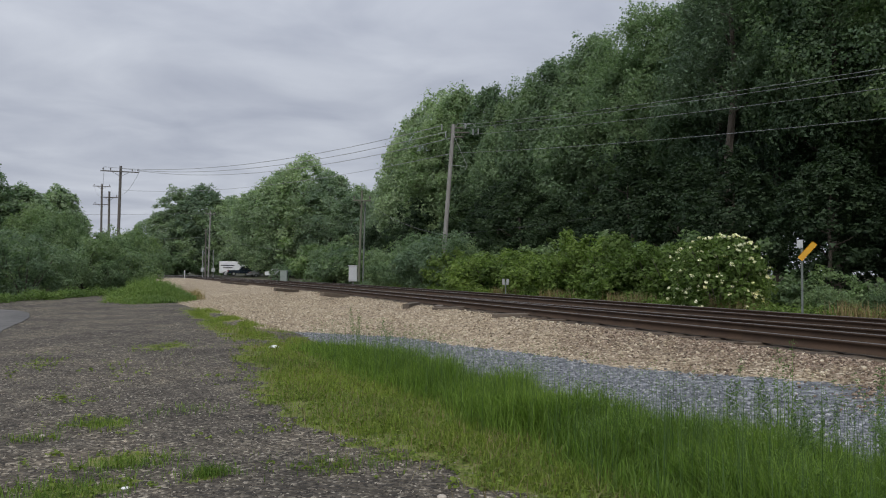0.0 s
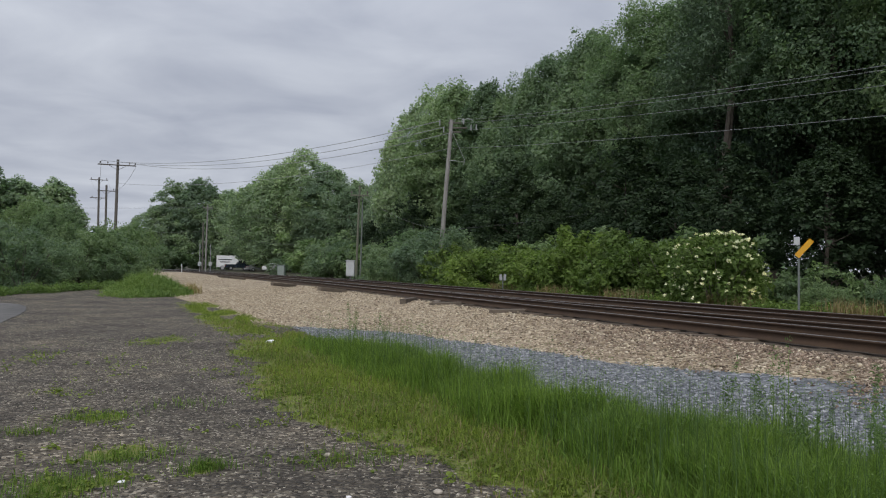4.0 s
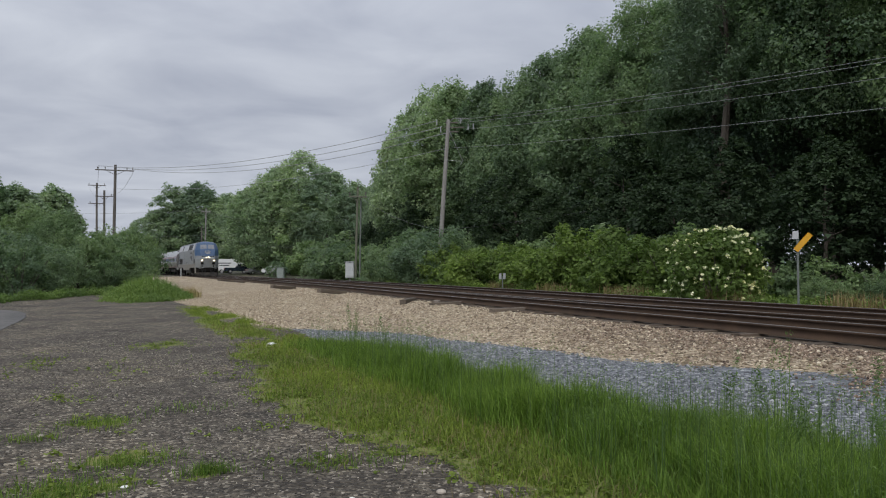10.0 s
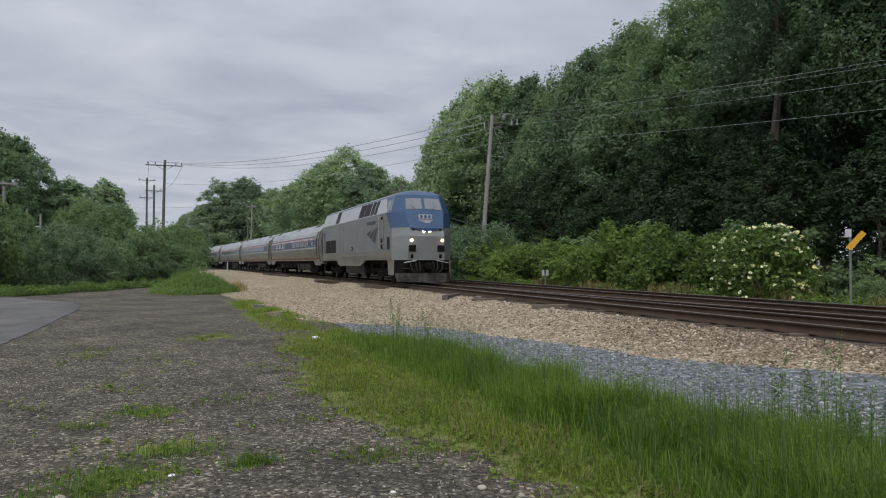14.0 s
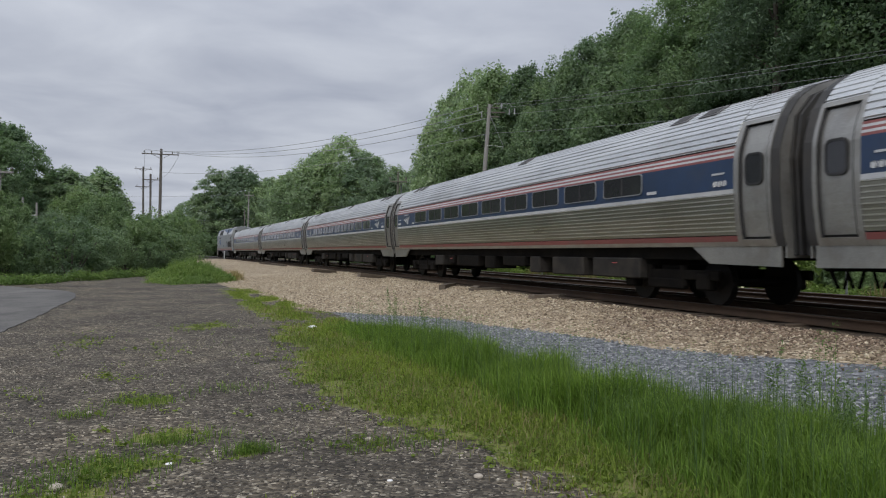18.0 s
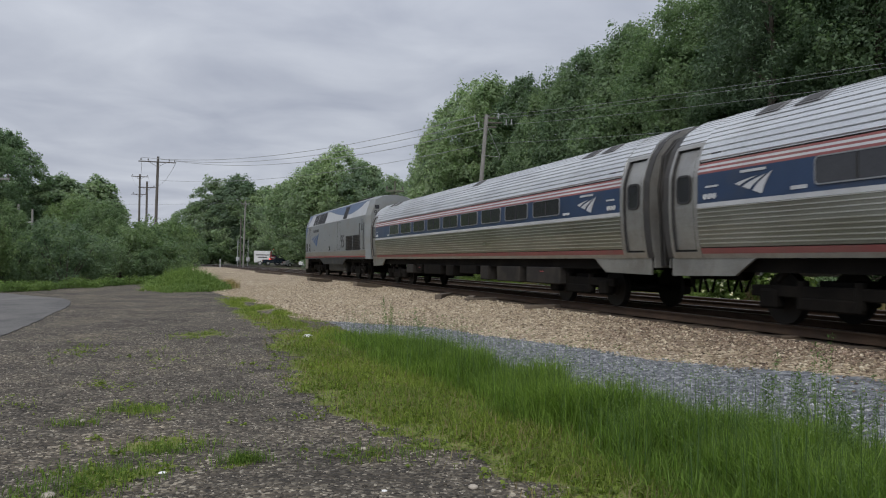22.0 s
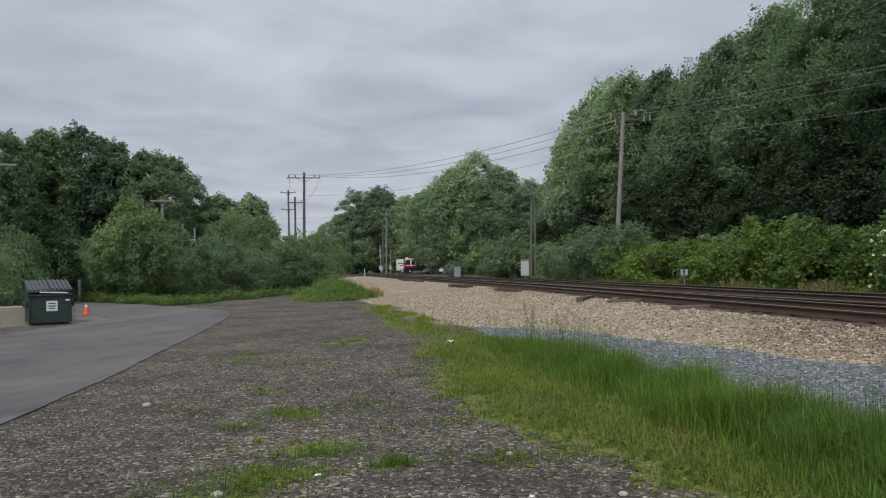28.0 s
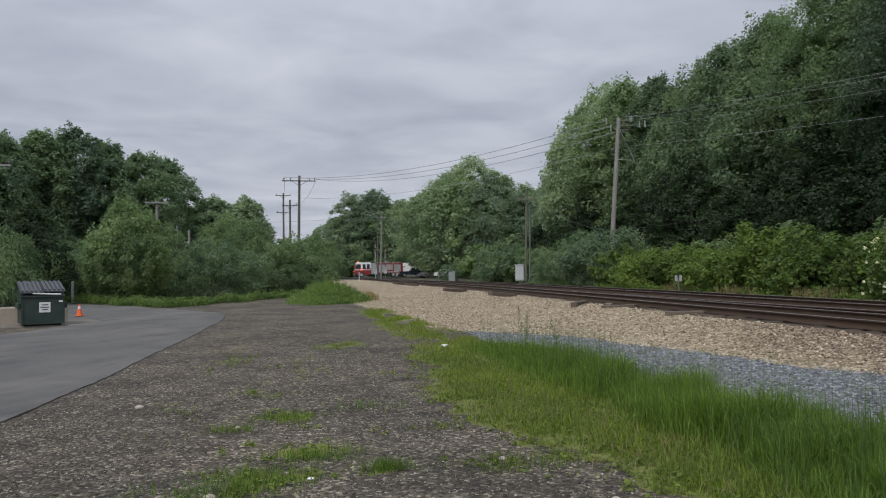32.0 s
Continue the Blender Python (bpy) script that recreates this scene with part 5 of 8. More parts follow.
    # the bright weed mound at the end of the lot, and the strip below the left bushes
    def mound(s, q):
        return (1 - smooth_step(0.7, 1.25, math.hypot((s - 43.5) / 4.2, (q - 0.1) / 1.9) + 0.5 * noise.noise((s * 0.8, q * 0.8, 2))))
    p = sow(r, 6500, (38.0, 49.0), (-3.6, 3.2), mound, 1.0)
    top = np.array([0.2 + 0.25 * noise.noise((a * 1.4, b * 1.4, 9)) + 0.8 * (1 - smooth_step(0.1, 1.15, math.hypot((a - 44.0) / 4.5, (b - 0.3) / 2.2))) for a, b in p[:, 3:5]])
    n = len(p) // 3
    v, f = blades(r, p[n:, :3], np.maximum(0.2, top[n:] * r.uniform(0.8, 1.5, len(p) - n)), 0.016, 0.7, 0.5)
    tagged(new("mound_grass", mesh_of("mound_grass", v, f, M["weed_green"])), "long light green grass on the weed mound", "grass", kind="stuff")
    v, f = leaf_cloud(r, p[:n, :3] + np.stack([0 * top[:n], 0 * top[:n], top[:n] * r.uniform(0.2, 0.95, n)], 1), np.full(n, 0.22), 12, 0.085, up=0.8, aspect=0.4, lean=True)
    tagged(new("weed_mound", mesh_of("weed_mound", v, f, M["weed_green"])), "bright green weeds heaped at the end of the lot", "weeds", kind="stuff")
    p = sow(r, 5600, (38.0, 62.0), (-18.0, -1.5), lambda s, q: 1.0 if -0.8 < s - weed_line(q) + 1.5 * noise.noise((s * 0.5, q * 0.5, 31)) < 1.6 else 0.0, 1.0)
    n = len(p) // 2
    hz = (0.06 + 0.28 * r.random(n)) * np.array([1.0 + 0.9 * noise.noise((a * 0.9, b * 0.9, 3)) for a, b in p[:n, 3:5]])
    v, f = leaf_cloud(r, p[:n, :3] + np.stack([0 * hz, 0 * hz, hz], 1), np.full(n, 0.26), 11, 0.10, up=0.8, aspect=0.4, lean=True)
    tagged(new("weed_strip", mesh_of("weed_strip", v, f, M["weed_green"])), "light green weeds along the foot of the bushes", "weeds", kind="stuff")
    # dry stems and vines beside the far track
    p = sow(r, 500, (43.0, 49.0), (1.4, 3.0), lambda s, q: 0.6, 1.0)
    v, f = blades(r, p[:, :3], 0.2 + 0.5 * r.random(len(p)), 0.012, 0.8, 0.4)
    tagged(new("dead_weeds", mesh_of("dead_weeds", v, f, M["straw"])), "dry brown weeds at the edge of the ballast", "weeds", kind="stuff")
    p = sow(r, 2600, (8.0, 40.0), (17.9, 18.9), lambda s, q: smooth_step(0.0, 0.35, noise.noise((s * 0.35, 3, 3)) + 0.1), 1.0)
    v, f = blades(r, p[:, :3], 0.25 + 0.45 * r.random(len(p)), 0.012, 0.6, 0.3)
    tagged(new("dry_stems", mesh_of("dry_stems", v, f, M["straw"])), "dry tan stems along the edge of the thicket", "weeds", kind="stuff")
    p = sow(r, 1500, (8.0, 60.0), (18.0, 19.6), lambda s, q: 1.0, 1.0)
    v, f = leaf_cloud(r, p[:, :3] + np.array([0, 0, 0.2]), np.full(len(p), 0.35), 10, 0.12, up=0.8)
    tagged(new("vines", mesh_of("vines", v, f, M["leaf_bush"])), "low green vines creeping towards the track", "weeds", kind="stuff")


build_grass()
build_stones()

# ---------------------------------------------------------------- poles and wires


def build_pole(name, label, base, tip, r0, r1, material, arms=(), group="utility poles"):
    """A wooden pole from its foot to its tip (it may lean), with cross-arms (drop, length, turn, pins)."""
    top = thing(name, Matrix.Translation(base), label, "utility pole", group)
    d = Vector(tip) - Vector(base)
    bm = bmesh.new()
    rod(bm, (0, 0, -0.4), d * 0.5, r0, (r0 + r1) / 2, 10)
    rod(bm, d * 0.5, d, (r0 + r1) / 2, r1, 10)
    part("post", bm, material, top)
    for drop, length, turn, pins, shift in arms:
        c = d * (1 - drop / d.length)
        m = Matrix.Translation(c) @ Matrix.Rotation(turn, 4, "Z")
        bm = bmesh.new()
        box(bm, shift, -r1 - 0.06, 0, length, 0.12, 0.14, 0.01)
        arm = part("cross_arm", bm, material, top, at=m)
        for k in (-1, 1):
            bm = bmesh.new()
            rod(bm, (k * length * 0.22, -r1 - 0.06, -0.08), (0, -r1 * 0.7, -0.62), 0.028, 0.028, 6)
            part("brace", bm, M["darkwood"], arm)
        for x in pins:
            bm = bmesh.new()
            rod(bm, (x, -r1 - 0.06, 0.06), (x, -r1 - 0.06, 0.20), 0.025, 0.025, 6)
            rod(bm, (x, -r1 - 0.06, 0.18), (x, -r1 - 0.06, 0.40), 0.085, 0.06, 8)
            part("insulator", bm, M["darkwood"], arm)
    return top


def build_wire(a, b, sag, radius=0.013, label="thin overhead wire between two poles", mat="wire"):
    a, b = Vector(a), Vector(b)
    bm = bmesh.new()
    pts = []
    for k in range(17):
        f = k / 16
        p = a.lerp(b, f)
        p.z -= sag * 4 * f * (1 - f)
        pts.append(p)
    rings = []
    for k, p in enumerate(pts):
        q = (pts[min(k + 1, 16)] - pts[max(k - 1, 0)]).to_track_quat("Z", "Y")
        rings.append([p + q @ Vector((radius * math.cos(j * math.tau / 5), radius * math.sin(j * math.tau / 5), 0)) for j in range(5)])
    loft(bm, rings)
    ob = part("overhead_wire", bm, M[mat], None)
    tagged(ob, label, "wire", "overhead wires")


def build_lines():
    gz = ground_at
    # the tall leaning pole in the wood's edge
    base, tip = Vector((-0.15, 60.0, gz(0, 60))), Vector((0.75, 60.0, 12.9))
    pole = build_pole("utility_pole", "tall grey weathered wooden pole leaning slightly, with wire brackets", base, tip, 0.20, 0.15, M["polewood"])
    d = tip - base
    for dz, x, ln in ((-0.25, 0.5, 1.0), (-0.62, 0.9, 1.5), (-0.95, 0.6, 0.9)):
        bm = bmesh.new()
        box(bm, d.x + x * 0.5, 0, d.z + dz, ln, 0.10, 0.10, 0.01)
        part("bracket", bm, M["darkwood"], pole)
    for x, z in ((-0.9, 0.0), (0.9, 0.12), (1.5, -0.35), (-0.6, -0.55), (1.9, -0.3)):
        bm = bmesh.new()
        rod(bm, (d.x + x, 0, d.z + z - 0.45), (d.x + x, 0, d.z + z), 0.05, 0.04, 8)
        part("insulator", bm, M["metal"], pole)
    bm = bmesh.new()
    rod(bm, (d.x - 0.05, -0.15, d.z - 0.7), (d.x + 1.05, -0.15, d.z - 3.2), 0.018, 0.018, 6)
    rod(bm, (d.x + 1.05, -0.15, d.z - 3.2), (d.x + 0.9, -0.15, d.z - 3.5), 0.018, 0.018, 6)
    rod(bm, (d.x - 0.2, -0.15, d.z - 3.15), (d.x + 0.95, -0.15, d.z - 3.25), 0.015, 0.015, 6)
    part("guy_strut", bm, M["metal"], pole)
    for k in range(2):
        bm = bmesh.new()
        pts = [Vector((d.x + 0.6 + 0.65 * k + 0.45 * math.cos(a), 0, d.z - 0.25 + 0.35 * math.sin(a))) for a in np.linspace(0.2, 2.9, 8)]
        for p, q in zip(pts, pts[1:]):
            rod(bm, p, q, 0.018, 0.018, 5)
        part("jumper_loop", bm, M["wire"], pole)
    # wires towards the camera's right, and back to the crossing
    for (dx, dz), far in zip(((0.5, -0.05), (0.9, -0.25), (1.3, -0.75), (0.1, -2.2)), ((16.9, 29.5, 9.81), (16.9, 29.5, 9.64), (16.9, 29.5, 9.05), (16.9, 29.5, 7.89))):
        a = tip + Vector((dx, 0, dz))
        e = Vector(far)
        b = e + (e - a) * 0.55
        build_wire(a, b, 0.45, 0.0095)
    for (dx, dz), e in zip(((-0.9, -0.1), (-0.5, -0.55), (0.0, -1.0)), ((-43.9, 100.9, 14.9), (-42.1, 101.7, 14.8), (-39.9, 102.5, 14.6))):
        build_wire(tip + Vector((dx, 0, dz)), e, 1.5, 0.026)
    build_wire(tip + Vector((0, 0, -2.2)), (-42.1, 101.7, 12.0), 1.2, 0.018)
    # poles beyond the left bushes
    build_pole("utility_pole", "dark wooden pole with a long braced cross-arm", (-42.3, 101.6, gz(-42, 101)), (-42.05, 101.64, 15.1), 0.22, 0.16, M["darkwood"], ((0.75, 4.6, 0.4, (-2.1, -1.2, 1.4, 2.1), -0.1),))
    build_pole("utility_pole", "dark wooden pole with two short cross-arms", (-68.1, 155.7, 0.4), (-68.1, 155.7, 18.7), 0.24, 0.18, M["darkwood"], ((0.5, 3.3, 0.4, (-1.4, 1.4), 0), (4.1, 2.9, 0.4, (-1.2, 1.2), -0.1)))
    build_pole("utility_pole", "dark wooden pole with one braced cross-arm", (-55.07, 128.7, 0.2), (-55.05, 128.7, 14.5), 0.2, 0.16, M["darkwood"], ((1.0, 2.7, 0.4, (-1.1, 1.1), 0),))
    for a, b in (((-43.9, 100.9, 14.9), (-56.1, 128.3, 13.9)), ((-39.9, 102.5, 14.6), (-53.9, 129.2, 13.8)), ((-56.1, 128.3, 13.9), (-69.5, 155.2, 18.4)), ((-53.9, 129.2, 13.8), (-66.7, 156.4, 18.4))):
        build_wire(a, b, 0.9, 0.02)
    # poles at the crossing
    build_pole("utility_pole", "grey wooden pole beside the level crossing", (-40.75, 136.0, gz(-40.7, 136)), (-40.55, 136.1, 12.0), 0.15, 0.11, M["polewood"], ((0.6, 1.6, 0.3, (-0.7, 0.7), 0),))
    build_pole("utility_pole", "dark wooden pole close to the crossing gate", (-40.05, 132.0, gz(-40, 132)), (-40.08, 132.05, 8.7), 0.13, 0.10, M["darkwood"])
    build_wire((-40.6, 136.0, 11.6), (-110.0, 128.0, 13.0), 1.2, 0.018, mat="wiredark")
    build_wire((-40.6, 136.0, 11.3), (-14.0, 120.0, 9.0), 1.0, 0.014, mat="wiredark")
    build_wire((-40.6, 136.0, 7.4), (-110.0, 128.0, 8.0), 1.2, 0.016, mat="wiredark")
    build_wire((-40.5, 136.0, 7.6), (-18.0, 124.0, 5.0), 1.0, 0.014, mat="wiredark")
    # the pole beside the signal cabinet
    build_pole("utility_pole", "dark thin wooden pole beside the signal cabinet", (-7.5, 69.6, gz(-7.5, 69.6)), (-7.25, 69.62, 8.75), 0.12, 0.09, M["mossy"], ((0.9, 1.6, 0.2, (-0.7, 0.7), 0),))
    build_pole("utility_pole", "grey thin pole standing against a darker one", (-7.15, 69.9, gz(-7.1, 69.9)), (-7.0, 69.9, 7.6), 0.08, 0.07, M["signpost"])
    build_wire((-7.2, 69.6, 7.9), (0.1, 60.0, 4.4), 0.5, 0.011, mat="wiredark")
    build_wire((0.1, 60.0, 4.4), (24.0, 34.0, 7.5), 0.6, 0.009, mat="wiredark")
    # poles behind the left trees
    build_pole("utility_pole", "grey wooden pole with a plain cross-arm among trees", (-37.35, 59.2, gz(-37, 59)), (-37.3, 59.25, 7.85), 0.15, 0.12, M["polewood"], ((0.2, 1.9, 0.5, (-0.85, 0.85), 0),))
    for x, y, z in ((-39.0, 65.2, 6.1), (-38.1, 65.75, 5.7)):
        build_pole("utility_pole", "short grey wooden post of a twin-post frame", (x, y, gz(x, y)), (x, y, z), 0.10, 0.09, M["polewood"])
    bm = bmesh.new()
    pts = [(-39.0, 65.2, 4.35), (-38.7, 65.4, 4.55), (-38.1, 65.75, 4.6)]
    for p, q in zip(pts, pts[1:]):
        rod(bm, p, q, 0.05, 0.05, 6)
    tagged(part("lamp_arm", bm, M["metal"], None), "bent metal arm between two grey posts", "bracket")
    build_pole("utility_pole", "grey wooden pole with a cross-arm above dark trees", (-40.3, 44.5, gz(-40, 44)), (-40.3, 44.6, 9.3), 0.16, 0.12, M["polewood"], ((0.25, 2.4, 0.5, (-1.1, 1.1), 0),))


# ---------------------------------------------------------------- signs, cabinets, bin


def build_signs():
    x, y = 10.0, 21.82
    g = ground_at(x, y)
    turn = -math.atan2(x, y)
    top = thing("track_sign", Matrix.Translation((x, y, g)) @ Matrix.Rotation(turn, 4, "Z"), "yellow slanted track sign on a grey metal post", "sign")
    bm = bmesh.new()
    box(bm, 0, 0, 1.05, 0.06, 0.04, 2.2, 0.008)
    part("post", bm, M["signpost"], top)
    bm = bmesh.new()
    box(bm, 0, -0.035, 0, 0.16, 0.012, 0.60, 0.02)
    part("yellow_board", bm, M["yellow"], top, at=Matrix.Translation((0.14, 0.0, 1.86)) @ Matrix.Rotation(radians(40), 4, "Y"))
    bm = bmesh.new()
    box(bm, -0.05, -0.04, 2.06, 0.16, 0.012, 0.22, 0.01)
    part("grey_plate", bm, M["cabinet"], top)
    # small marker plates in front of the thicket
    x, y = 3.15, 39.4
    g = ground_at(x, y)
    top = thing("track_marker", Matrix.Translation((x, y, g)), "pair of small pale marker plates on a short post", "sign")
    for dx in (-0.16, 0.14):
        bm = bmesh.new()
        box(bm, dx * 0.7, -0.03, 0.74, 0.13, 0.012, 0.30, 0.008)
        part("plate", bm, M["metal"], top)
    bm = bmesh.new()
    box(bm, 0, 0, 0.35, 0.05, 0.04, 0.8)
    part("post", bm, M["signpost"], top)
    # signal cabinet on a post
    x, y = -7.75, 67.55
    g = ground_at(x, y) - 0.27
    top = thing("signal_cabinet", Matrix.Translation((x, y, g)), "pale grey metal signal cabinet on a short post", "cabinet")
    bm = bmesh.new()
    box(bm, 0, 0, 1.30, 0.72, 0.5, 1.34, 0.02)
    body = part("body", bm, M["cabinet"], top)
    bm = bmesh.new()
    box(bm, 0, -0.26, 1.30, 0.60, 0.02, 1.18, 0.008)
    door = part("door", bm, M["cabinet"], top)
    bm = bmesh.new()
    box(bm, 0.24, -0.285, 1.30, 0.03, 0.03, 0.14, 0.005)
    part("handle", bm, M["metal"], door)
    bm = bmesh.new()
    box(bm, 0, 0, 2.0, 0.84, 0.62, 0.06, 0.02)
    part("lid", bm, M["cabinet"], top)
    bm = bmesh.new()
    rod(bm, (0, 0, -0.1), (0, 0, 0.65), 0.07, 0.07, 8)
    part("post", bm, M["metal"], top)
    # green-grey cabinet further on
    x, y = -17.1, 84.3
    g = ground_at(x, y)
    top = thing("relay_cabinet", Matrix.Translation((x, y, g)), "green-grey metal relay cabinet on the ground", "cabinet")
    bm = bmesh.new()
    box(bm, 0, 0, 0.62, 0.72, 0.6, 1.24, 0.02)
    part("body", bm, M["cabinet2"], top)
    bm = bmesh.new()
    box(bm, 0, -0.31, 0.62, 0.6, 0.02, 1.05, 0.006)
    part("door", bm, M["cabinet2"], top)
    bm = bmesh.new()
    box(bm, 0, 0, 1.26, 0.8, 0.7, 0.05, 0.01)
    part("lid", bm, M["cabinet2"], top)
    for x, y, h in ((-37.6, 114.0, 1.2), (-30.4, 39.7, 1.25)):
        bm = bmesh.new()
        rod(bm, (0, 0, -0.2), (0, 0, h), 0.085, 0.08, 10)
        rod(bm, (0, 0, h), (0, 0, h + 0.05), 0.08, 0.03, 10)
        tagged(part("bollard", bm, M["cabinet"], None, at=Matrix.Translation((x, y, ground_at(x, y)))), "pale plain post standing by the verge", "post", "bollards")


def build_bin():
    mid, turn = Vector((-17.27, 21.19)), radians(46)
    top = thing("dumpster", Matrix.Translation((mid.x, mid.y, 0.03)) @ Matrix.Rotation(turn, 4, "Z") @ Matrix.Scale(0.88, 4), "dark green metal dumpster with a black plastic lid ajar", "dumpster")
    w, dep = 1.38, 1.2
    bm = bmesh.new()
    prism(bm, [(0.0, 0.08), (dep, 0.08), (dep, 1.45), (0.0, 1.06)], "x", -w / 2, w / 2)
    part("body", bm, M["binpaint"], top)
    bm = bmesh.new()
    box(bm, 0, -0.03, 1.05, w + 0.06, 0.06, 0.07, 0.01)
    part("rim", bm, M["binpaint"], top)
    for x in (-w / 2 + 0.04, w / 2 - 0.04, 0):
        bm = bmesh.new()
        box(bm, x, -0.015, 0.55, 0.05, 0.03, 0.9, 0.008)
        if x:
            part("rib", bm, M["binpaint"], top)
        else:
            bm.free()
    for s in (-1, 1):
        bm = bmesh.new()
        box(bm, s * (w / 2 + 0.05), 0.55, 0.72, 0.10, 0.9, 0.20, 0.02)
        part("fork_pocket", bm, M["binpaint"], top)
        bm = bmesh.new()
        rod(bm, (s * (w / 2 - 0.15), 0.15, 0.0), (s * (w / 2 - 0.15), 0.15, 0.10), 0.06, 0.06, 8)
        part("caster", bm, M["rubber"], top)
    for k, (x0, x1, lift) in enumerate(((-w / 2 - 0.02, -0.01, 0.06), (0.01, w / 2 + 0.02, 0.10))):
        bm = bmesh.new()
        prism(bm, [(-0.08, 1.10 + lift), (dep + 0.05, 1.52), (dep + 0.05, 1.56), (-0.08, 1.14 + lift)], "x", x0, x1)
        lid = part("lid", bm, M["lid"], top, "ribbed black plastic lid slightly ajar")
        for j in range(5):
            x = x0 + (x1 - x0) * (j + 0.5) / 5
            bm = bmesh.new()
            prism(bm, [(0.0, 1.16 + lift), (dep, 1.56), (dep, 1.595), (0.0, 1.195 + lift)], "x", x - 0.035, x + 0.035)
            part("lid_rib", bm, M["lid"], lid)
    bm = bmesh.new()
    box(bm, 0.05, -0.035, 1.14, 0.9, 0.10, 0.05, 0.01, m=Matrix.Rotation(radians(3), 4, "Y"))
    part("refuse", bm, M["litterwhite"], top, "white refuse sticking out under the lid")
    bm = bmesh.new()
    box(bm, 0.05, -0.012, 0.66, 0.36, 0.016, 0.36, 0.004)
    lab = part("label", bm, M["sticker"], top, "white paper label with dark print")
    for z, ww in ((0.75, 0.22), (0.66, 0.28), (0.58, 0.18)):
        bm = bmesh.new()
        box(bm, 0.05, -0.022, z, ww, 0.006, 0.035)
        part("print_bar", bm, M["ink"], lab)
    bm = bmesh.new()
    box(bm, w / 2 - 0.12, -0.012, 0.86, 0.15, 0.012, 0.06)
    part("side_label", bm, M["sticker"], top)
    # concrete pad walls and the cone
    for (x, y), ln, tn in (((-18.55, 22.75), 1.45, turn), ((-19.05, 21.65), 1.3, turn)):
        bm = bmesh.new()
        box(bm, 0, 0, 0.27, ln, 0.35, 0.58, 0.03)
        tagged(part("concrete_block", bm, M["concrete"], None, at=Matrix.Translation((x, y, max(ground_at(x, y), 0.03))) @ Matrix.Rotation(tn, 4, "Z")), "tan concrete block beside the dumpster", "concrete block", "concrete blocks")
    bm = bmesh.new()
    box(bm, 0, 0, 0, 3.6, 2.9, 0.10, 0.02)
    tagged(part("pad", bm, M["padstone"], None, at=Matrix.Translation((-18.3, 22.3, -0.01)) @ Matrix.Rotation(turn, 4, "Z")), "low concrete pad under the dumpster", "concrete pad", kind="structure")
    top = thing("traffic_cone", Matrix.Translation((-19.7, 26.1, 0.06)) @ Matrix.Scale(0.92, 4), "orange traffic cone with a pale collar", "traffic cone")
    bm = bmesh.new()
    box(bm, 0, 0, 0.015, 0.30, 0.30, 0.03, 0.008)
    part("base", bm, M["orange"], top)
    bm = bmesh.new()
    rod(bm, (0, 0, 0.03), (0, 0, 0.30), 0.115, 0.065, 14)
    part("cone", bm, M["orange"], top)
    bm = bmesh.new()
    rod(bm, (0, 0, 0.30), (0, 0, 0.40), 0.065, 0.045, 14)
    part("collar", bm, M["sticker"], top)
    bm = bmesh.new()
    rod(bm, (0, 0, 0.40), (0, 0, 0.48), 0.045, 0.03, 14)
    part("tip", bm, M["orange"], top)


def build_litter():
    r = random.Random(4)
    for x, y, size, mat, label, cat in ((-3.35, 15.6, 0.11, "litterwhite", "crumpled white paper litter in the grass", "litter"), (-2.75, 5.0, 0.05, "pebble", "pale rounded stone on the gravel", "stone"), (0.0, 5.45, 0.03, "pebble", "pale stone at the grass edge", "stone"),
                                        (-3.7, 7.3, 0.03, "pebble", "pale rounded stone on the gravel", "stone"), (-0.6, 5.3, 0.02, "litterwhite", "small white scrap on the gravel", "litter"), (-2.25, 5.6, 0.032, "litterwhite", "small white scrap on the gravel", "litter"), (-0.9, 6.4, 0.03, "pebble", "pale stone on the gravel", "stone"), (-5.4, 8.2, 0.05, "pebble", "pale rounded stone on the gravel", "stone")):
        bm = bmesh.new()
        bmesh.ops.create_icosphere(bm, subdivisions=2, radius=size)
        for v in bm.verts:
            v.co.z *= 0.55 if mat == "pebble" else 0.35
            v.co *= 1 + 0.35 * noise.noise(v.co * (6 if mat == "pebble" else 16) + Vector((x, y, 0)))
        tagged(part(cat, bm, M[mat], None, smooth=mat == "pebble", at=Matrix.Translation((x, y, ground_at(x, y) + size * 0.2))), label, cat)


# ---------------------------------------------------------------- the level crossing and its traffic


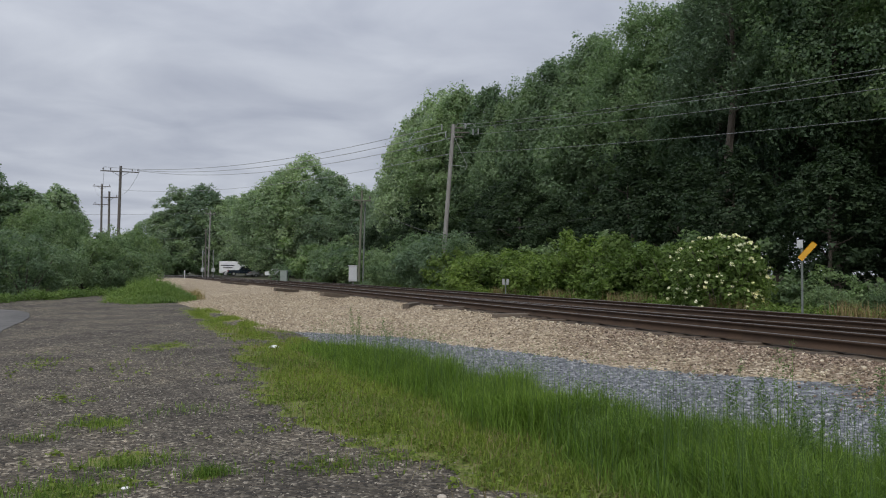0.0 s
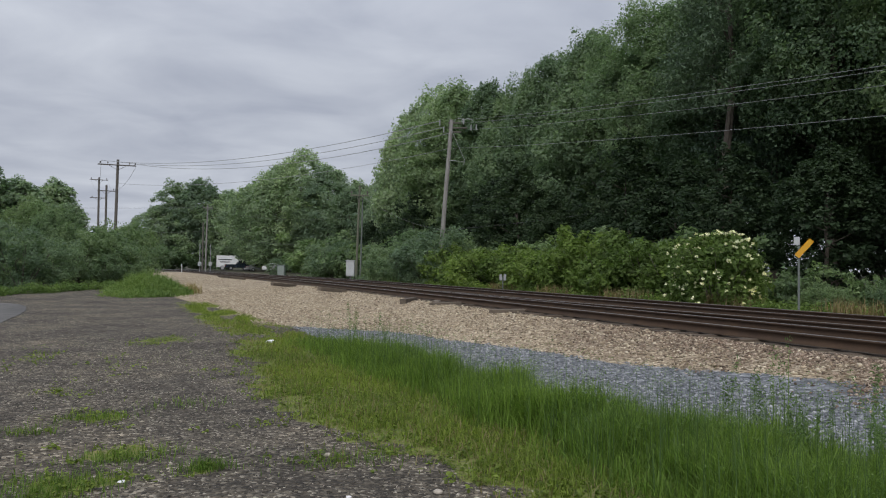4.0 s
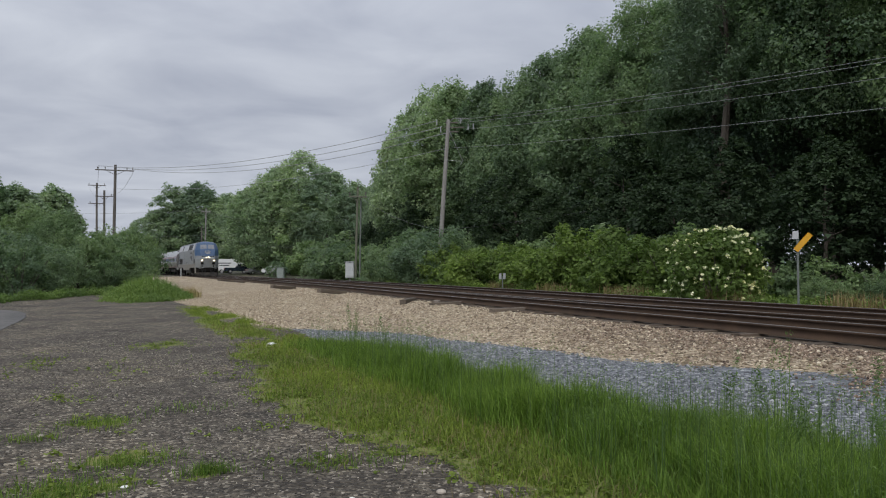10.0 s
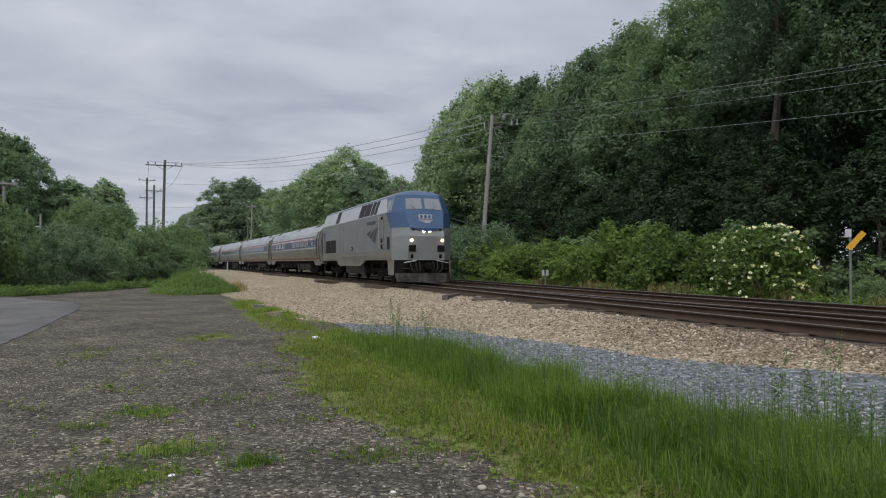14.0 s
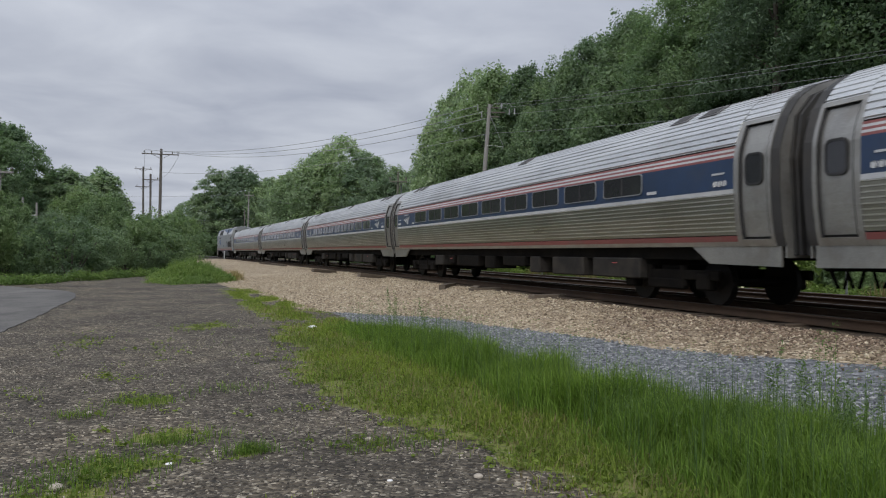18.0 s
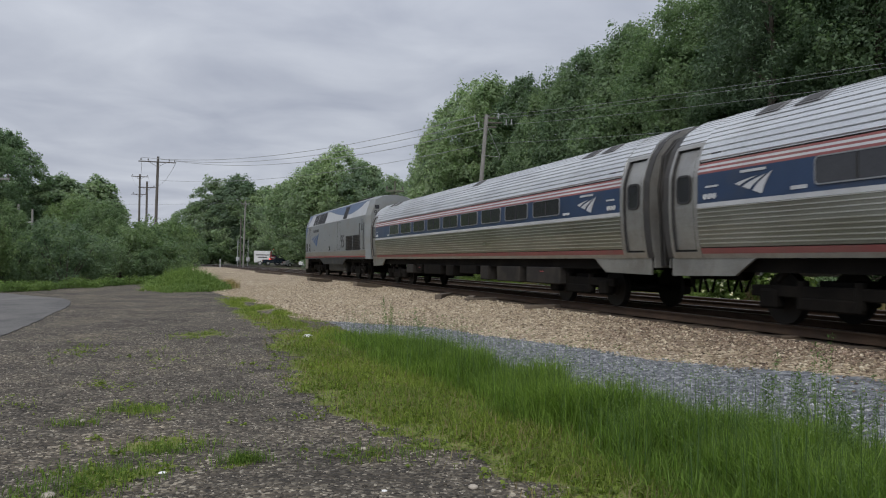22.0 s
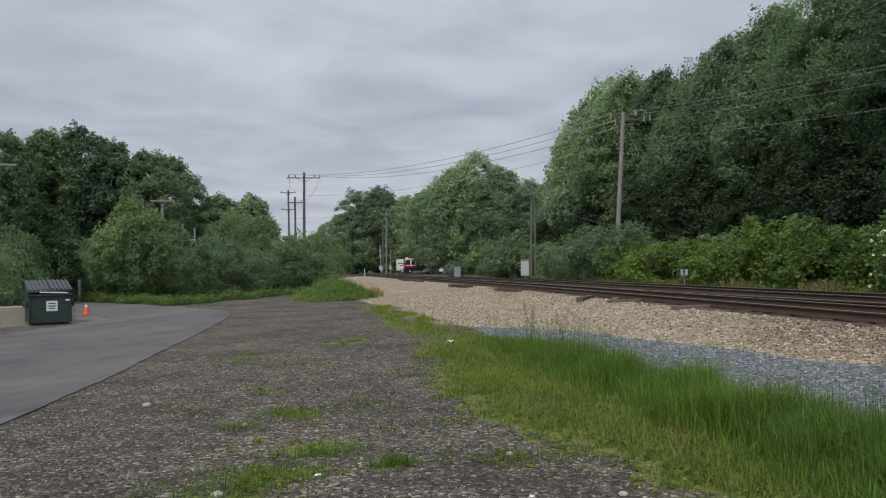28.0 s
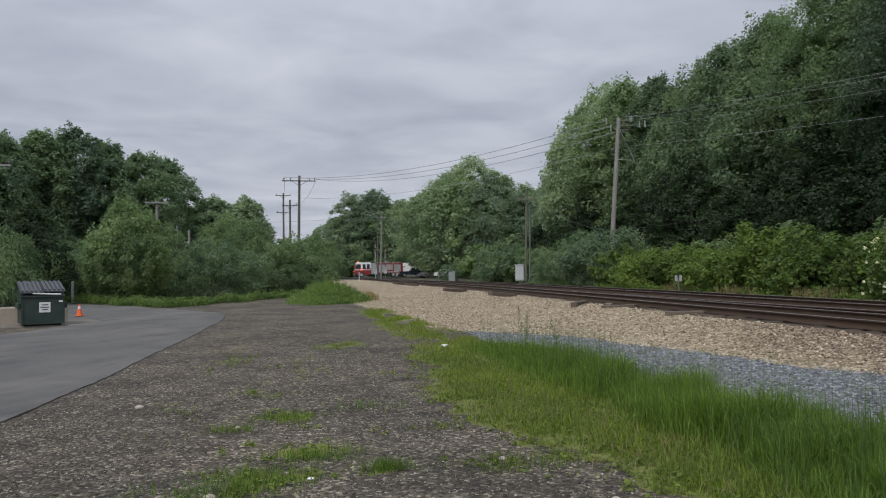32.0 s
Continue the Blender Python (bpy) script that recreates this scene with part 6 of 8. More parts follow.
def build_gate(x, y, label, arm_turn, arm_len):
    g = ground_at(x, y)
    top = thing("crossing_gate", Matrix.Translation((x, y, g)) @ Matrix.Rotation(arm_turn, 4, "Z"), label, "crossing gate", "crossing gates")
    bm = bmesh.new()
    rod(bm, (0, 0, -0.1), (0, 0, 4.9), 0.09, 0.07, 8)
    part("mast", bm, M["metal"], top)
    for k in (-1, 1):
        bm = bmesh.new()
        box(bm, 0, -0.1, 0, 1.1, 0.03, 0.15)
        part("crossbuck", bm, M["cabinet2"], top, at=Matrix.Translation((0, 0, 4.2)) @ Matrix.Rotation(k * radians(45), 4, "Y"))
    bm = bmesh.new()
    box(bm, 0, 0, 1.25, 0.65, 0.6, 0.75, 0.04)
    part("gate_motor", bm, M["cabinet"], top)
    for x1 in (-0.45, 0.45):
        bm = bmesh.new()
        rod(bm, (x1, -0.12, 2.8), (x1, -0.05, 2.8), 0.24, 0.24, 14)
        part("signal_lamp", bm, M["rubber"], top)
    bm = bmesh.new()
    for k in range(8):
        a, b = 0.35 + arm_len * k / 8, 0.35 + arm_len * (k + 1) / 8
        w = 0.10 - 0.05 * k / 8
        box(bm, (a + b) / 2, 0, 0, b - a, 0.05, w, mi=k % 2)
    arm = part("gate_arm", bm, [M["sticker"], M["red"]], top, "red and white striped gate arm", at=Matrix.Translation((0, 0, 1.25)))
    bm = bmesh.new()
    box(bm, -0.75, 0, 0, 1.1, 0.12, 0.35, 0.03)
    part("counterweight", bm, M["cabinet"], arm)
    return top, arm


def vehicle(name, label, category, m, outline, width, paint, glass, wheels, lights=(), group=""):
    """A road vehicle: outline (x, z) of the body, glass outlines, wheels (x, radius). Front at +x."""
    top = thing(name, m, label, category, group)
    bm = bmesh.new()
    prism(bm, outline, "y", -width / 2, width / 2)
    es = [e for e in bm.edges if abs(e.verts[0].co.y - e.verts[1].co.y) < 1e-4]
    bmesh.ops.bevel(bm, geom=es, offset=0.06, segments=2, affect="EDGES")
    part("body", bm, paint, top)
    for pts in glass:
        for s in (-1, 1):
            bm = bmesh.new()
            prism(bm, pts, "y", s * (width / 2 - 0.01), s * (width / 2 + 0.016))
            part("side_window", bm, M["darkglass"], top)
    out = []
    for x, rad in wheels:
        for s in (-1, 1):
            w = new("wheel")
            w.parent = top
            w.matrix_basis = Matrix.Translation((x, s * (width / 2 - 0.12), rad))
            bm = bmesh.new()
            rod(bm, (0, -0.12, 0), (0, 0.12, 0), rad, rad, 20)
            part("tyre", bm, M["rubber"], w)
            bm = bmesh.new()
            rod(bm, (0, -0.13, 0), (0, 0.13, 0), rad * 0.55, rad * 0.55, 14)
            for k in range(5):
                a = k * math.tau / 5
                box(bm, rad * 0.33 * math.cos(a), 0, rad * 0.33 * math.sin(a), 0.07, 0.275, 0.07)
            part("rim", bm, M["metal"], w)
            out.append(w)
    for x, y, z, sx, sy, sz, mat, nm in lights:
        bm = bmesh.new()
        box(bm, x, y, z, sx, sy, sz, 0.01)
        part(nm, bm, M[mat], top)
    return top, out


STREET = (STREET_B - STREET_A).normalized()
STREET_TURN = math.atan2(STREET.y, STREET.x)


def street_at(d, side=0.0, back=True):
    p = STREET_A + STREET * d + Vector((-STREET.y, STREET.x)) * side
    return pose(p.x, p.y, STREET_Z, 0, 0, math.degrees(STREET_TURN) + (180 if back else 0))


def build_traffic():
    pick_o = [(-2.75, 0.45), (-2.75, 1.08), (-0.75, 1.10), (-0.62, 1.12), (-0.25, 1.78), (0.95, 1.80), (1.55, 1.18), (2.55, 1.08), (2.72, 0.9), (2.75, 0.45)]
    glass = ([(-0.18, 1.16), (0.02, 1.68), (0.36, 1.70), (0.36, 1.16)], [(0.42, 1.16), (0.42, 1.70), (0.9, 1.70), (1.32, 1.18)])
    m = street_at(70.4, -2.0, False)
    vehicle("pickup_truck", "dark blue pickup truck waiting near the crossing", "pickup truck", m, pick_o, 1.95, M["pickuppaint"], glass, ((-1.75, 0.39), (1.75, 0.39)),
            ((2.74, 0.72, 0.85, 0.06, 0.3, 0.2, "cabinet", "headlight"), (2.74, -0.72, 0.85, 0.06, 0.3, 0.2, "cabinet", "headlight"), (-2.75, 0.85, 0.9, 0.05, 0.16, 0.3, "red", "tail_light"), (-2.75, -0.85, 0.9, 0.05, 0.16, 0.3, "red", "tail_light"), (2.76, 0, 0.5, 0.08, 1.8, 0.16, "metal", "bumper")))
    # white box truck behind it
    x, y = -43.0, 162.0
    m = Matrix.Translation((x, y, ground_at(x, y))) @ Matrix.Rotation(math.atan2(0.98, 3.76), 4, "Z") @ Matrix.Scale(1.2, 4)
    t, _ = vehicle("box_truck", "white box truck waiting at the crossing", "truck", m, [(-2.6, 0.55), (-2.6, 2.55), (1.0, 2.55), (1.0, 0.55)], 2.2, M["truckwhite"], (), ((-1.6, 0.42), (2.1, 0.42)))
    bm = bmesh.new()
    prism(bm, [(1.05, 0.5), (1.05, 1.95), (1.9, 1.95), (2.35, 1.25), (3.0, 1.1), (3.05, 0.5)], "y", -0.95, 0.95)
    part("cab", bm, M["truckwhite"], t)
    bm = bmesh.new()
    for z, ln in ((1.85, 2.2), (1.45, 1.6)):
        box(bm, -1.2, -1.105, z, ln, 0.01, 0.16)
    part("lettering_bar", bm, M["ink"], t)
    # cars in the lot
    car_o = [(-2.2, 0.4), (-2.25, 0.95), (-1.6, 1.02), (-0.95, 1.45), (0.4, 1.47), (1.1, 0.98), (2.1, 0.85), (2.2, 0.4)]
    cg = ([(-1.3, 1.03), (-0.88, 1.38), (-0.3, 1.40), (-0.3, 1.03)], [(-0.22, 1.03), (-0.22, 1.40), (0.36, 1.40), (0.85, 1.0)])
    for x, y, a, paint, lab in ((-32.3, 140.0, 0.5, "grey_paint", "pale grey sedan parked beyond the tracks"), (-25.5, 128.0, 0.3, "grey_paint", "grey sedan parked beyond the tracks"), (-27.6, 131.5, 0.2, "truckwhite", "white sedan parked at the back of the lot")):
        m = Matrix.Translation((x, y, ground_at(x, y))) @ Matrix.Rotation(a, 4, "Z")
        vehicle("car", lab, "car", m, car_o, 1.78, M[paint], cg, ((-1.35, 0.32), (1.35, 0.32)), ((2.2, 0.65, 0.72, 0.05, 0.3, 0.14, "cabinet", "headlight"), (2.2, -0.65, 0.72, 0.05, 0.3, 0.14, "cabinet", "headlight"), (-2.24, 0.7, 0.82, 0.05, 0.3, 0.14, "red", "tail_light"), (-2.24, -0.7, 0.82, 0.05, 0.3, 0.14, "red", "tail_light")), "parked cars")
    # fire engine: front at +x
    cab = [(1.5, 0.55), (1.5, 2.95), (4.5, 2.95), (4.75, 2.2), (4.8, 0.55)]
    cg = ([(1.75, 1.75), (1.75, 2.6), (2.35, 2.6), (2.35, 1.75)], [(2.55, 1.75), (2.55, 2.6), (3.15, 2.6), (3.15, 1.75)], [(3.5, 1.75), (3.5, 2.6), (4.35, 2.6), (4.55, 1.75)])
    eng, wheels = vehicle("fire_engine", "red and white fire engine with lit red beacons", "fire engine", street_at(90, 1.9), cab, 2.4, M["fire_red"], cg, ((-2.9, 0.52), (3.4, 0.52)),
                          ((4.78, 0, 1.5, 0.06, 1.2, 0.5, "metal", "grille"), (4.86, 0, 0.7, 0.14, 2.4, 0.3, "metal", "bumper"), (4.82, 0.8, 1.2, 0.08, 0.2, 0.14, "redlamp", "front_beacon"), (4.82, -0.8, 1.2, 0.08, 0.2, 0.14, "redlamp", "front_beacon"),
                           (4.0, 0, 3.03, 0.3, 0.9, 0.14, "redlamp", "light_bar"), (3.3, 1.22, 1.55, 0.3, 0.05, 0.14, "redlamp", "side_beacon"), (3.3, -1.22, 1.55, 0.3, 0.05, 0.14, "redlamp", "side_beacon")))
    bm = bmesh.new()
    box(bm, 3.02, 0, 2.36, 3.0, 2.416, 1.24, 0.03)
    part("cab_upper", bm, M["truckwhite"], eng)
    bm = bmesh.new()
    box(bm, 0.9, 0, 1.7, 1.1, 2.4, 2.2, 0.04)
    part("pump_panel", bm, M["metal"], eng)
    bm = bmesh.new()
    box(bm, -2.25, 0, 1.75, 5.1, 2.44, 2.0, 0.05)
    part("rear_body", bm, M["fire_red"], eng)
    for s in (-1, 1):
        for k in range(3):
            bm = bmesh.new()
            box(bm, -0.6 - 1.55 * k, s * 1.225, 1.95 if k == 1 else 1.75, 1.35, 0.03, 1.1 if k == 1 else 1.5, 0.01)
            part("shutter_door", bm, M["metal"], eng)
        bm = bmesh.new()
        box(bm, 3.1, s * 1.212, 1.52, 3.2, 0.02, 0.16)
        box(bm, -2.2, s * 1.235, 1.02, 5.0, 0.02, 0.14)
        part("white_band", bm, M["white"], eng)
    bm = bmesh.new()
    for y in (-0.7, 0.7):
        box(bm, -2.0, y, 2.95, 4.6, 0.06, 0.1)
    for k in range(9):
        box(bm, -4.0 + 0.5 * k, 0, 2.95, 0.05, 1.4, 0.06)
    part("ladder", bm, M["metal"], eng)
    return eng, wheels


build_lines()
build_signs()
build_bin()
build_litter()
GATE_A, ARM_A = build_gate(-42.55, 138.6, "level crossing gate with crossbuck and striped arm", STREET_TURN + math.pi / 2, 5.6)
GATE_B, ARM_B = build_gate(-42.1, 143.5, "level crossing gate with crossbuck behind the first", STREET_TURN - math.pi / 2, 4.6)
ENGINE, ENGINE_WHEELS = build_traffic()


def engine_front(t):
    """How far along the street the fire engine's front has come."""
    keys = ((0.0, 170.0), (15.0, 112.0), (20.6, 73.0), (21.8, 69.4), (23.8, 69.2), (25.5, 68.8), (28.0, 67.7), (28.6, 67.2), (29.0, 66.7), (29.5, 66.2), (30.0, 65.5), (30.5, 64.4), (31.0, 62.6), (31.5, 60.9), (32.0, 59.0))
    for (ta, a), (tb, b) in zip(keys, keys[1:]):
        if ta <= t <= tb:
            return a + (b - a) * (t - ta) / (tb - ta)
    return keys[-1][1]


def street_motions():
    times = [0.0, 4.0, 8.0, 12.0, 15.0, 18.0, 20.6, 21.8, 23.8, 25.5, 28.0, 28.6, 29.0, 29.5, 30.0, 30.5, 31.0, 31.5, 32.0]
    walk(ENGINE, [(t, street_at(engine_front(t) + 4.8, 1.9)) for t in times])
    fine = sorted(set([round(0.1 * k, 2) for k in range(0, 321)]))
    fine = [t for t in fine if t <= 24.0 or t >= 28.0 or t in (25.0, 26.0, 27.0)]
    for w in ENGINE_WHEELS:
        c = w.matrix_basis.translation.copy()
        walk(w, [(t, pose(c.x, c.y, c.z, 0, math.degrees((170.0 - engine_front(t)) / 0.52), 0)) for t in fine])
    up = ((0.0, 0.0), (25.3, 0.0), (26.5, 12.0), (28.0, 40.0), (29.0, 58.0), (30.0, 70.0), (31.0, 78.0), (32.0, 80.0))
    for arm in (ARM_A, ARM_B):
        walk(arm, [(t, pose(0, 0, 1.25, 0, -a, 0)) for t, a in up])

# ---------------------------------------------------------------- the train
# A carriage's own space: x along the train, y across, z up from the railhead.
SIDE = [(1.43, 1.15), (1.49, 1.33), (1.55, 1.75), (1.575, 2.15), (1.57, 2.74), (1.52, 2.95), (1.40, 3.30), (1.16, 3.64), (0.78, 3.88), (0.36, 4.00), (0.0, 4.03)]
ARC = [0.0]
for (ya, za), (yb, zb) in zip(SIDE, SIDE[1:]):
    ARC.append(ARC[-1] + math.hypot(yb - ya, zb - za))


def side_at(a):
    """Point and outward normal of the carriage side at the arc length a from the sill."""
    a = min(max(a, 0.0), ARC[-1] - 1e-6)
    for k in range(len(ARC) - 1):
        if ARC[k] <= a <= ARC[k + 1]:
            f = (a - ARC[k]) / (ARC[k + 1] - ARC[k])
            (ya, za), (yb, zb) = SIDE[k], SIDE[k + 1]
            ln = ARC[k + 1] - ARC[k]
            return ya + (yb - ya) * f, za + (zb - za) * f, (zb - za) / ln, -(yb - ya) / ln
    return SIDE[-1] + (0, 1)


def arc_of(z):
    for k in range(len(SIDE) - 1):
        if SIDE[k][1] <= z <= SIDE[k + 1][1]:
            return ARC[k] + (z - SIDE[k][1]) / (SIDE[k + 1][1] - SIDE[k][1]) * (ARC[k + 1] - ARC[k])
    return ARC[-1] if z > 3 else 0.0


def skin(bm, x0, x1, a0, a1, out, side, step=0.12, thick=0.02, mi=0):
    """A plate that follows the carriage side from arc a0 to a1; side is 1 or -1."""
    n = max(1, int(math.ceil((a1 - a0) / step)))
    front, back = [], []
    for k in range(n + 1):
        y, z, ny, nz = side_at(a0 + (a1 - a0) * k / n)
        front.append((side * (y + ny * out), z + nz * out))
        back.append((side * (y + ny * (out - thick)), z + nz * (out - thick)))
    prism(bm, front + back[::-1], "x", x0, x1, mi)


def fluted(bm, x0, x1, a0, a1, side, pitch, depth, bead):
    """Corrugated sheet: raised beads along the carriage."""
    pts = []
    n = int(round((a1 - a0) / pitch))
    p = (a1 - a0) / n
    for k in range(n):
        c = a0 + k * p
        for da, d in ((0, 0.0), (p * (1 - bead), 0.0), (p * (1 - bead) + 0.006, depth), (p - 0.006, depth)):
            y, z, ny, nz = side_at(c + da)
            pts.append((side * (y + ny * d), z + nz * d))
    y, z, ny, nz = side_at(a1)
    pts.append((side * y, z))
    y, z, ny, nz = side_at(a1)
    inner = [(side * (side_at(a1 - (a1 - a0) * k / 6)[0] - 0.05), side_at(a1 - (a1 - a0) * k / 6)[1] - 0.01) for k in range(7)]
    prism(bm, pts + inner, "x", x0, x1)


def rounded(x0, x1, z0, z1, r):
    """Corner-rounded rectangle as a list of (x, z)."""
    out = []
    for cx, cz, a0 in ((x1 - r, z1 - r, 0.0), (x0 + r, z1 - r, 0.5), (x0 + r, z0 + r, 1.0), (x1 - r, z0 + r, 1.5)):
        for k in range(5):
            a = (a0 + k / 8) * math.pi
            out.append((cx + r * math.cos(a), cz + r * math.sin(a)))
    return out


def ring(bm, x0, x1, z0, z1, r, w, y_in, y_out, side):
    """A flat window surround with rounded corners."""
    o, i = rounded(x0, x1, z0, z1, r), rounded(x0 + w, x1 - w, z0 + w, z1 - w, max(r - w, 0.02))
    loops = [[bm.verts.new((x, side * y, z)) for x, z in pts] for pts, y in ((o, y_in), (o, y_out), (i, y_out), (i, y_in))]
    n = len(o)
    for a, b in zip(loops, loops[1:]):
        for k in range(n):
            bm.faces.new((a[k], a[(k + 1) % n], b[(k + 1) % n], b[k]))
    bmesh.ops.recalc_face_normals(bm, faces=bm.faces[:])


def swooshes(bm, x_l, x_r, z_t, z_b, y, thick):
    """A plain mark of three tapering curved bars that meet at the upper end x_r."""
    w, h = x_r - x_l, z_t - z_b
    bars = (((0.0, 0.60), (0.14, 0.48), 0.60, 0.86), ((0.22, 0.415), (0.42, 0.245), 0.86, 0.90), ((0.50, 0.18), (0.74, -0.02), 1.0, 1.0))
    for (ax, az), (bx, bz), tx, tz in bars:
        up, lo = [], []
        for k in range(7):
            f = k / 6
            g = f ** 0.75
            cx, cz = ax + (tx - ax) * f, az + (tz - az) * g
            dx, dz = bx + (tx - bx) * f, bz + (tz - bz) * g
            up.append((x_l + cx * w, z_b + cz * h))
            lo.append((x_l + dx * w, z_b + dz * h))
        prism(bm, up + lo[-2::-1], "y", y, y + thick)


def wheelset(parent, x, radius, gauge=0.7525):
    w = part("wheelset", bmesh.new(), M["wheel"], parent)
    bm = bmesh.new()
    for g in (-gauge, gauge):
        s = 1 if g > 0 else -1
        rod(bm, (x, g - s * 0.06, radius), (x, g - s * 0.035, radius), radius + 0.025, radius + 0.025, 24)
        rod(bm, (x, g - s * 0.035, radius), (x, g + s * 0.07, radius), radius, radius, 24)
        rod(bm, (x, g + s * 0.07, radius), (x, g + s * 0.09, radius), radius * 0.45, radius * 0.38, 16)
    rod(bm, (x, -0.75, radius), (x, 0.75, radius), 0.09, 0.09, 10)
    bm.to_mesh(w.data)
    bm.free()
    return w


def truck(parent, x, base, radius, name="truck"):
    """A bogie: frame, springs, axle boxes and two wheelsets."""
    bm = bmesh.new()
    for y in (-1.08, 1.08):
        box(bm, x, y, radius + 0.13, base + 0.9, 0.14, 0.20, 0.02)
        box(bm, x, y, radius - 0.06, base * 0.5, 0.18, 0.22, 0.03)
        for dx in (-base / 2, base / 2):
            box(bm, x + dx, y, radius, 0.42, 0.24, 0.34, 0.04)
            rod(bm, (x + dx * 0.45, y, radius - 0.1), (x + dx * 0.45, y, radius + 0.32), 0.10, 0.10, 10)
        rod(bm, (x - base * 0.42, y * 1.05, radius + 0.3), (x - base * 0.2, y * 1.12, radius + 0.75), 0.05, 0.05, 8)
    box(bm, x, 0, radius + 0.2, 0.7, 2.0, 0.25, 0.02)
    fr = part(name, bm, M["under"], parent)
    for dx in (-base / 2, base / 2):
        wheelset(fr, x + dx, radius)
    return fr


def build_coach(label, blank):
    """A stainless-steel carriage. blank: stretches along it without windows."""
    top = thing("passenger_carriage", Matrix(), label, "train carriage", "train carriages")
    half, vest = 12.74, 11.62
    bm = bmesh.new()
    core = [(y - 0.07, z) for y, z in SIDE]
    prism(bm, [(y, max(z, 1.0)) for y, z in core] + [(-y, z) for y, z in core[-2::-1]], "x", -half + 0.05, half - 0.05)
    part("body", bm, M["diaphragm"], top)
    a_red0, a_red1, a_fl1 = arc_of(1.235), arc_of(1.335), arc_of(2.09)
    a_wh, a_band, a_str = arc_of(2.15), arc_of(2.72), arc_of(2.93)
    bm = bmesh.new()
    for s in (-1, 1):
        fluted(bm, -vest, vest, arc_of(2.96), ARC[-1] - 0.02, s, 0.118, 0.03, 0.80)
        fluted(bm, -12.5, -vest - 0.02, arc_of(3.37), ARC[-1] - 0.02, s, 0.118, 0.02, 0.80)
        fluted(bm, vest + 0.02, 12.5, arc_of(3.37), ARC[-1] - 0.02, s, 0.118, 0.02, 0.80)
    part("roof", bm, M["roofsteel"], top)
    for s in (-1, 1):
        bm = bmesh.new()
        fluted(bm, -vest, vest, a_red1 + 0.02, a_fl1, s, 0.082, 0.018, 0.34)
        panel = part("side_panel", bm, M["steel"], top, "corrugated stainless steel side panel")
        # strips on the bead tops paint the bright line where they catch the sky
        bm = bmesh.new()
        n = int(round((a_fl1 - a_red1 - 0.02) / 0.082))
        pitch = (a_fl1 - a_red1 - 0.02) / n
        for k in range(n):
            a = a_red1 + 0.02 + pitch * (k + 0.66)
            skin(bm, -vest, vest, a + 0.005, a + pitch * 0.34 - 0.007, 0.0205, s, thick=0.004)
        part("bead_strips", bm, M["beadsteel"], panel, "ridge tops of the corrugated panel with a painted sky glint")
        bm = bmesh.new()
        skin(bm, -vest, vest, 0.0, a_red0, 0.004, s)
        # skirt drops at both ends
        for e in (-1, 1):
            y0 = s * 1.42
            pts = [(e * 10.2, 1.16), (e * 10.75, 0.83), (e * (half - 0.12), 0.80), (e * (half - 0.12), 1.16)]
            prism(bm, pts, "y", y0 - 0.05 * s, y0)
        part("sill", bm, M["doorsteel"], top, "smooth steel sill with dirty lower edge")
        bm = bmesh.new()
        skin(bm, -vest, vest, a_red0, a_red1, 0.008, s)
        part("red_stripe", bm, M["fadedred"], top)
        bm = bmesh.new()
        skin(bm, -vest, vest, a_fl1, a_wh + 0.02, 0.012, s)
        part("white_stripe", bm, M["white"], top)
        bm = bmesh.new()
        skin(bm, -vest, vest, a_wh + 0.02, a_band, 0.006, s)
        part("window_band", bm, M["navy"], top, "dark blue band along the windows")
        ds = (a_str - a_band) / 5
        for k, col in ((0, "red"), (1, "white"), (2, "red"), (3, "white"), (4, "red")):
            bm = bmesh.new()
            skin(bm, -vest, vest, a_band + ds * k, a_band + ds * (k + 1), 0.007, s)
            part(col + "_stripe", bm, M["fadedred" if col == "red" else "white"], top)
        # vestibule: posts round a door that sits back
        for e in (-1, 1):
            bm = bmesh.new()
            for x0, x1 in ((vest, 11.74), (12.46, 12.54)):
                skin(bm, min(e * x0, e * x1), max(e * x0, e * x1), 0.0, arc_of(3.36), 0.012, s)
            skin(bm, min(e * 11.74, e * 12.46), max(e * 11.74, e * 12.46), 0.0, arc_of(1.27), 0.008, s)
            skin(bm, min(e * 11.74, e * 12.46), max(e * 11.74, e * 12.46), arc_of(3.28), arc_of(3.36), 0.012, s)
            part("vestibule_wall", bm, M["doorsteel"], top)
            bm = bmesh.new()
            skin(bm, min(e * 12.545, e * half), max(e * 12.545, e * half), 0.0, ARC[-1] - 0.01, -0.004, s)
            part("end_bellows", bm, M["diaphragm"], top, "dark grey bellows round the carriage end")
        for e in (-1, 1):
            bm = bmesh.new()
            skin(bm, min(e * 11.77, e * 12.43), max(e * 11.77, e * 12.43), arc_of(1.30), arc_of(3.26), -0.045, s)
            d = part("door", bm, M["doorsteel"], top, "narrow steel entrance door with rounded window")
            bm = bmesh.new()
            prism(bm, rounded(min(e * 11.92, e * 12.28), max(e * 11.92, e * 12.28), 2.24, 2.72, 0.09), "y", *sorted((s * 1.50, s * 1.548)))
            part("door_window", bm, M["darkglass"], d)
            bm = bmesh.new()
            ring(bm, min(e * 11.88, e * 12.32), max(e * 11.88, e * 12.32), 2.20, 2.76, 0.12, 0.04, 1.50, 1.556, s)
            part("window_gasket", bm, M["rubber"], d)
            bm = bmesh.new()
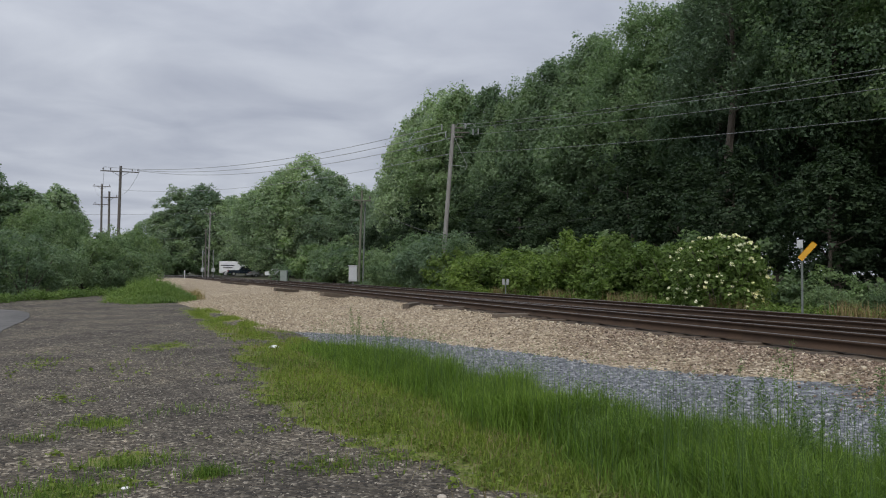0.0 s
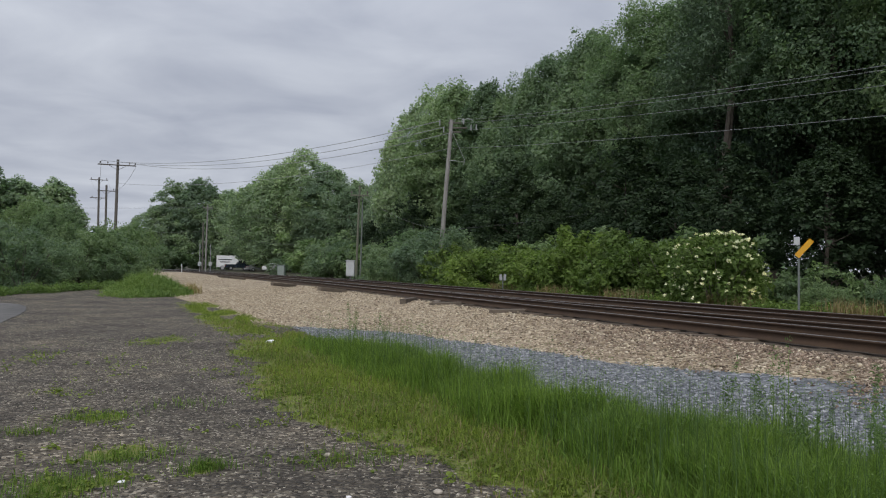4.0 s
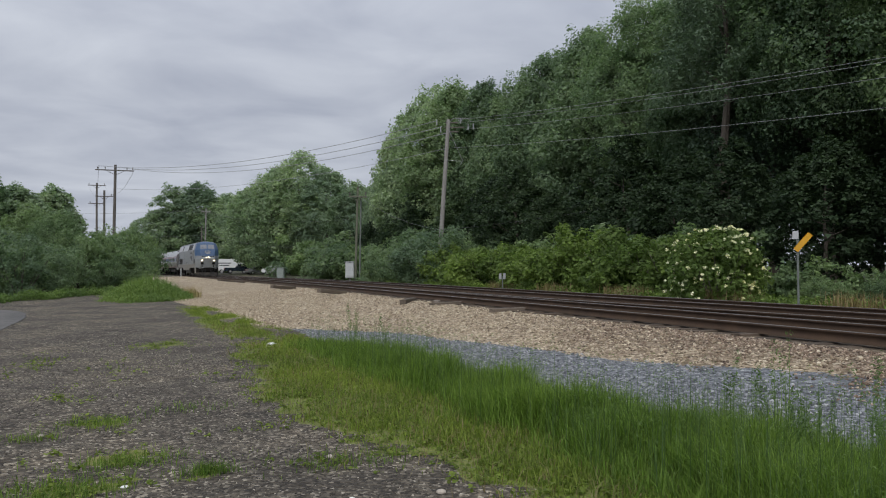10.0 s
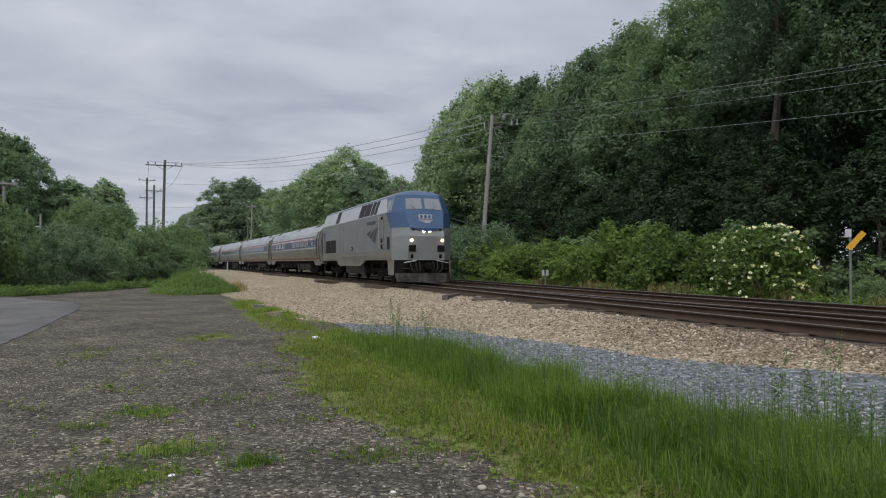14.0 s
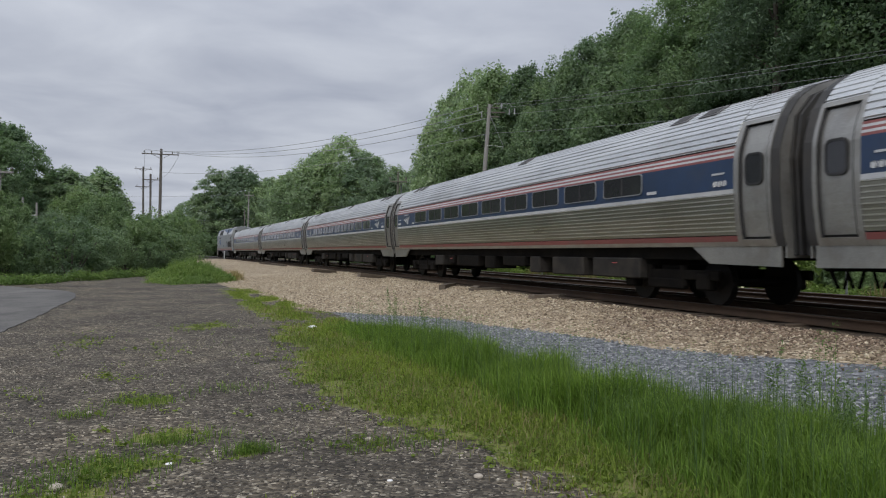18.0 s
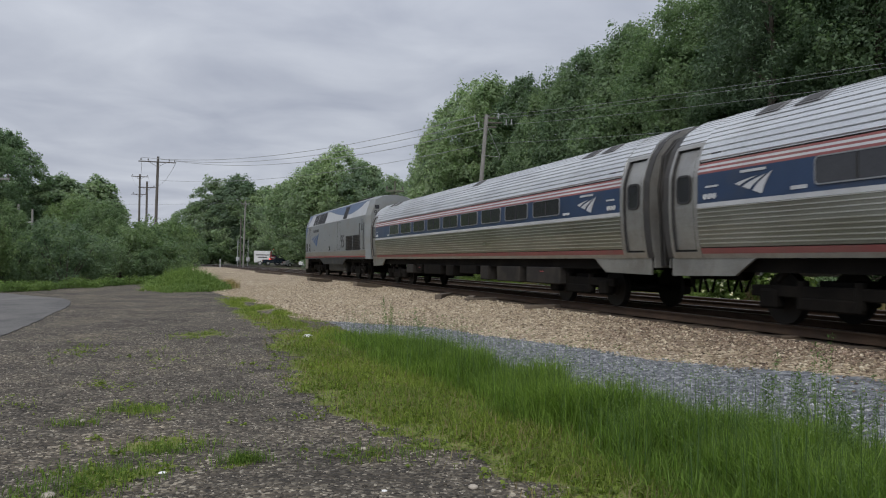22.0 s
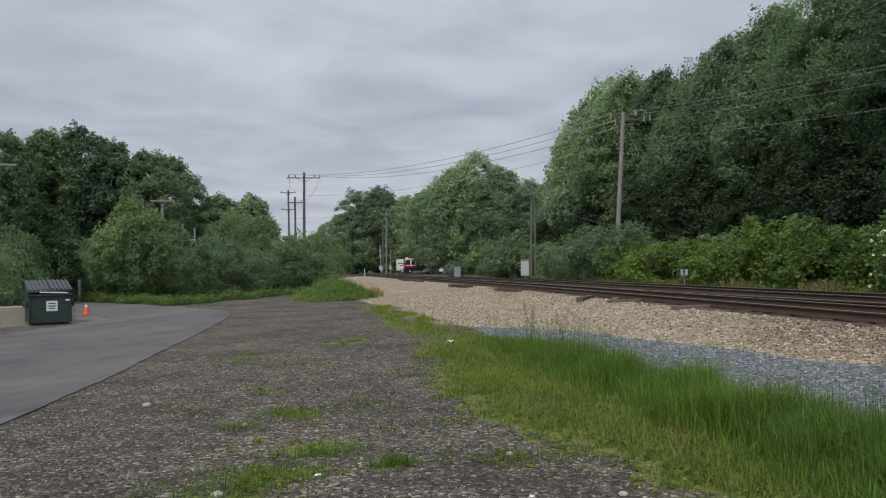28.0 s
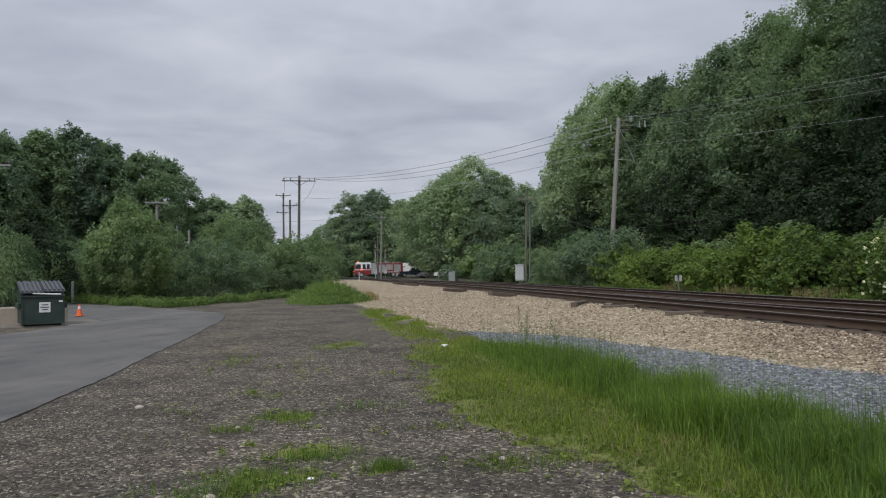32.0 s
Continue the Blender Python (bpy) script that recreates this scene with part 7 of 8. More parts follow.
            for x0 in (11.745, 12.43):
                skin(bm, min(e * x0, e * (x0 + 0.03)), max(e * x0, e * (x0 + 0.03)), arc_of(1.28), arc_of(3.28), -0.005, s, thick=0.06)
            part("door_jamb", bm, M["rubber"], top)
            # marks near the door: plain bars for small print, a plain three-bar emblem
            y = s * 1.59
            bm = bmesh.new()
            x_l, x_r = (e * 10.1 - 0.46, e * 10.1 + 0.46)
            if s > 0:
                x_l, x_r = x_r, x_l
            swooshes(bm, x_l, x_r, 2.60, 2.24, y if s < 0 else y - 0.012, 0.012)
            box(bm, e * 10.1, y - 0.002 * s, 2.655, 0.62, 0.010, 0.045)
            part("emblem", bm, M["white"], top)
            bm = bmesh.new()
            for k in range(3):
                box(bm, e * 11.25 + (k - 1) * 0.13, y - 0.004 * s, 2.29, 0.09, 0.012, 0.10, 0.02)
            box(bm, e * 11.2, y - 0.004 * s, 2.47, 0.34, 0.010, 0.035)
            part("small_print", bm, M["white"], top)
            bm = bmesh.new()
            box(bm, e * 9.05, y - 0.004 * s, 2.27, 0.34, 0.010, 0.06)
            part("number_bar", bm, M["white"], top)
            # number light box above the door side
            bm = bmesh.new()
            skin(bm, min(e * 10.95, e * 11.45), max(e * 10.95, e * 11.45), arc_of(2.99), arc_of(3.16), 0.02, s)
            lb = part("marker_panel", bm, M["doorsteel"], top)
            bm = bmesh.new()
            skin(bm, min(e * 11.05, e * 11.32), max(e * 11.05, e * 11.32), arc_of(3.02), arc_of(3.13), 0.026, s)
            part("marker_lens", bm, M["diaphragm"], lb)
    # windows
    bm = bmesh.new()
    w, z0, z1 = 1.62, 2.265, 2.715
    for s in (-1,):
        ring(bm, 0, w, z0, z1, 0.09, 0.022, 1.560, 1.604, s)
    frame_me = bpy.data.meshes.new("window")
    bm.to_mesh(frame_me)
    bm.free()
    frame_me.materials.append(M["winframe"])
    bm = bmesh.new()
    prism(bm, rounded(0.02, w - 0.02, z0 + 0.02, z1 - 0.02, 0.07), "y", -1.594, -1.56)
    pane_me = bpy.data.meshes.new("pane")
    bm.to_mesh(pane_me)
    bm.free()
    pane_me.materials.append(M["darkglass"])
    bm = bmesh.new()
    skin(bm, w / 2 - 0.02, w / 2 + 0.02, arc_of(z0 + 0.035), arc_of(z1 - 0.035), 0.031, -1)
    bar_me = bpy.data.meshes.new("mullion")
    bm.to_mesh(bar_me)
    bm.free()
    bar_me.materials.append(M["rubber"])
    for k in range(9):
        x = -8.72 + 1.975 * k
        if any(a <= x + 0.8 <= b for a, b in blank):
            continue
        for s in (-1, 1):
            m = Matrix.Translation((x, 0, 0)) if s < 0 else Matrix.Translation((x + w, 0, 0)) @ Matrix.Rotation(math.pi, 4, "Z")
            win = part("window", frame_me, None, top, at=m)
            part("pane", pane_me, None, win)
            part("mullion", bar_me, None, win)
    # ends
    for e in (-1, 1):
        bm = bmesh.new()
        pts = [(y - 0.02, z) for y, z in SIDE]
        prism(bm, [(pts[0][0], 0.95)] + pts + [(-y, z) for y, z in pts[-2::-1]] + [(-pts[0][0], 0.95)], "x", e * (half - 0.03), e * half)
        part("end_wall", bm, M["doorsteel"], top)
        bm = bmesh.new()
        for k in range(4):
            g = (1.2, 1.13, 1.2, 1.12)[k]
            prism(bm, [(y * g, 1.0 + (z - 1.0) * (0.97 + 0.03 * (k % 2 == 0))) for y, z in ((-1.05, 1.0), (1.05, 1.0), (1.14, 2.6), (1.06, 3.3), (0.8, 3.66), (0.4, 3.86), (-0.4, 3.86), (-0.8, 3.66), (-1.06, 3.3), (-1.14, 2.6))], "x", e * (half + 0.062 * k), e * (half + 0.062 * (k + 1) - 0.004))
        part("diaphragm", bm, M["diaphragm"], top, "dark grey gangway between the carriages")
        bm = bmesh.new()
        rod(bm, (e * (half - 0.6), 0, 0.85), (e * (half + 0.27), 0, 0.85), 0.14, 0.12, 8)
        for y in (-0.6, -0.25, 0.35, 0.7):
            rod(bm, (e * half, y, 0.95), (e * (half + 0.2), y * 0.9, 0.45), 0.03, 0.03, 6)
        part("coupler", bm, M["under"], top)
        truck(top, e * 8.9, 2.6, 0.457)
    # roof hatches
    for x in (-10.3, -9.35, 9.35, 10.3, 1.4):
        for s in (-1, 1):
            bm = bmesh.new()
            skin(bm, x - 0.28, x + 0.28, arc_of(3.66), arc_of(3.86), 0.05, s, thick=0.05)
            v = part("roof_vent", bm, M["ventframe"], top)
            bm = bmesh.new()
            skin(bm, x - 0.2, x + 0.2, arc_of(3.69), arc_of(3.83), 0.056, s)
            part("vent_mesh", bm, M["diaphragm"], v)
    # under the floor
    rr = random.Random(3)
    x = -6.6
    bm = bmesh.new()
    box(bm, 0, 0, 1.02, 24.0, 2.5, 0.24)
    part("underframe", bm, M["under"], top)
    while x < 6.2:
        ln = rr.uniform(0.6, 2.2)
        bm = bmesh.new()
        hgt = rr.uniform(0.28, 0.48)
        grey, tag = rr.random() < 0.55, rr.random() < 0.4
        for y in (-1, 1):
            bm = bmesh.new()
            box(bm, x + ln / 2, y * 0.95, 0.92 - hgt / 2, ln, 0.8, hgt, 0.03)
            b = part("equipment_box", bm, M["undergrey"] if grey else M["under"], top)
            if tag:
                bm = bmesh.new()
                box(bm, x + ln / 2, y * 1.352, 0.80, 0.24, 0.006, 0.02)
                part("warning_label", bm, M["red"], b)
        x += ln + rr.uniform(0.15, 0.9)
    return top


# ---- locomotive: nose at +x
BELT, SHOULDER = (1.50, 3.50), (1.22, 4.36)


def slope_pt(x, v, s, out=0.0):
    """A point of the slanted upper side, v from the belt (0) to the roof edge (1)."""
    ny, nz = 0.951, 0.310
    return (x, s * (BELT[0] + (SHOULDER[0] - BELT[0]) * v + ny * out), BELT[1] + (SHOULDER[1] - BELT[1]) * v + nz * out)


def slope_plate(bm, pts, s, out=0.012, thick=0.02):
    a = [bm.verts.new(slope_pt(x, v, s, out)) for x, v in pts]
    b = [bm.verts.new(slope_pt(x, v, s, out - thick)) for x, v in pts]
    bm.faces.new(a)
    bm.faces.new(b[::-1])
    n = len(pts)
    for k in range(n):
        bm.faces.new((a[k], b[k], b[(k + 1) % n], a[(k + 1) % n]))


def text_mesh(body, size):
    cu = bpy.data.curves.new("numerals", "FONT")
    cu.body, cu.size, cu.extrude, cu.align_x = body, size, 0.006, "CENTER"
    ob = new("numerals", cu)
    me = bpy.data.meshes.new_from_object(ob.evaluated_get(bpy.context.evaluated_depsgraph_get()))
    bpy.data.objects.remove(ob)
    me.materials.append(M["numgrey"])
    return me


def build_loco(label, lit, number):
    top = thing("locomotive", Matrix(), label, "locomotive", "locomotives")
    # z, half width, x where the corner starts, nose x, half width of the nose
    lv = [(1.15, 1.48, 9.72, 10.50, 0.94), (2.30, 1.50, 9.72, 10.66, 0.86), (2.72, 1.50, 9.70, 10.54, 0.86), (3.50, 1.50, 9.50, 10.16, 0.98), (4.36, 1.22, 9.26, 9.68, 0.88), (4.54, 0.84, 9.06, 9.32, 0.58), (4.62, 0.34, 8.8, 9.0, 0.24)]
    rings = []
    for z, w, xs, xn, wn in lv:
        rings.append([(xn, -wn, z), (xn, wn, z), (xs, w, z), (-9.2, w, z), (-9.5, w - 0.22, z), (-9.5, -w + 0.22, z), (-9.2, -w, z), (xs, -w, z)])
    bm = bmesh.new()
    vs = [[bm.verts.new(p) for p in r] for r in rings]
    for i in range(len(vs) - 1):
        for k in range(8):
            f = bm.faces.new((vs[i][k], vs[i][(k + 1) % 8], vs[i + 1][(k + 1) % 8], vs[i + 1][k]))
            front = k in (0, 1, 7)
            if front and i >= 2:
                f.material_index = 1
            elif i == 0 and not front:
                f.material_index = 0
            elif i >= 4:
                f.material_index = 2
    bm.faces.new(vs[-1]).material_index = 2
    bm.faces.new(vs[0][::-1])
    part("body", bm, [M["silver"], M["blue"], M["silver"]], top, "silver-grey body with a blue nose")
    # V of silver below the blue on the nose
    bm = bmesh.new()
    prism(bm, [(-0.86, 2.71), (0.0, 2.50), (0.86, 2.71)], "x", 10.57, 10.64)
    part("nose_edge", bm, M["blue"], top)
    for s in (-1, 1):
        y = s * 1.503
        bm = bmesh.new()
        box(bm, 0.25, s * 1.488, 1.285, 18.9, 0.045, 0.06)
        part("sill_edge" if lit else "red_stripe", bm, M["silver2"] if lit else M["red"], top)
        bm = bmesh.new()
        box(bm, 0.25, s * 1.49, 1.48, 18.9, 0.03, 0.28)
        part("sill", bm, M["silver2"], top, "grimy silver sill")
        bm = bmesh.new()
        box(bm, 0.25, s * 1.478, 1.195, 18.9, 0.03, 0.09)
        part("lower_edge", bm, M["silver2"] if lit else M["tank"], top)
        # upper slope: pale panel, dark vents, blue sweep
        bm = bmesh.new()
        slope_plate(bm, [(8.9, 0.02), (8.9, 0.93), (-9.1, 0.93), (-9.1, 0.02)], s, 0.008)
        part("upper_panel", bm, M["pale"], top, "pale silver slanted upper panel")
        bm = bmesh.new()
        slope_plate(bm, [(9.0, 0.94), (-9.1, 0.94), (-9.1, 1.0), (9.0, 1.0)], s, 0.012)
        part("roof_edge", bm, M["blue"], top)
        bm = bmesh.new()
        low = [(1.9 - 10.3 * k / 14, 0.93 - 0.62 * math.sin(min(1.0, k / 9) * math.pi / 2) ** 1.2 + (0.62 * ((k - 9) / 5) ** 2.2 if k > 9 else 0)) for k in range(15)]
        slope_plate(bm, low, s, 0.014)
        part("upper_sweep" if lit else "blue_sweep", bm, M["pale"] if lit else M["blue"], top)
        bm = bmesh.new()
        slope_plate(bm, [(9.2, 0.94), (9.42, 0.05), (8.7, 0.05), (7.9, 0.94)], s, 0.013)
        part("cab_sweep", bm, M["blue"], top)
        for x0, x1 in ((6.55, 6.0), (5.82, 5.15), (4.95, 3.60), (3.50, 2.25), (-3.45, -4.50)):
            bm = bmesh.new()
            slope_plate(bm, [(x0, 0.06), (x0, 0.90), (x1, 0.90), (x1, 0.06)], s, 0.018)
            v = part("air_vent", bm, M["grille"], top, "black louvred air vent")
            for k in range(6):
                bm = bmesh.new()
                slope_plate(bm, [(x0 - 0.04, 0.14 + 0.125 * k), (x0 - 0.04, 0.17 + 0.125 * k), (x1 + 0.04, 0.17 + 0.125 * k), (x1 + 0.04, 0.14 + 0.125 * k)], s, 0.034)
                part("louvre", bm, M["grille"], v)
        # cab side window and blue wedge below it
        bm = bmesh.new()
        slope_plate(bm, [(9.40, 0.08), (9.30, 0.72), (8.56, 0.72), (8.74, 0.08)], s, 0.018)
        w = part("cab_window", bm, M["cabglass"], top)
        bm = bmesh.new()
        slope_plate(bm, [(9.14, 0.10), (9.10, 0.70), (9.05, 0.70), (9.09, 0.10)], s, 0.026)
        part("window_post", bm, M["rubber"], w)
        bm = bmesh.new()
        prism(bm, [(9.50, 3.49), (8.50, 3.49), (9.68, 2.62)], "y", s * 1.497, s * 1.508)
        part("blue_wedge", bm, M["blue"], top)
        # cab door with recess lines, handrails
        bm = bmesh.new()
        prism(bm, [(7.52, 1.66), (8.10, 1.66), (8.10, 3.42), (7.52, 3.42)], "y", s * 1.497, s * 1.512)
        d = part("cab_door", bm, M["silver"], top)
        bm = bmesh.new()
        for x0, x1, z0, z1 in ((7.49, 7.52, 1.64, 3.45), (8.10, 8.13, 1.64, 3.45), (7.52, 8.10, 3.42, 3.45), (7.52, 8.10, 2.30, 2.32)):
            prism(bm, [(x0, z0), (x1, z0), (x1, z1), (x0, z1)], "y", s * 1.500, s * 1.509)
        part("door_seam", bm, M["numgrey"], d)
        for x in (7.36, 8.24):
            bm = bmesh.new()
            rod(bm, (x, s * 1.57, 1.75), (x, s * 1.57, 3.40), 0.018, 0.018, 6)
            for z in (1.78, 2.6, 3.38):
                rod(bm, (x, s * 1.49, z), (x, s * 1.57, z), 0.015, 0.015, 6)
            part("handrail", bm, M["metal"], top)
        # flat plates on the door, near black to paint the shade inside step recesses
        for z0, z1 in ((1.72, 1.95), (2.02, 2.26), (3.2, 3.36)):
            bm = bmesh.new()
            prism(bm, [(7.60, z0), (7.98, z0), (7.98, z1), (7.60, z1)], "y", s * 1.507, s * 1.516)
            part("step_recess", bm, M["under"], d)
        bm = bmesh.new()
        prism(bm, [(8.80, 1.70), (9.26, 1.70), (9.26, 2.30), (8.80, 2.30)], "y", s * 1.495, s * 1.508)
        g = part("side_grille", bm, M["grille"], top)
        bm = bmesh.new()
        for k in range(7):
            prism(bm, [(8.82, 1.74 + 0.08 * k), (9.24, 1.74 + 0.08 * k), (9.24, 1.765 + 0.08 * k), (8.82, 1.765 + 0.08 * k)], "y", s * 1.505, s * 1.518)
        part("slats", bm, M["undergrey"], g)["kind"] = "stuff"
        # rear door
        bm = bmesh.new()
        prism(bm, [(-8.82, 1.67), (-8.27, 1.67), (-8.27, 3.44), (-8.82, 3.44)], "y", s * 1.497, s * 1.514)
        d = part("rear_door", bm, M["silver"], top, "side door with a dark upper window")
        bm = bmesh.new()
        prism(bm, [(-8.76, 2.72), (-8.33, 2.72), (-8.33, 3.36), (-8.76, 3.36)], "y", s * 1.512, s * 1.520)
        part("door_window", bm, M["darkglass"], d)
        for x in (-9.0, -8.12):
            bm = bmesh.new()
            rod(bm, (x, s * 1.57, 1.7), (x, s * 1.57, 3.1), 0.02, 0.02, 6)
            for z in (1.72, 3.08):
                rod(bm, (x, s * 1.48, z), (x, s * 1.57, z), 0.016, 0.016, 6)
            part("handrail", bm, M["numgrey"], top)
        # radiator grilles
        for x0, x1 in ((-6.12, -4.42), (-7.95, -6.26)):
            bm = bmesh.new()
            prism(bm, [(x0, 1.66), (x1, 1.66), (x1, 2.50), (x0, 2.50)], "y", s * 1.495, s * 1.508)
            g = part("radiator_grille", bm, M["grille"], top, "black louvred radiator grille")
            for k in range(9):
                bm = bmesh.new()
                prism(bm, [(x0 + 0.04, 1.70 + 0.088 * k), (x1 - 0.04, 1.70 + 0.088 * k), (x1 - 0.04, 1.735 + 0.088 * k), (x0 + 0.04, 1.735 + 0.088 * k)], "y", s * 1.504, s * 1.524)
                part("louvre", bm, M["undergrey"], g)
            bm = bmesh.new()
            xm = (x0 + x1) / 2
            prism(bm, [(xm - 0.02, 1.68), (xm + 0.02, 1.68), (xm + 0.02, 2.48), (xm - 0.02, 2.48)], "y", s * 1.506, s * 1.528)
            part("grille_bar", bm, M["undergrey"], g)
        # access panel seams and small fittings
        bm = bmesh.new()
        for x0, x1, z0, z1 in ((-1.95, -1.93, 1.72, 3.42), (-2.78, -2.76, 1.72, 3.42), (-2.78, -1.93, 3.42, 3.435), (-2.78, -1.93, 1.72, 1.735)):
            prism(bm, [(x0, z0), (x1, z0), (x1, z1), (x0, z1)], "y", s * 1.499, s * 1.505)
        part("panel_seam", bm, M["numgrey"], top)
        bm = bmesh.new()
        box(bm, 0.62, s * 1.503, 1.83, 0.28, 0.03, 0.26, 0.01)
        f = part("fuel_filler", bm, M["under"], top)
        bm = bmesh.new()
        box(bm, 0.66, s * 1.52, 1.83, 0.13, 0.02, 0.14, 0.01)
        part("filler_cap", bm, M["metal"], f)
        bm = bmesh.new()
        for x, z in ((5.9, 1.75), (3.4, 1.76), (2.1, 2.4), (3.8, 2.2), (-1.2, 1.7), (0.6, 2.7)):
            box(bm, x, s * 1.504, z, 0.09, 0.015, 0.035)
        part("fittings", bm, M["numgrey"], top)["kind"] = "stuff"
        # emblem: three plain bars and a plain row of blocks in the place of the wordmark
        bm = bmesh.new()
        if s > 0:
            swooshes(bm, 6.98, 4.42, 2.93, 2.05, 1.500, 0.012)
        else:
            swooshes(bm, 4.42, 6.98, 2.93, 2.05, -1.512, 0.012)
        part("emblem", bm, M["numgrey"] if lit else M["logoblue"], top, "dark emblem of three curved bars")
        bm = bmesh.new()
        for k in range(6):
            box(bm, 4.56 + 0.345 * k, s * 1.504, 3.13, 0.25, 0.012, 0.19, 0.004)
        part("wordmark_bar", bm, M["numgrey"], top)
        if number:
            a = math.pi if s > 0 else 0.0
            part("numerals", text_mesh(number, 1.08), None, top, "dark grey number on the side",
                 at=Matrix.Translation((-3.42, s * 1.506, 1.83)) @ Matrix.Rotation(a, 4, "Z") @ Matrix.Rotation(math.pi / 2, 4, "X") @ Matrix.Diagonal((0.95, 1.04, 1.0, 1.0)))
            part("rear_numerals", text_mesh(number, 0.42), None, top, at=Matrix.Translation((-9.51, s * 0.92, 3.48)) @ Matrix.Rotation(-math.pi / 2, 4, "Z") @ Matrix.Rotation(math.pi / 2, 4, "X"))
        # fuel tank skirt
        bm = bmesh.new()
        prism(bm, [(3.9, 1.15), (-4.3, 1.15), (-3.4, 0.82), (2.7, 0.82)], "y", s * 1.40, s * 1.47)
        part("tank_skirt", bm, M["silver2"] if lit else M["tank"], top)
        # ladders
        for x in (7.79, -8.55):
            bm = bmesh.new()
            for dx in (-0.2, 0.2):
                rod(bm, (x + dx, s * 1.44, 0.25), (x + dx, s * 1.44, 1.30), 0.02, 0.02, 6)
            for k in range(4):
                box(bm, x, s * 1.44, 0.30 + 0.28 * k, 0.4, 0.10, 0.03)
            part("ladder", bm, M["wheel"], top)
    bm = bmesh.new()
    box(bm, -0.3, 0, 0.68, 5.2, 2.3, 0.62, 0.08)
    part("fuel_tank", bm, M["tank"], top)
    bm = bmesh.new()
    box(bm, 0.4, 0, 1.05, 19.4, 2.4, 0.22)
    for x in (-4.6, 3.9):
        box(bm, x, 0, 0.7, 0.7, 2.2, 0.6, 0.04)
    part("underframe", bm, M["under"], top)
    for x in (6.1, -6.1):
        truck(top, x, 2.8, 0.51)
    # pilot: a dusty plough plate under a solid block blackened as a shaded recess, with hoses
    bm = bmesh.new()
    loft(bm, [[(10.36, -0.95, 1.16), (10.36, 0.95, 1.16), (9.8, 1.44, 1.16), (9.8, -1.44, 1.16)], [(10.42, -0.95, 0.50), (10.42, 0.95, 0.50), (9.9, 1.38, 0.50), (9.9, -1.38, 0.50)]])
    part("buffer_recess", bm, M["under"], top, "solid block behind the coupler and hoses, recess shade in its colour")
    bm = bmesh.new()
    loft(bm, [[(10.62, -0.98, 0.52), (10.62, 0.98, 0.52), (9.95, 1.42, 0.52), (9.95, -1.42, 0.52)], [(10.80, -0.92, 0.10), (10.80, 0.92, 0.10), (10.12, 1.36, 0.10), (10.12, -1.36, 0.10)]])
    part("pilot", bm, M["pilot"], top, "dusty grey plough plate below the nose")
    for y in (-0.78, -0.52, -0.34, 0.36, 0.56, 0.80):
        bm = bmesh.new()
        pts = [Vector((10.46, y, 1.08)), Vector((10.60, y * 1.02, 0.86)), Vector((10.62, y * 0.92, 0.66)), Vector((10.5, y * 0.8, 0.56))]
        for p, q in zip(pts, pts[1:]):
            rod(bm, p, q, 0.028, 0.028, 6)
        part("air_hose", bm, M["rubber"], top)
    for s in (-1, 1):
        bm = bmesh.new()
        prism(bm, [(9.84, 0.42), (8.95, 0.42), (8.75, 1.15), (9.84, 1.15)], "y", s * 1.42, s * 1.47)
        part("corner_plate", bm, M["silver2"], top)
        bm = bmesh.new()
        rod(bm, (10.58, s * 0.5, 1.14), (10.50, s * 1.12, 1.02), 0.022, 0.022, 6)
        part("grab_bar", bm, M["white"], top)
        bm = bmesh.new()
        box(bm, 10.44, s * 0.98, 0.74, 0.34, 0.30, 0.04, 0.01)
        part("front_step", bm, M["undergrey"], top)
    bm = bmesh.new()
    rod(bm, (10.3, 0, 0.85), (11.0, 0, 0.85), 0.13, 0.12, 10)
    box(bm, 11.08, 0, 0.85, 0.3, 0.34, 0.36, 0.05)
    part("coupler", bm, M["under"], top)
    bm = bmesh.new()
    rod(bm, (-9.45, 0, 0.85), (-10.3, 0, 0.85), 0.13, 0.12, 10)
    box(bm, -9.62, 0, 2.3, 0.2, 1.0, 2.1, 0.05)
    part("rear_coupler", bm, M["under"], top)
    # nose details
    def nose_x(z):
        for (za, _, _, xa, _), (zb, _, _, xb, _) in zip(lv, lv[1:]):
            if za <= z <= zb:
                return xa + (xb - xa) * (z - za) / (zb - za)
        return 9.0
    for s in (-1, 1):
        bm = bmesh.new()
        ya, yb, yc = s * 0.07, s * 0.92, s * 0.86
        pts = [(ya, 3.66), (yb, 3.60), (yc, 4.16), (ya, 4.20)]
        f = [bm.verts.new((nose_x(z) + 0.018, y, z)) for y, z in pts]
        g = [bm.verts.new((nose_x(z) - 0.01, y, z)) for y, z in pts]
        bm.faces.new(f)
        bm.faces.new(g[::-1])
        for k in range(4):
            bm.faces.new((f[k], g[k], g[(k + 1) % 4], f[(k + 1) % 4]))
        wsh = part("windshield", bm, M["cabglass"], top)
        bm = bmesh.new()
        rod(bm, (nose_x(3.62) + 0.03, s * 0.45, 3.62), (nose_x(3.85) + 0.03, s * 0.62, 3.82), 0.007, 0.007, 5)
        part("wiper", bm, M["rubber"], wsh)
        bm = bmesh.new()
        x = nose_x(2.58)
        rod(bm, (x - 0.05, s * 0.13, 2.58), (x + 0.05, s * 0.13, 2.58), 0.08, 0.075, 16)
        part("headlight", bm, M["lamp"] if lit else M["cabinet"], top, "lit headlight" if lit else "unlit headlight")
        bm = bmesh.new()
        x = nose_x(2.08)
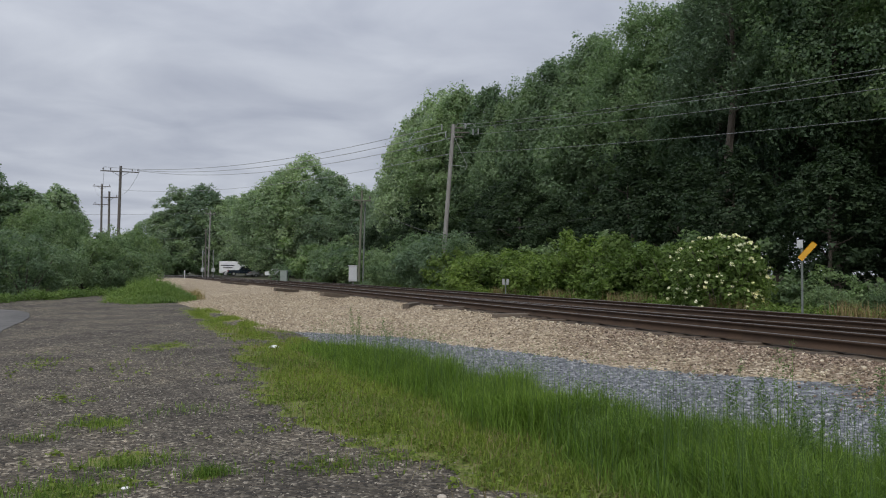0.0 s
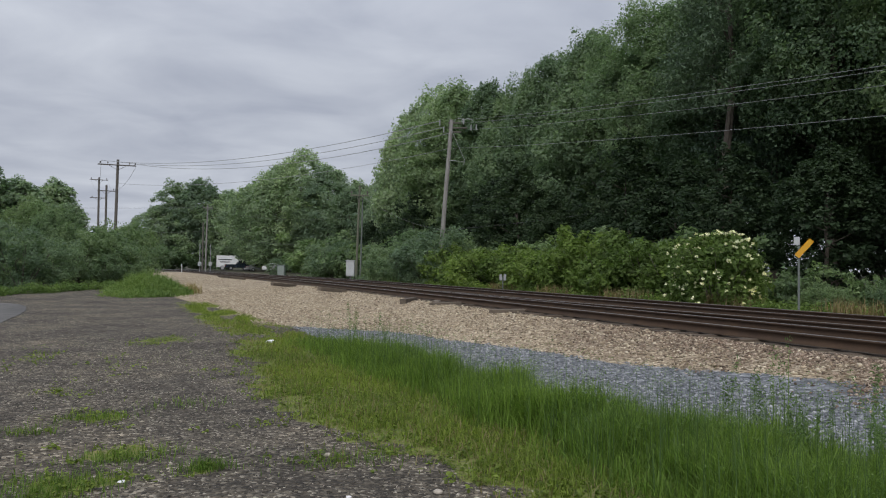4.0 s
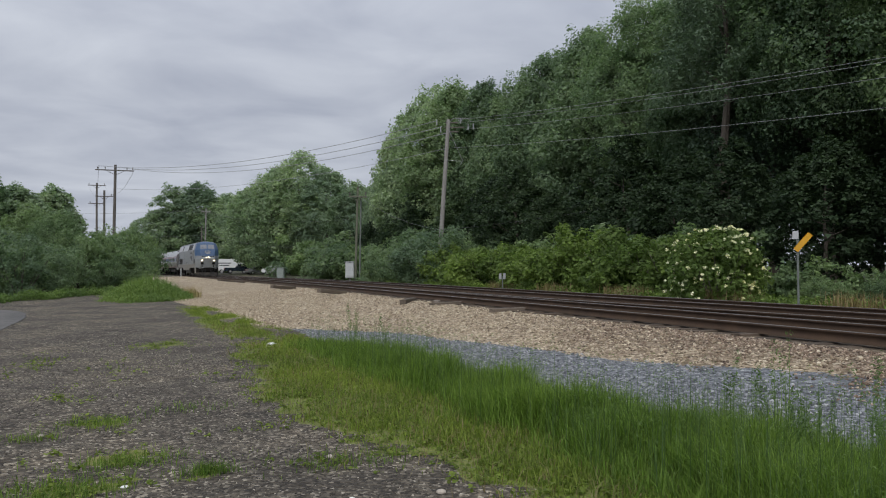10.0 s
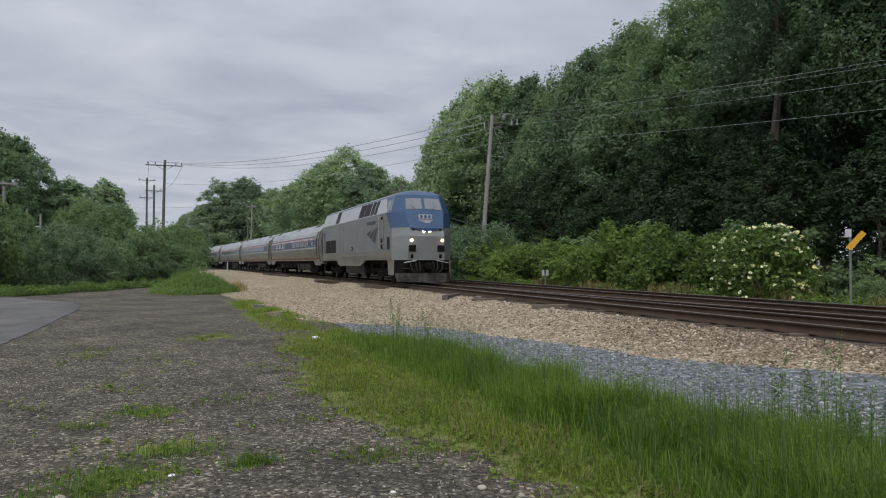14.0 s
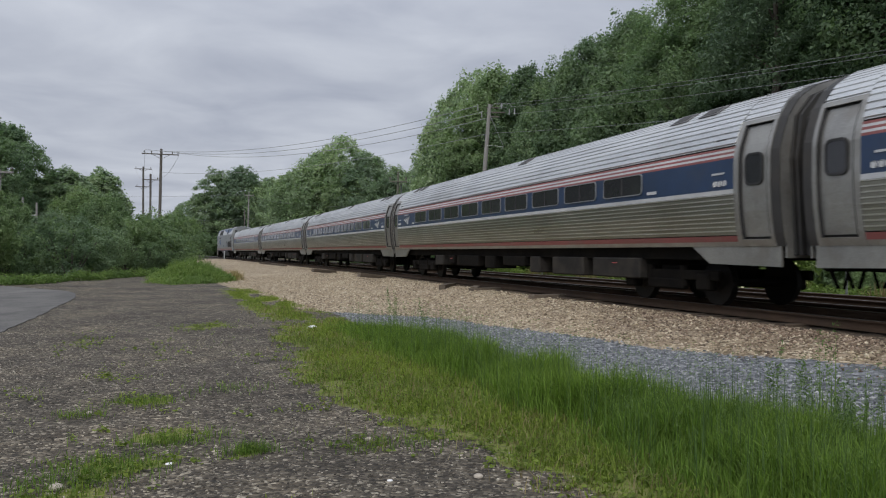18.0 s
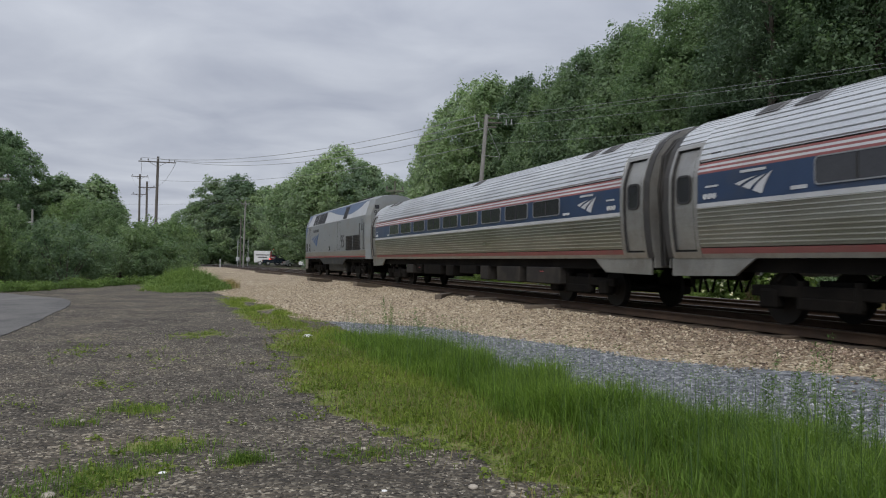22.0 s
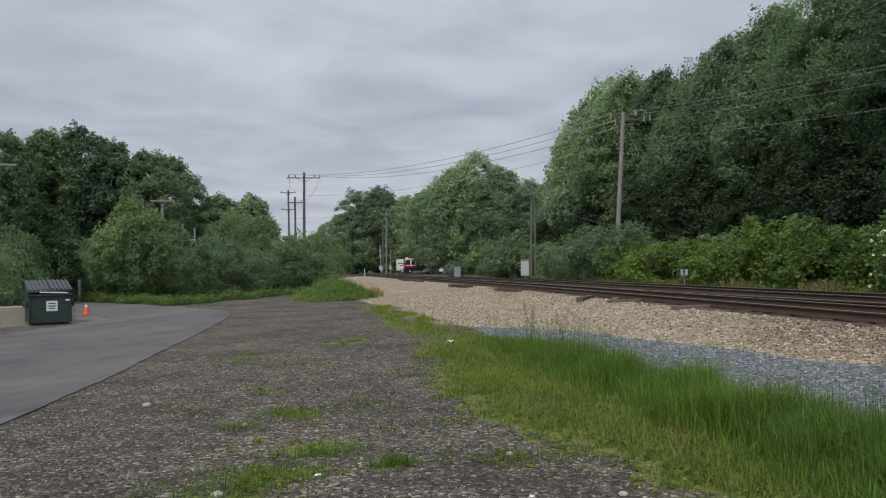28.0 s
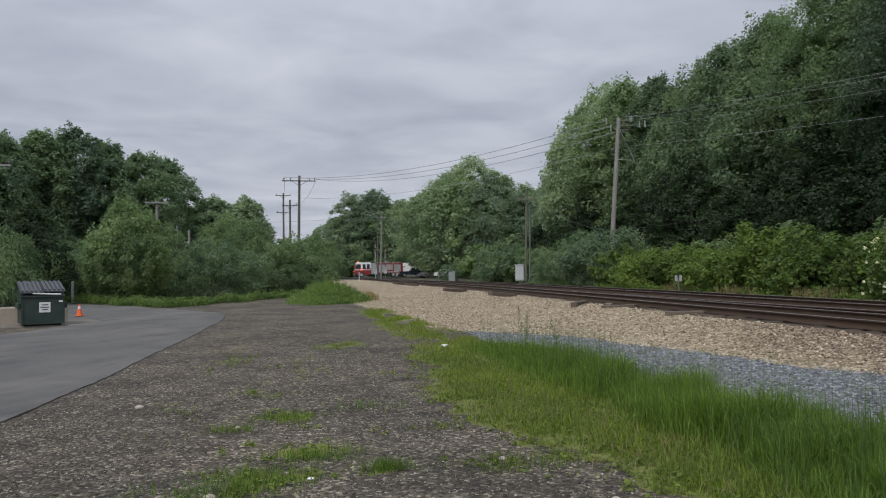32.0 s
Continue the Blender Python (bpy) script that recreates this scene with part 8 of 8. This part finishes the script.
        rod(bm, (x - 0.05, s * 0.78, 2.10), (x + 0.05, s * 0.78, 2.10), 0.06, 0.056, 16)
        part("ditch_light", bm, M["ditchlamp"] if lit else M["cabinet"], top, "lit ditch light" if lit else "unlit ditch light")
        bm = bmesh.new()
        rod(bm, (nose_x(2.6) - 0.05, s * 0.68, 2.62), (nose_x(2.6) + 0.03, s * 0.68, 2.62), 0.07, 0.07, 12)
        part("marker_light", bm, M["rubber"], top)
        bm = bmesh.new()
        box(bm, nose_x(1.7), s * 0.72, 1.72, 0.05, 0.36, 0.32, 0.01)
        part("hose_box", bm, M["under"], top)
        bm = bmesh.new()
        box(bm, nose_x(1.3) + 0.0, s * 0.72, 1.34, 0.06, 0.14, 0.2, 0.02)
        part("step_box", bm, M["under"], top)
    bm = bmesh.new()
    prism(bm, [(-0.34, 3.16), (0.34, 3.16), (0.34, 3.36), (-0.34, 3.36)], "x", nose_x(3.36) - 0.02, nose_x(3.16) + 0.03)
    nb = part("number_board", bm, M["cabinet"], top)
    bm = bmesh.new()
    for k in range(3):
        box(bm, nose_x(3.16) + 0.035, -0.2 + 0.2 * k, 3.26, 0.012, 0.12, 0.13)
    part("number_bar", bm, M["logoblue"], nb)
    bm = bmesh.new()
    for dz, y0, y1 in ((3.09, -0.34, 0.34), (3.03, -0.20, 0.26), (2.97, -0.06, 0.18)):
        prism(bm, [(y0, dz - 0.02), (y1, dz - 0.02), (y1 + 0.05, dz + 0.022), (y0 - 0.05, dz + 0.022)], "x", nose_x(dz) - 0.02, nose_x(dz) + 0.02)
    part("nose_emblem", bm, M["white"], top)
    # roof gear
    bm = bmesh.new()
    for x, ln, wd, hh in ((4.2, 2.6, 1.2, 0.10), (0.5, 2.2, 1.0, 0.08), (-5.8, 3.4, 1.5, 0.10)):
        box(bm, x, 0, 4.60, ln, wd, hh, 0.03)
    part("roof_hatch", bm, M["undergrey"], top)
    bm = bmesh.new()
    for k in range(3):
        rod(bm, (6.6 + 0.1 * k, -0.25 + 0.25 * k, 4.62), (7.15 + 0.1 * k, -0.25 + 0.25 * k, 4.64), 0.03, 0.07, 8)
    part("horn", bm, M["undergrey"], top)
    # rear end wall details
    bm = bmesh.new()
    for s in (-1, 1):
        box(bm, -9.50, s * 0.95, 3.95, 0.03, 0.24, 0.20)
        box(bm, -9.51, s * 0.92, 3.05, 0.03, 0.30, 0.42)
    part("rear_window", bm, M["darkglass"], top)
    return top


COACHES = [build_coach("stainless-steel passenger carriage with blue window band and red stripes", ())]
COACHES[0]["label"] = "stainless-steel passenger carriage with blue window band and red stripes"
CAFE = build_coach("stainless-steel cafe carriage with blank blue band amidships", ((-2.4, 1.0),))
COACHES = [CAFE, COACHES[0]] + [copy_thing(COACHES[0], Matrix()) for k in range(3)]


def drop_marks(car, end):
    """Takes the emblem off one end of a carriage."""
    for ob in [o for o in car.children if o.name.startswith("emblem")]:
        if sum(v.co.x for v in ob.data.vertices) * end > 0:
            bpy.data.objects.remove(ob)


drop_marks(COACHES[1], 1)
drop_marks(COACHES[4], -1)
LEADER = build_loco("silver and blue diesel locomotive with lit headlights leading the train", True, "")
TAIL = build_loco("silver and blue diesel locomotive at the rear with dark numerals", False, "95")


def lead(t):
    """Arc length of the train's leading end at t seconds."""
    d = t - 16.0
    return -0.0428 * d * d - 18.24 * d - 0.125


def on_track(s, back=False):
    p, th = track(s)
    return pose(p.x, p.y, RAIL, 0, 0, math.degrees(th) + (90 if back else -90))


def motions():
    times = [float(k) for k in range(33)]
    walk(LEADER, [(t, on_track(lead(t) + 10.5)) for t in times])
    for k, car in enumerate(COACHES):
        walk(car, [(t, on_track(lead(t) + 21.0 + 26.0 * k + 13.0)) for t in times])
    street_motions()
    walk(TAIL, [(t, on_track(lead(t) + 161.5, True)) for t in times])


motions()
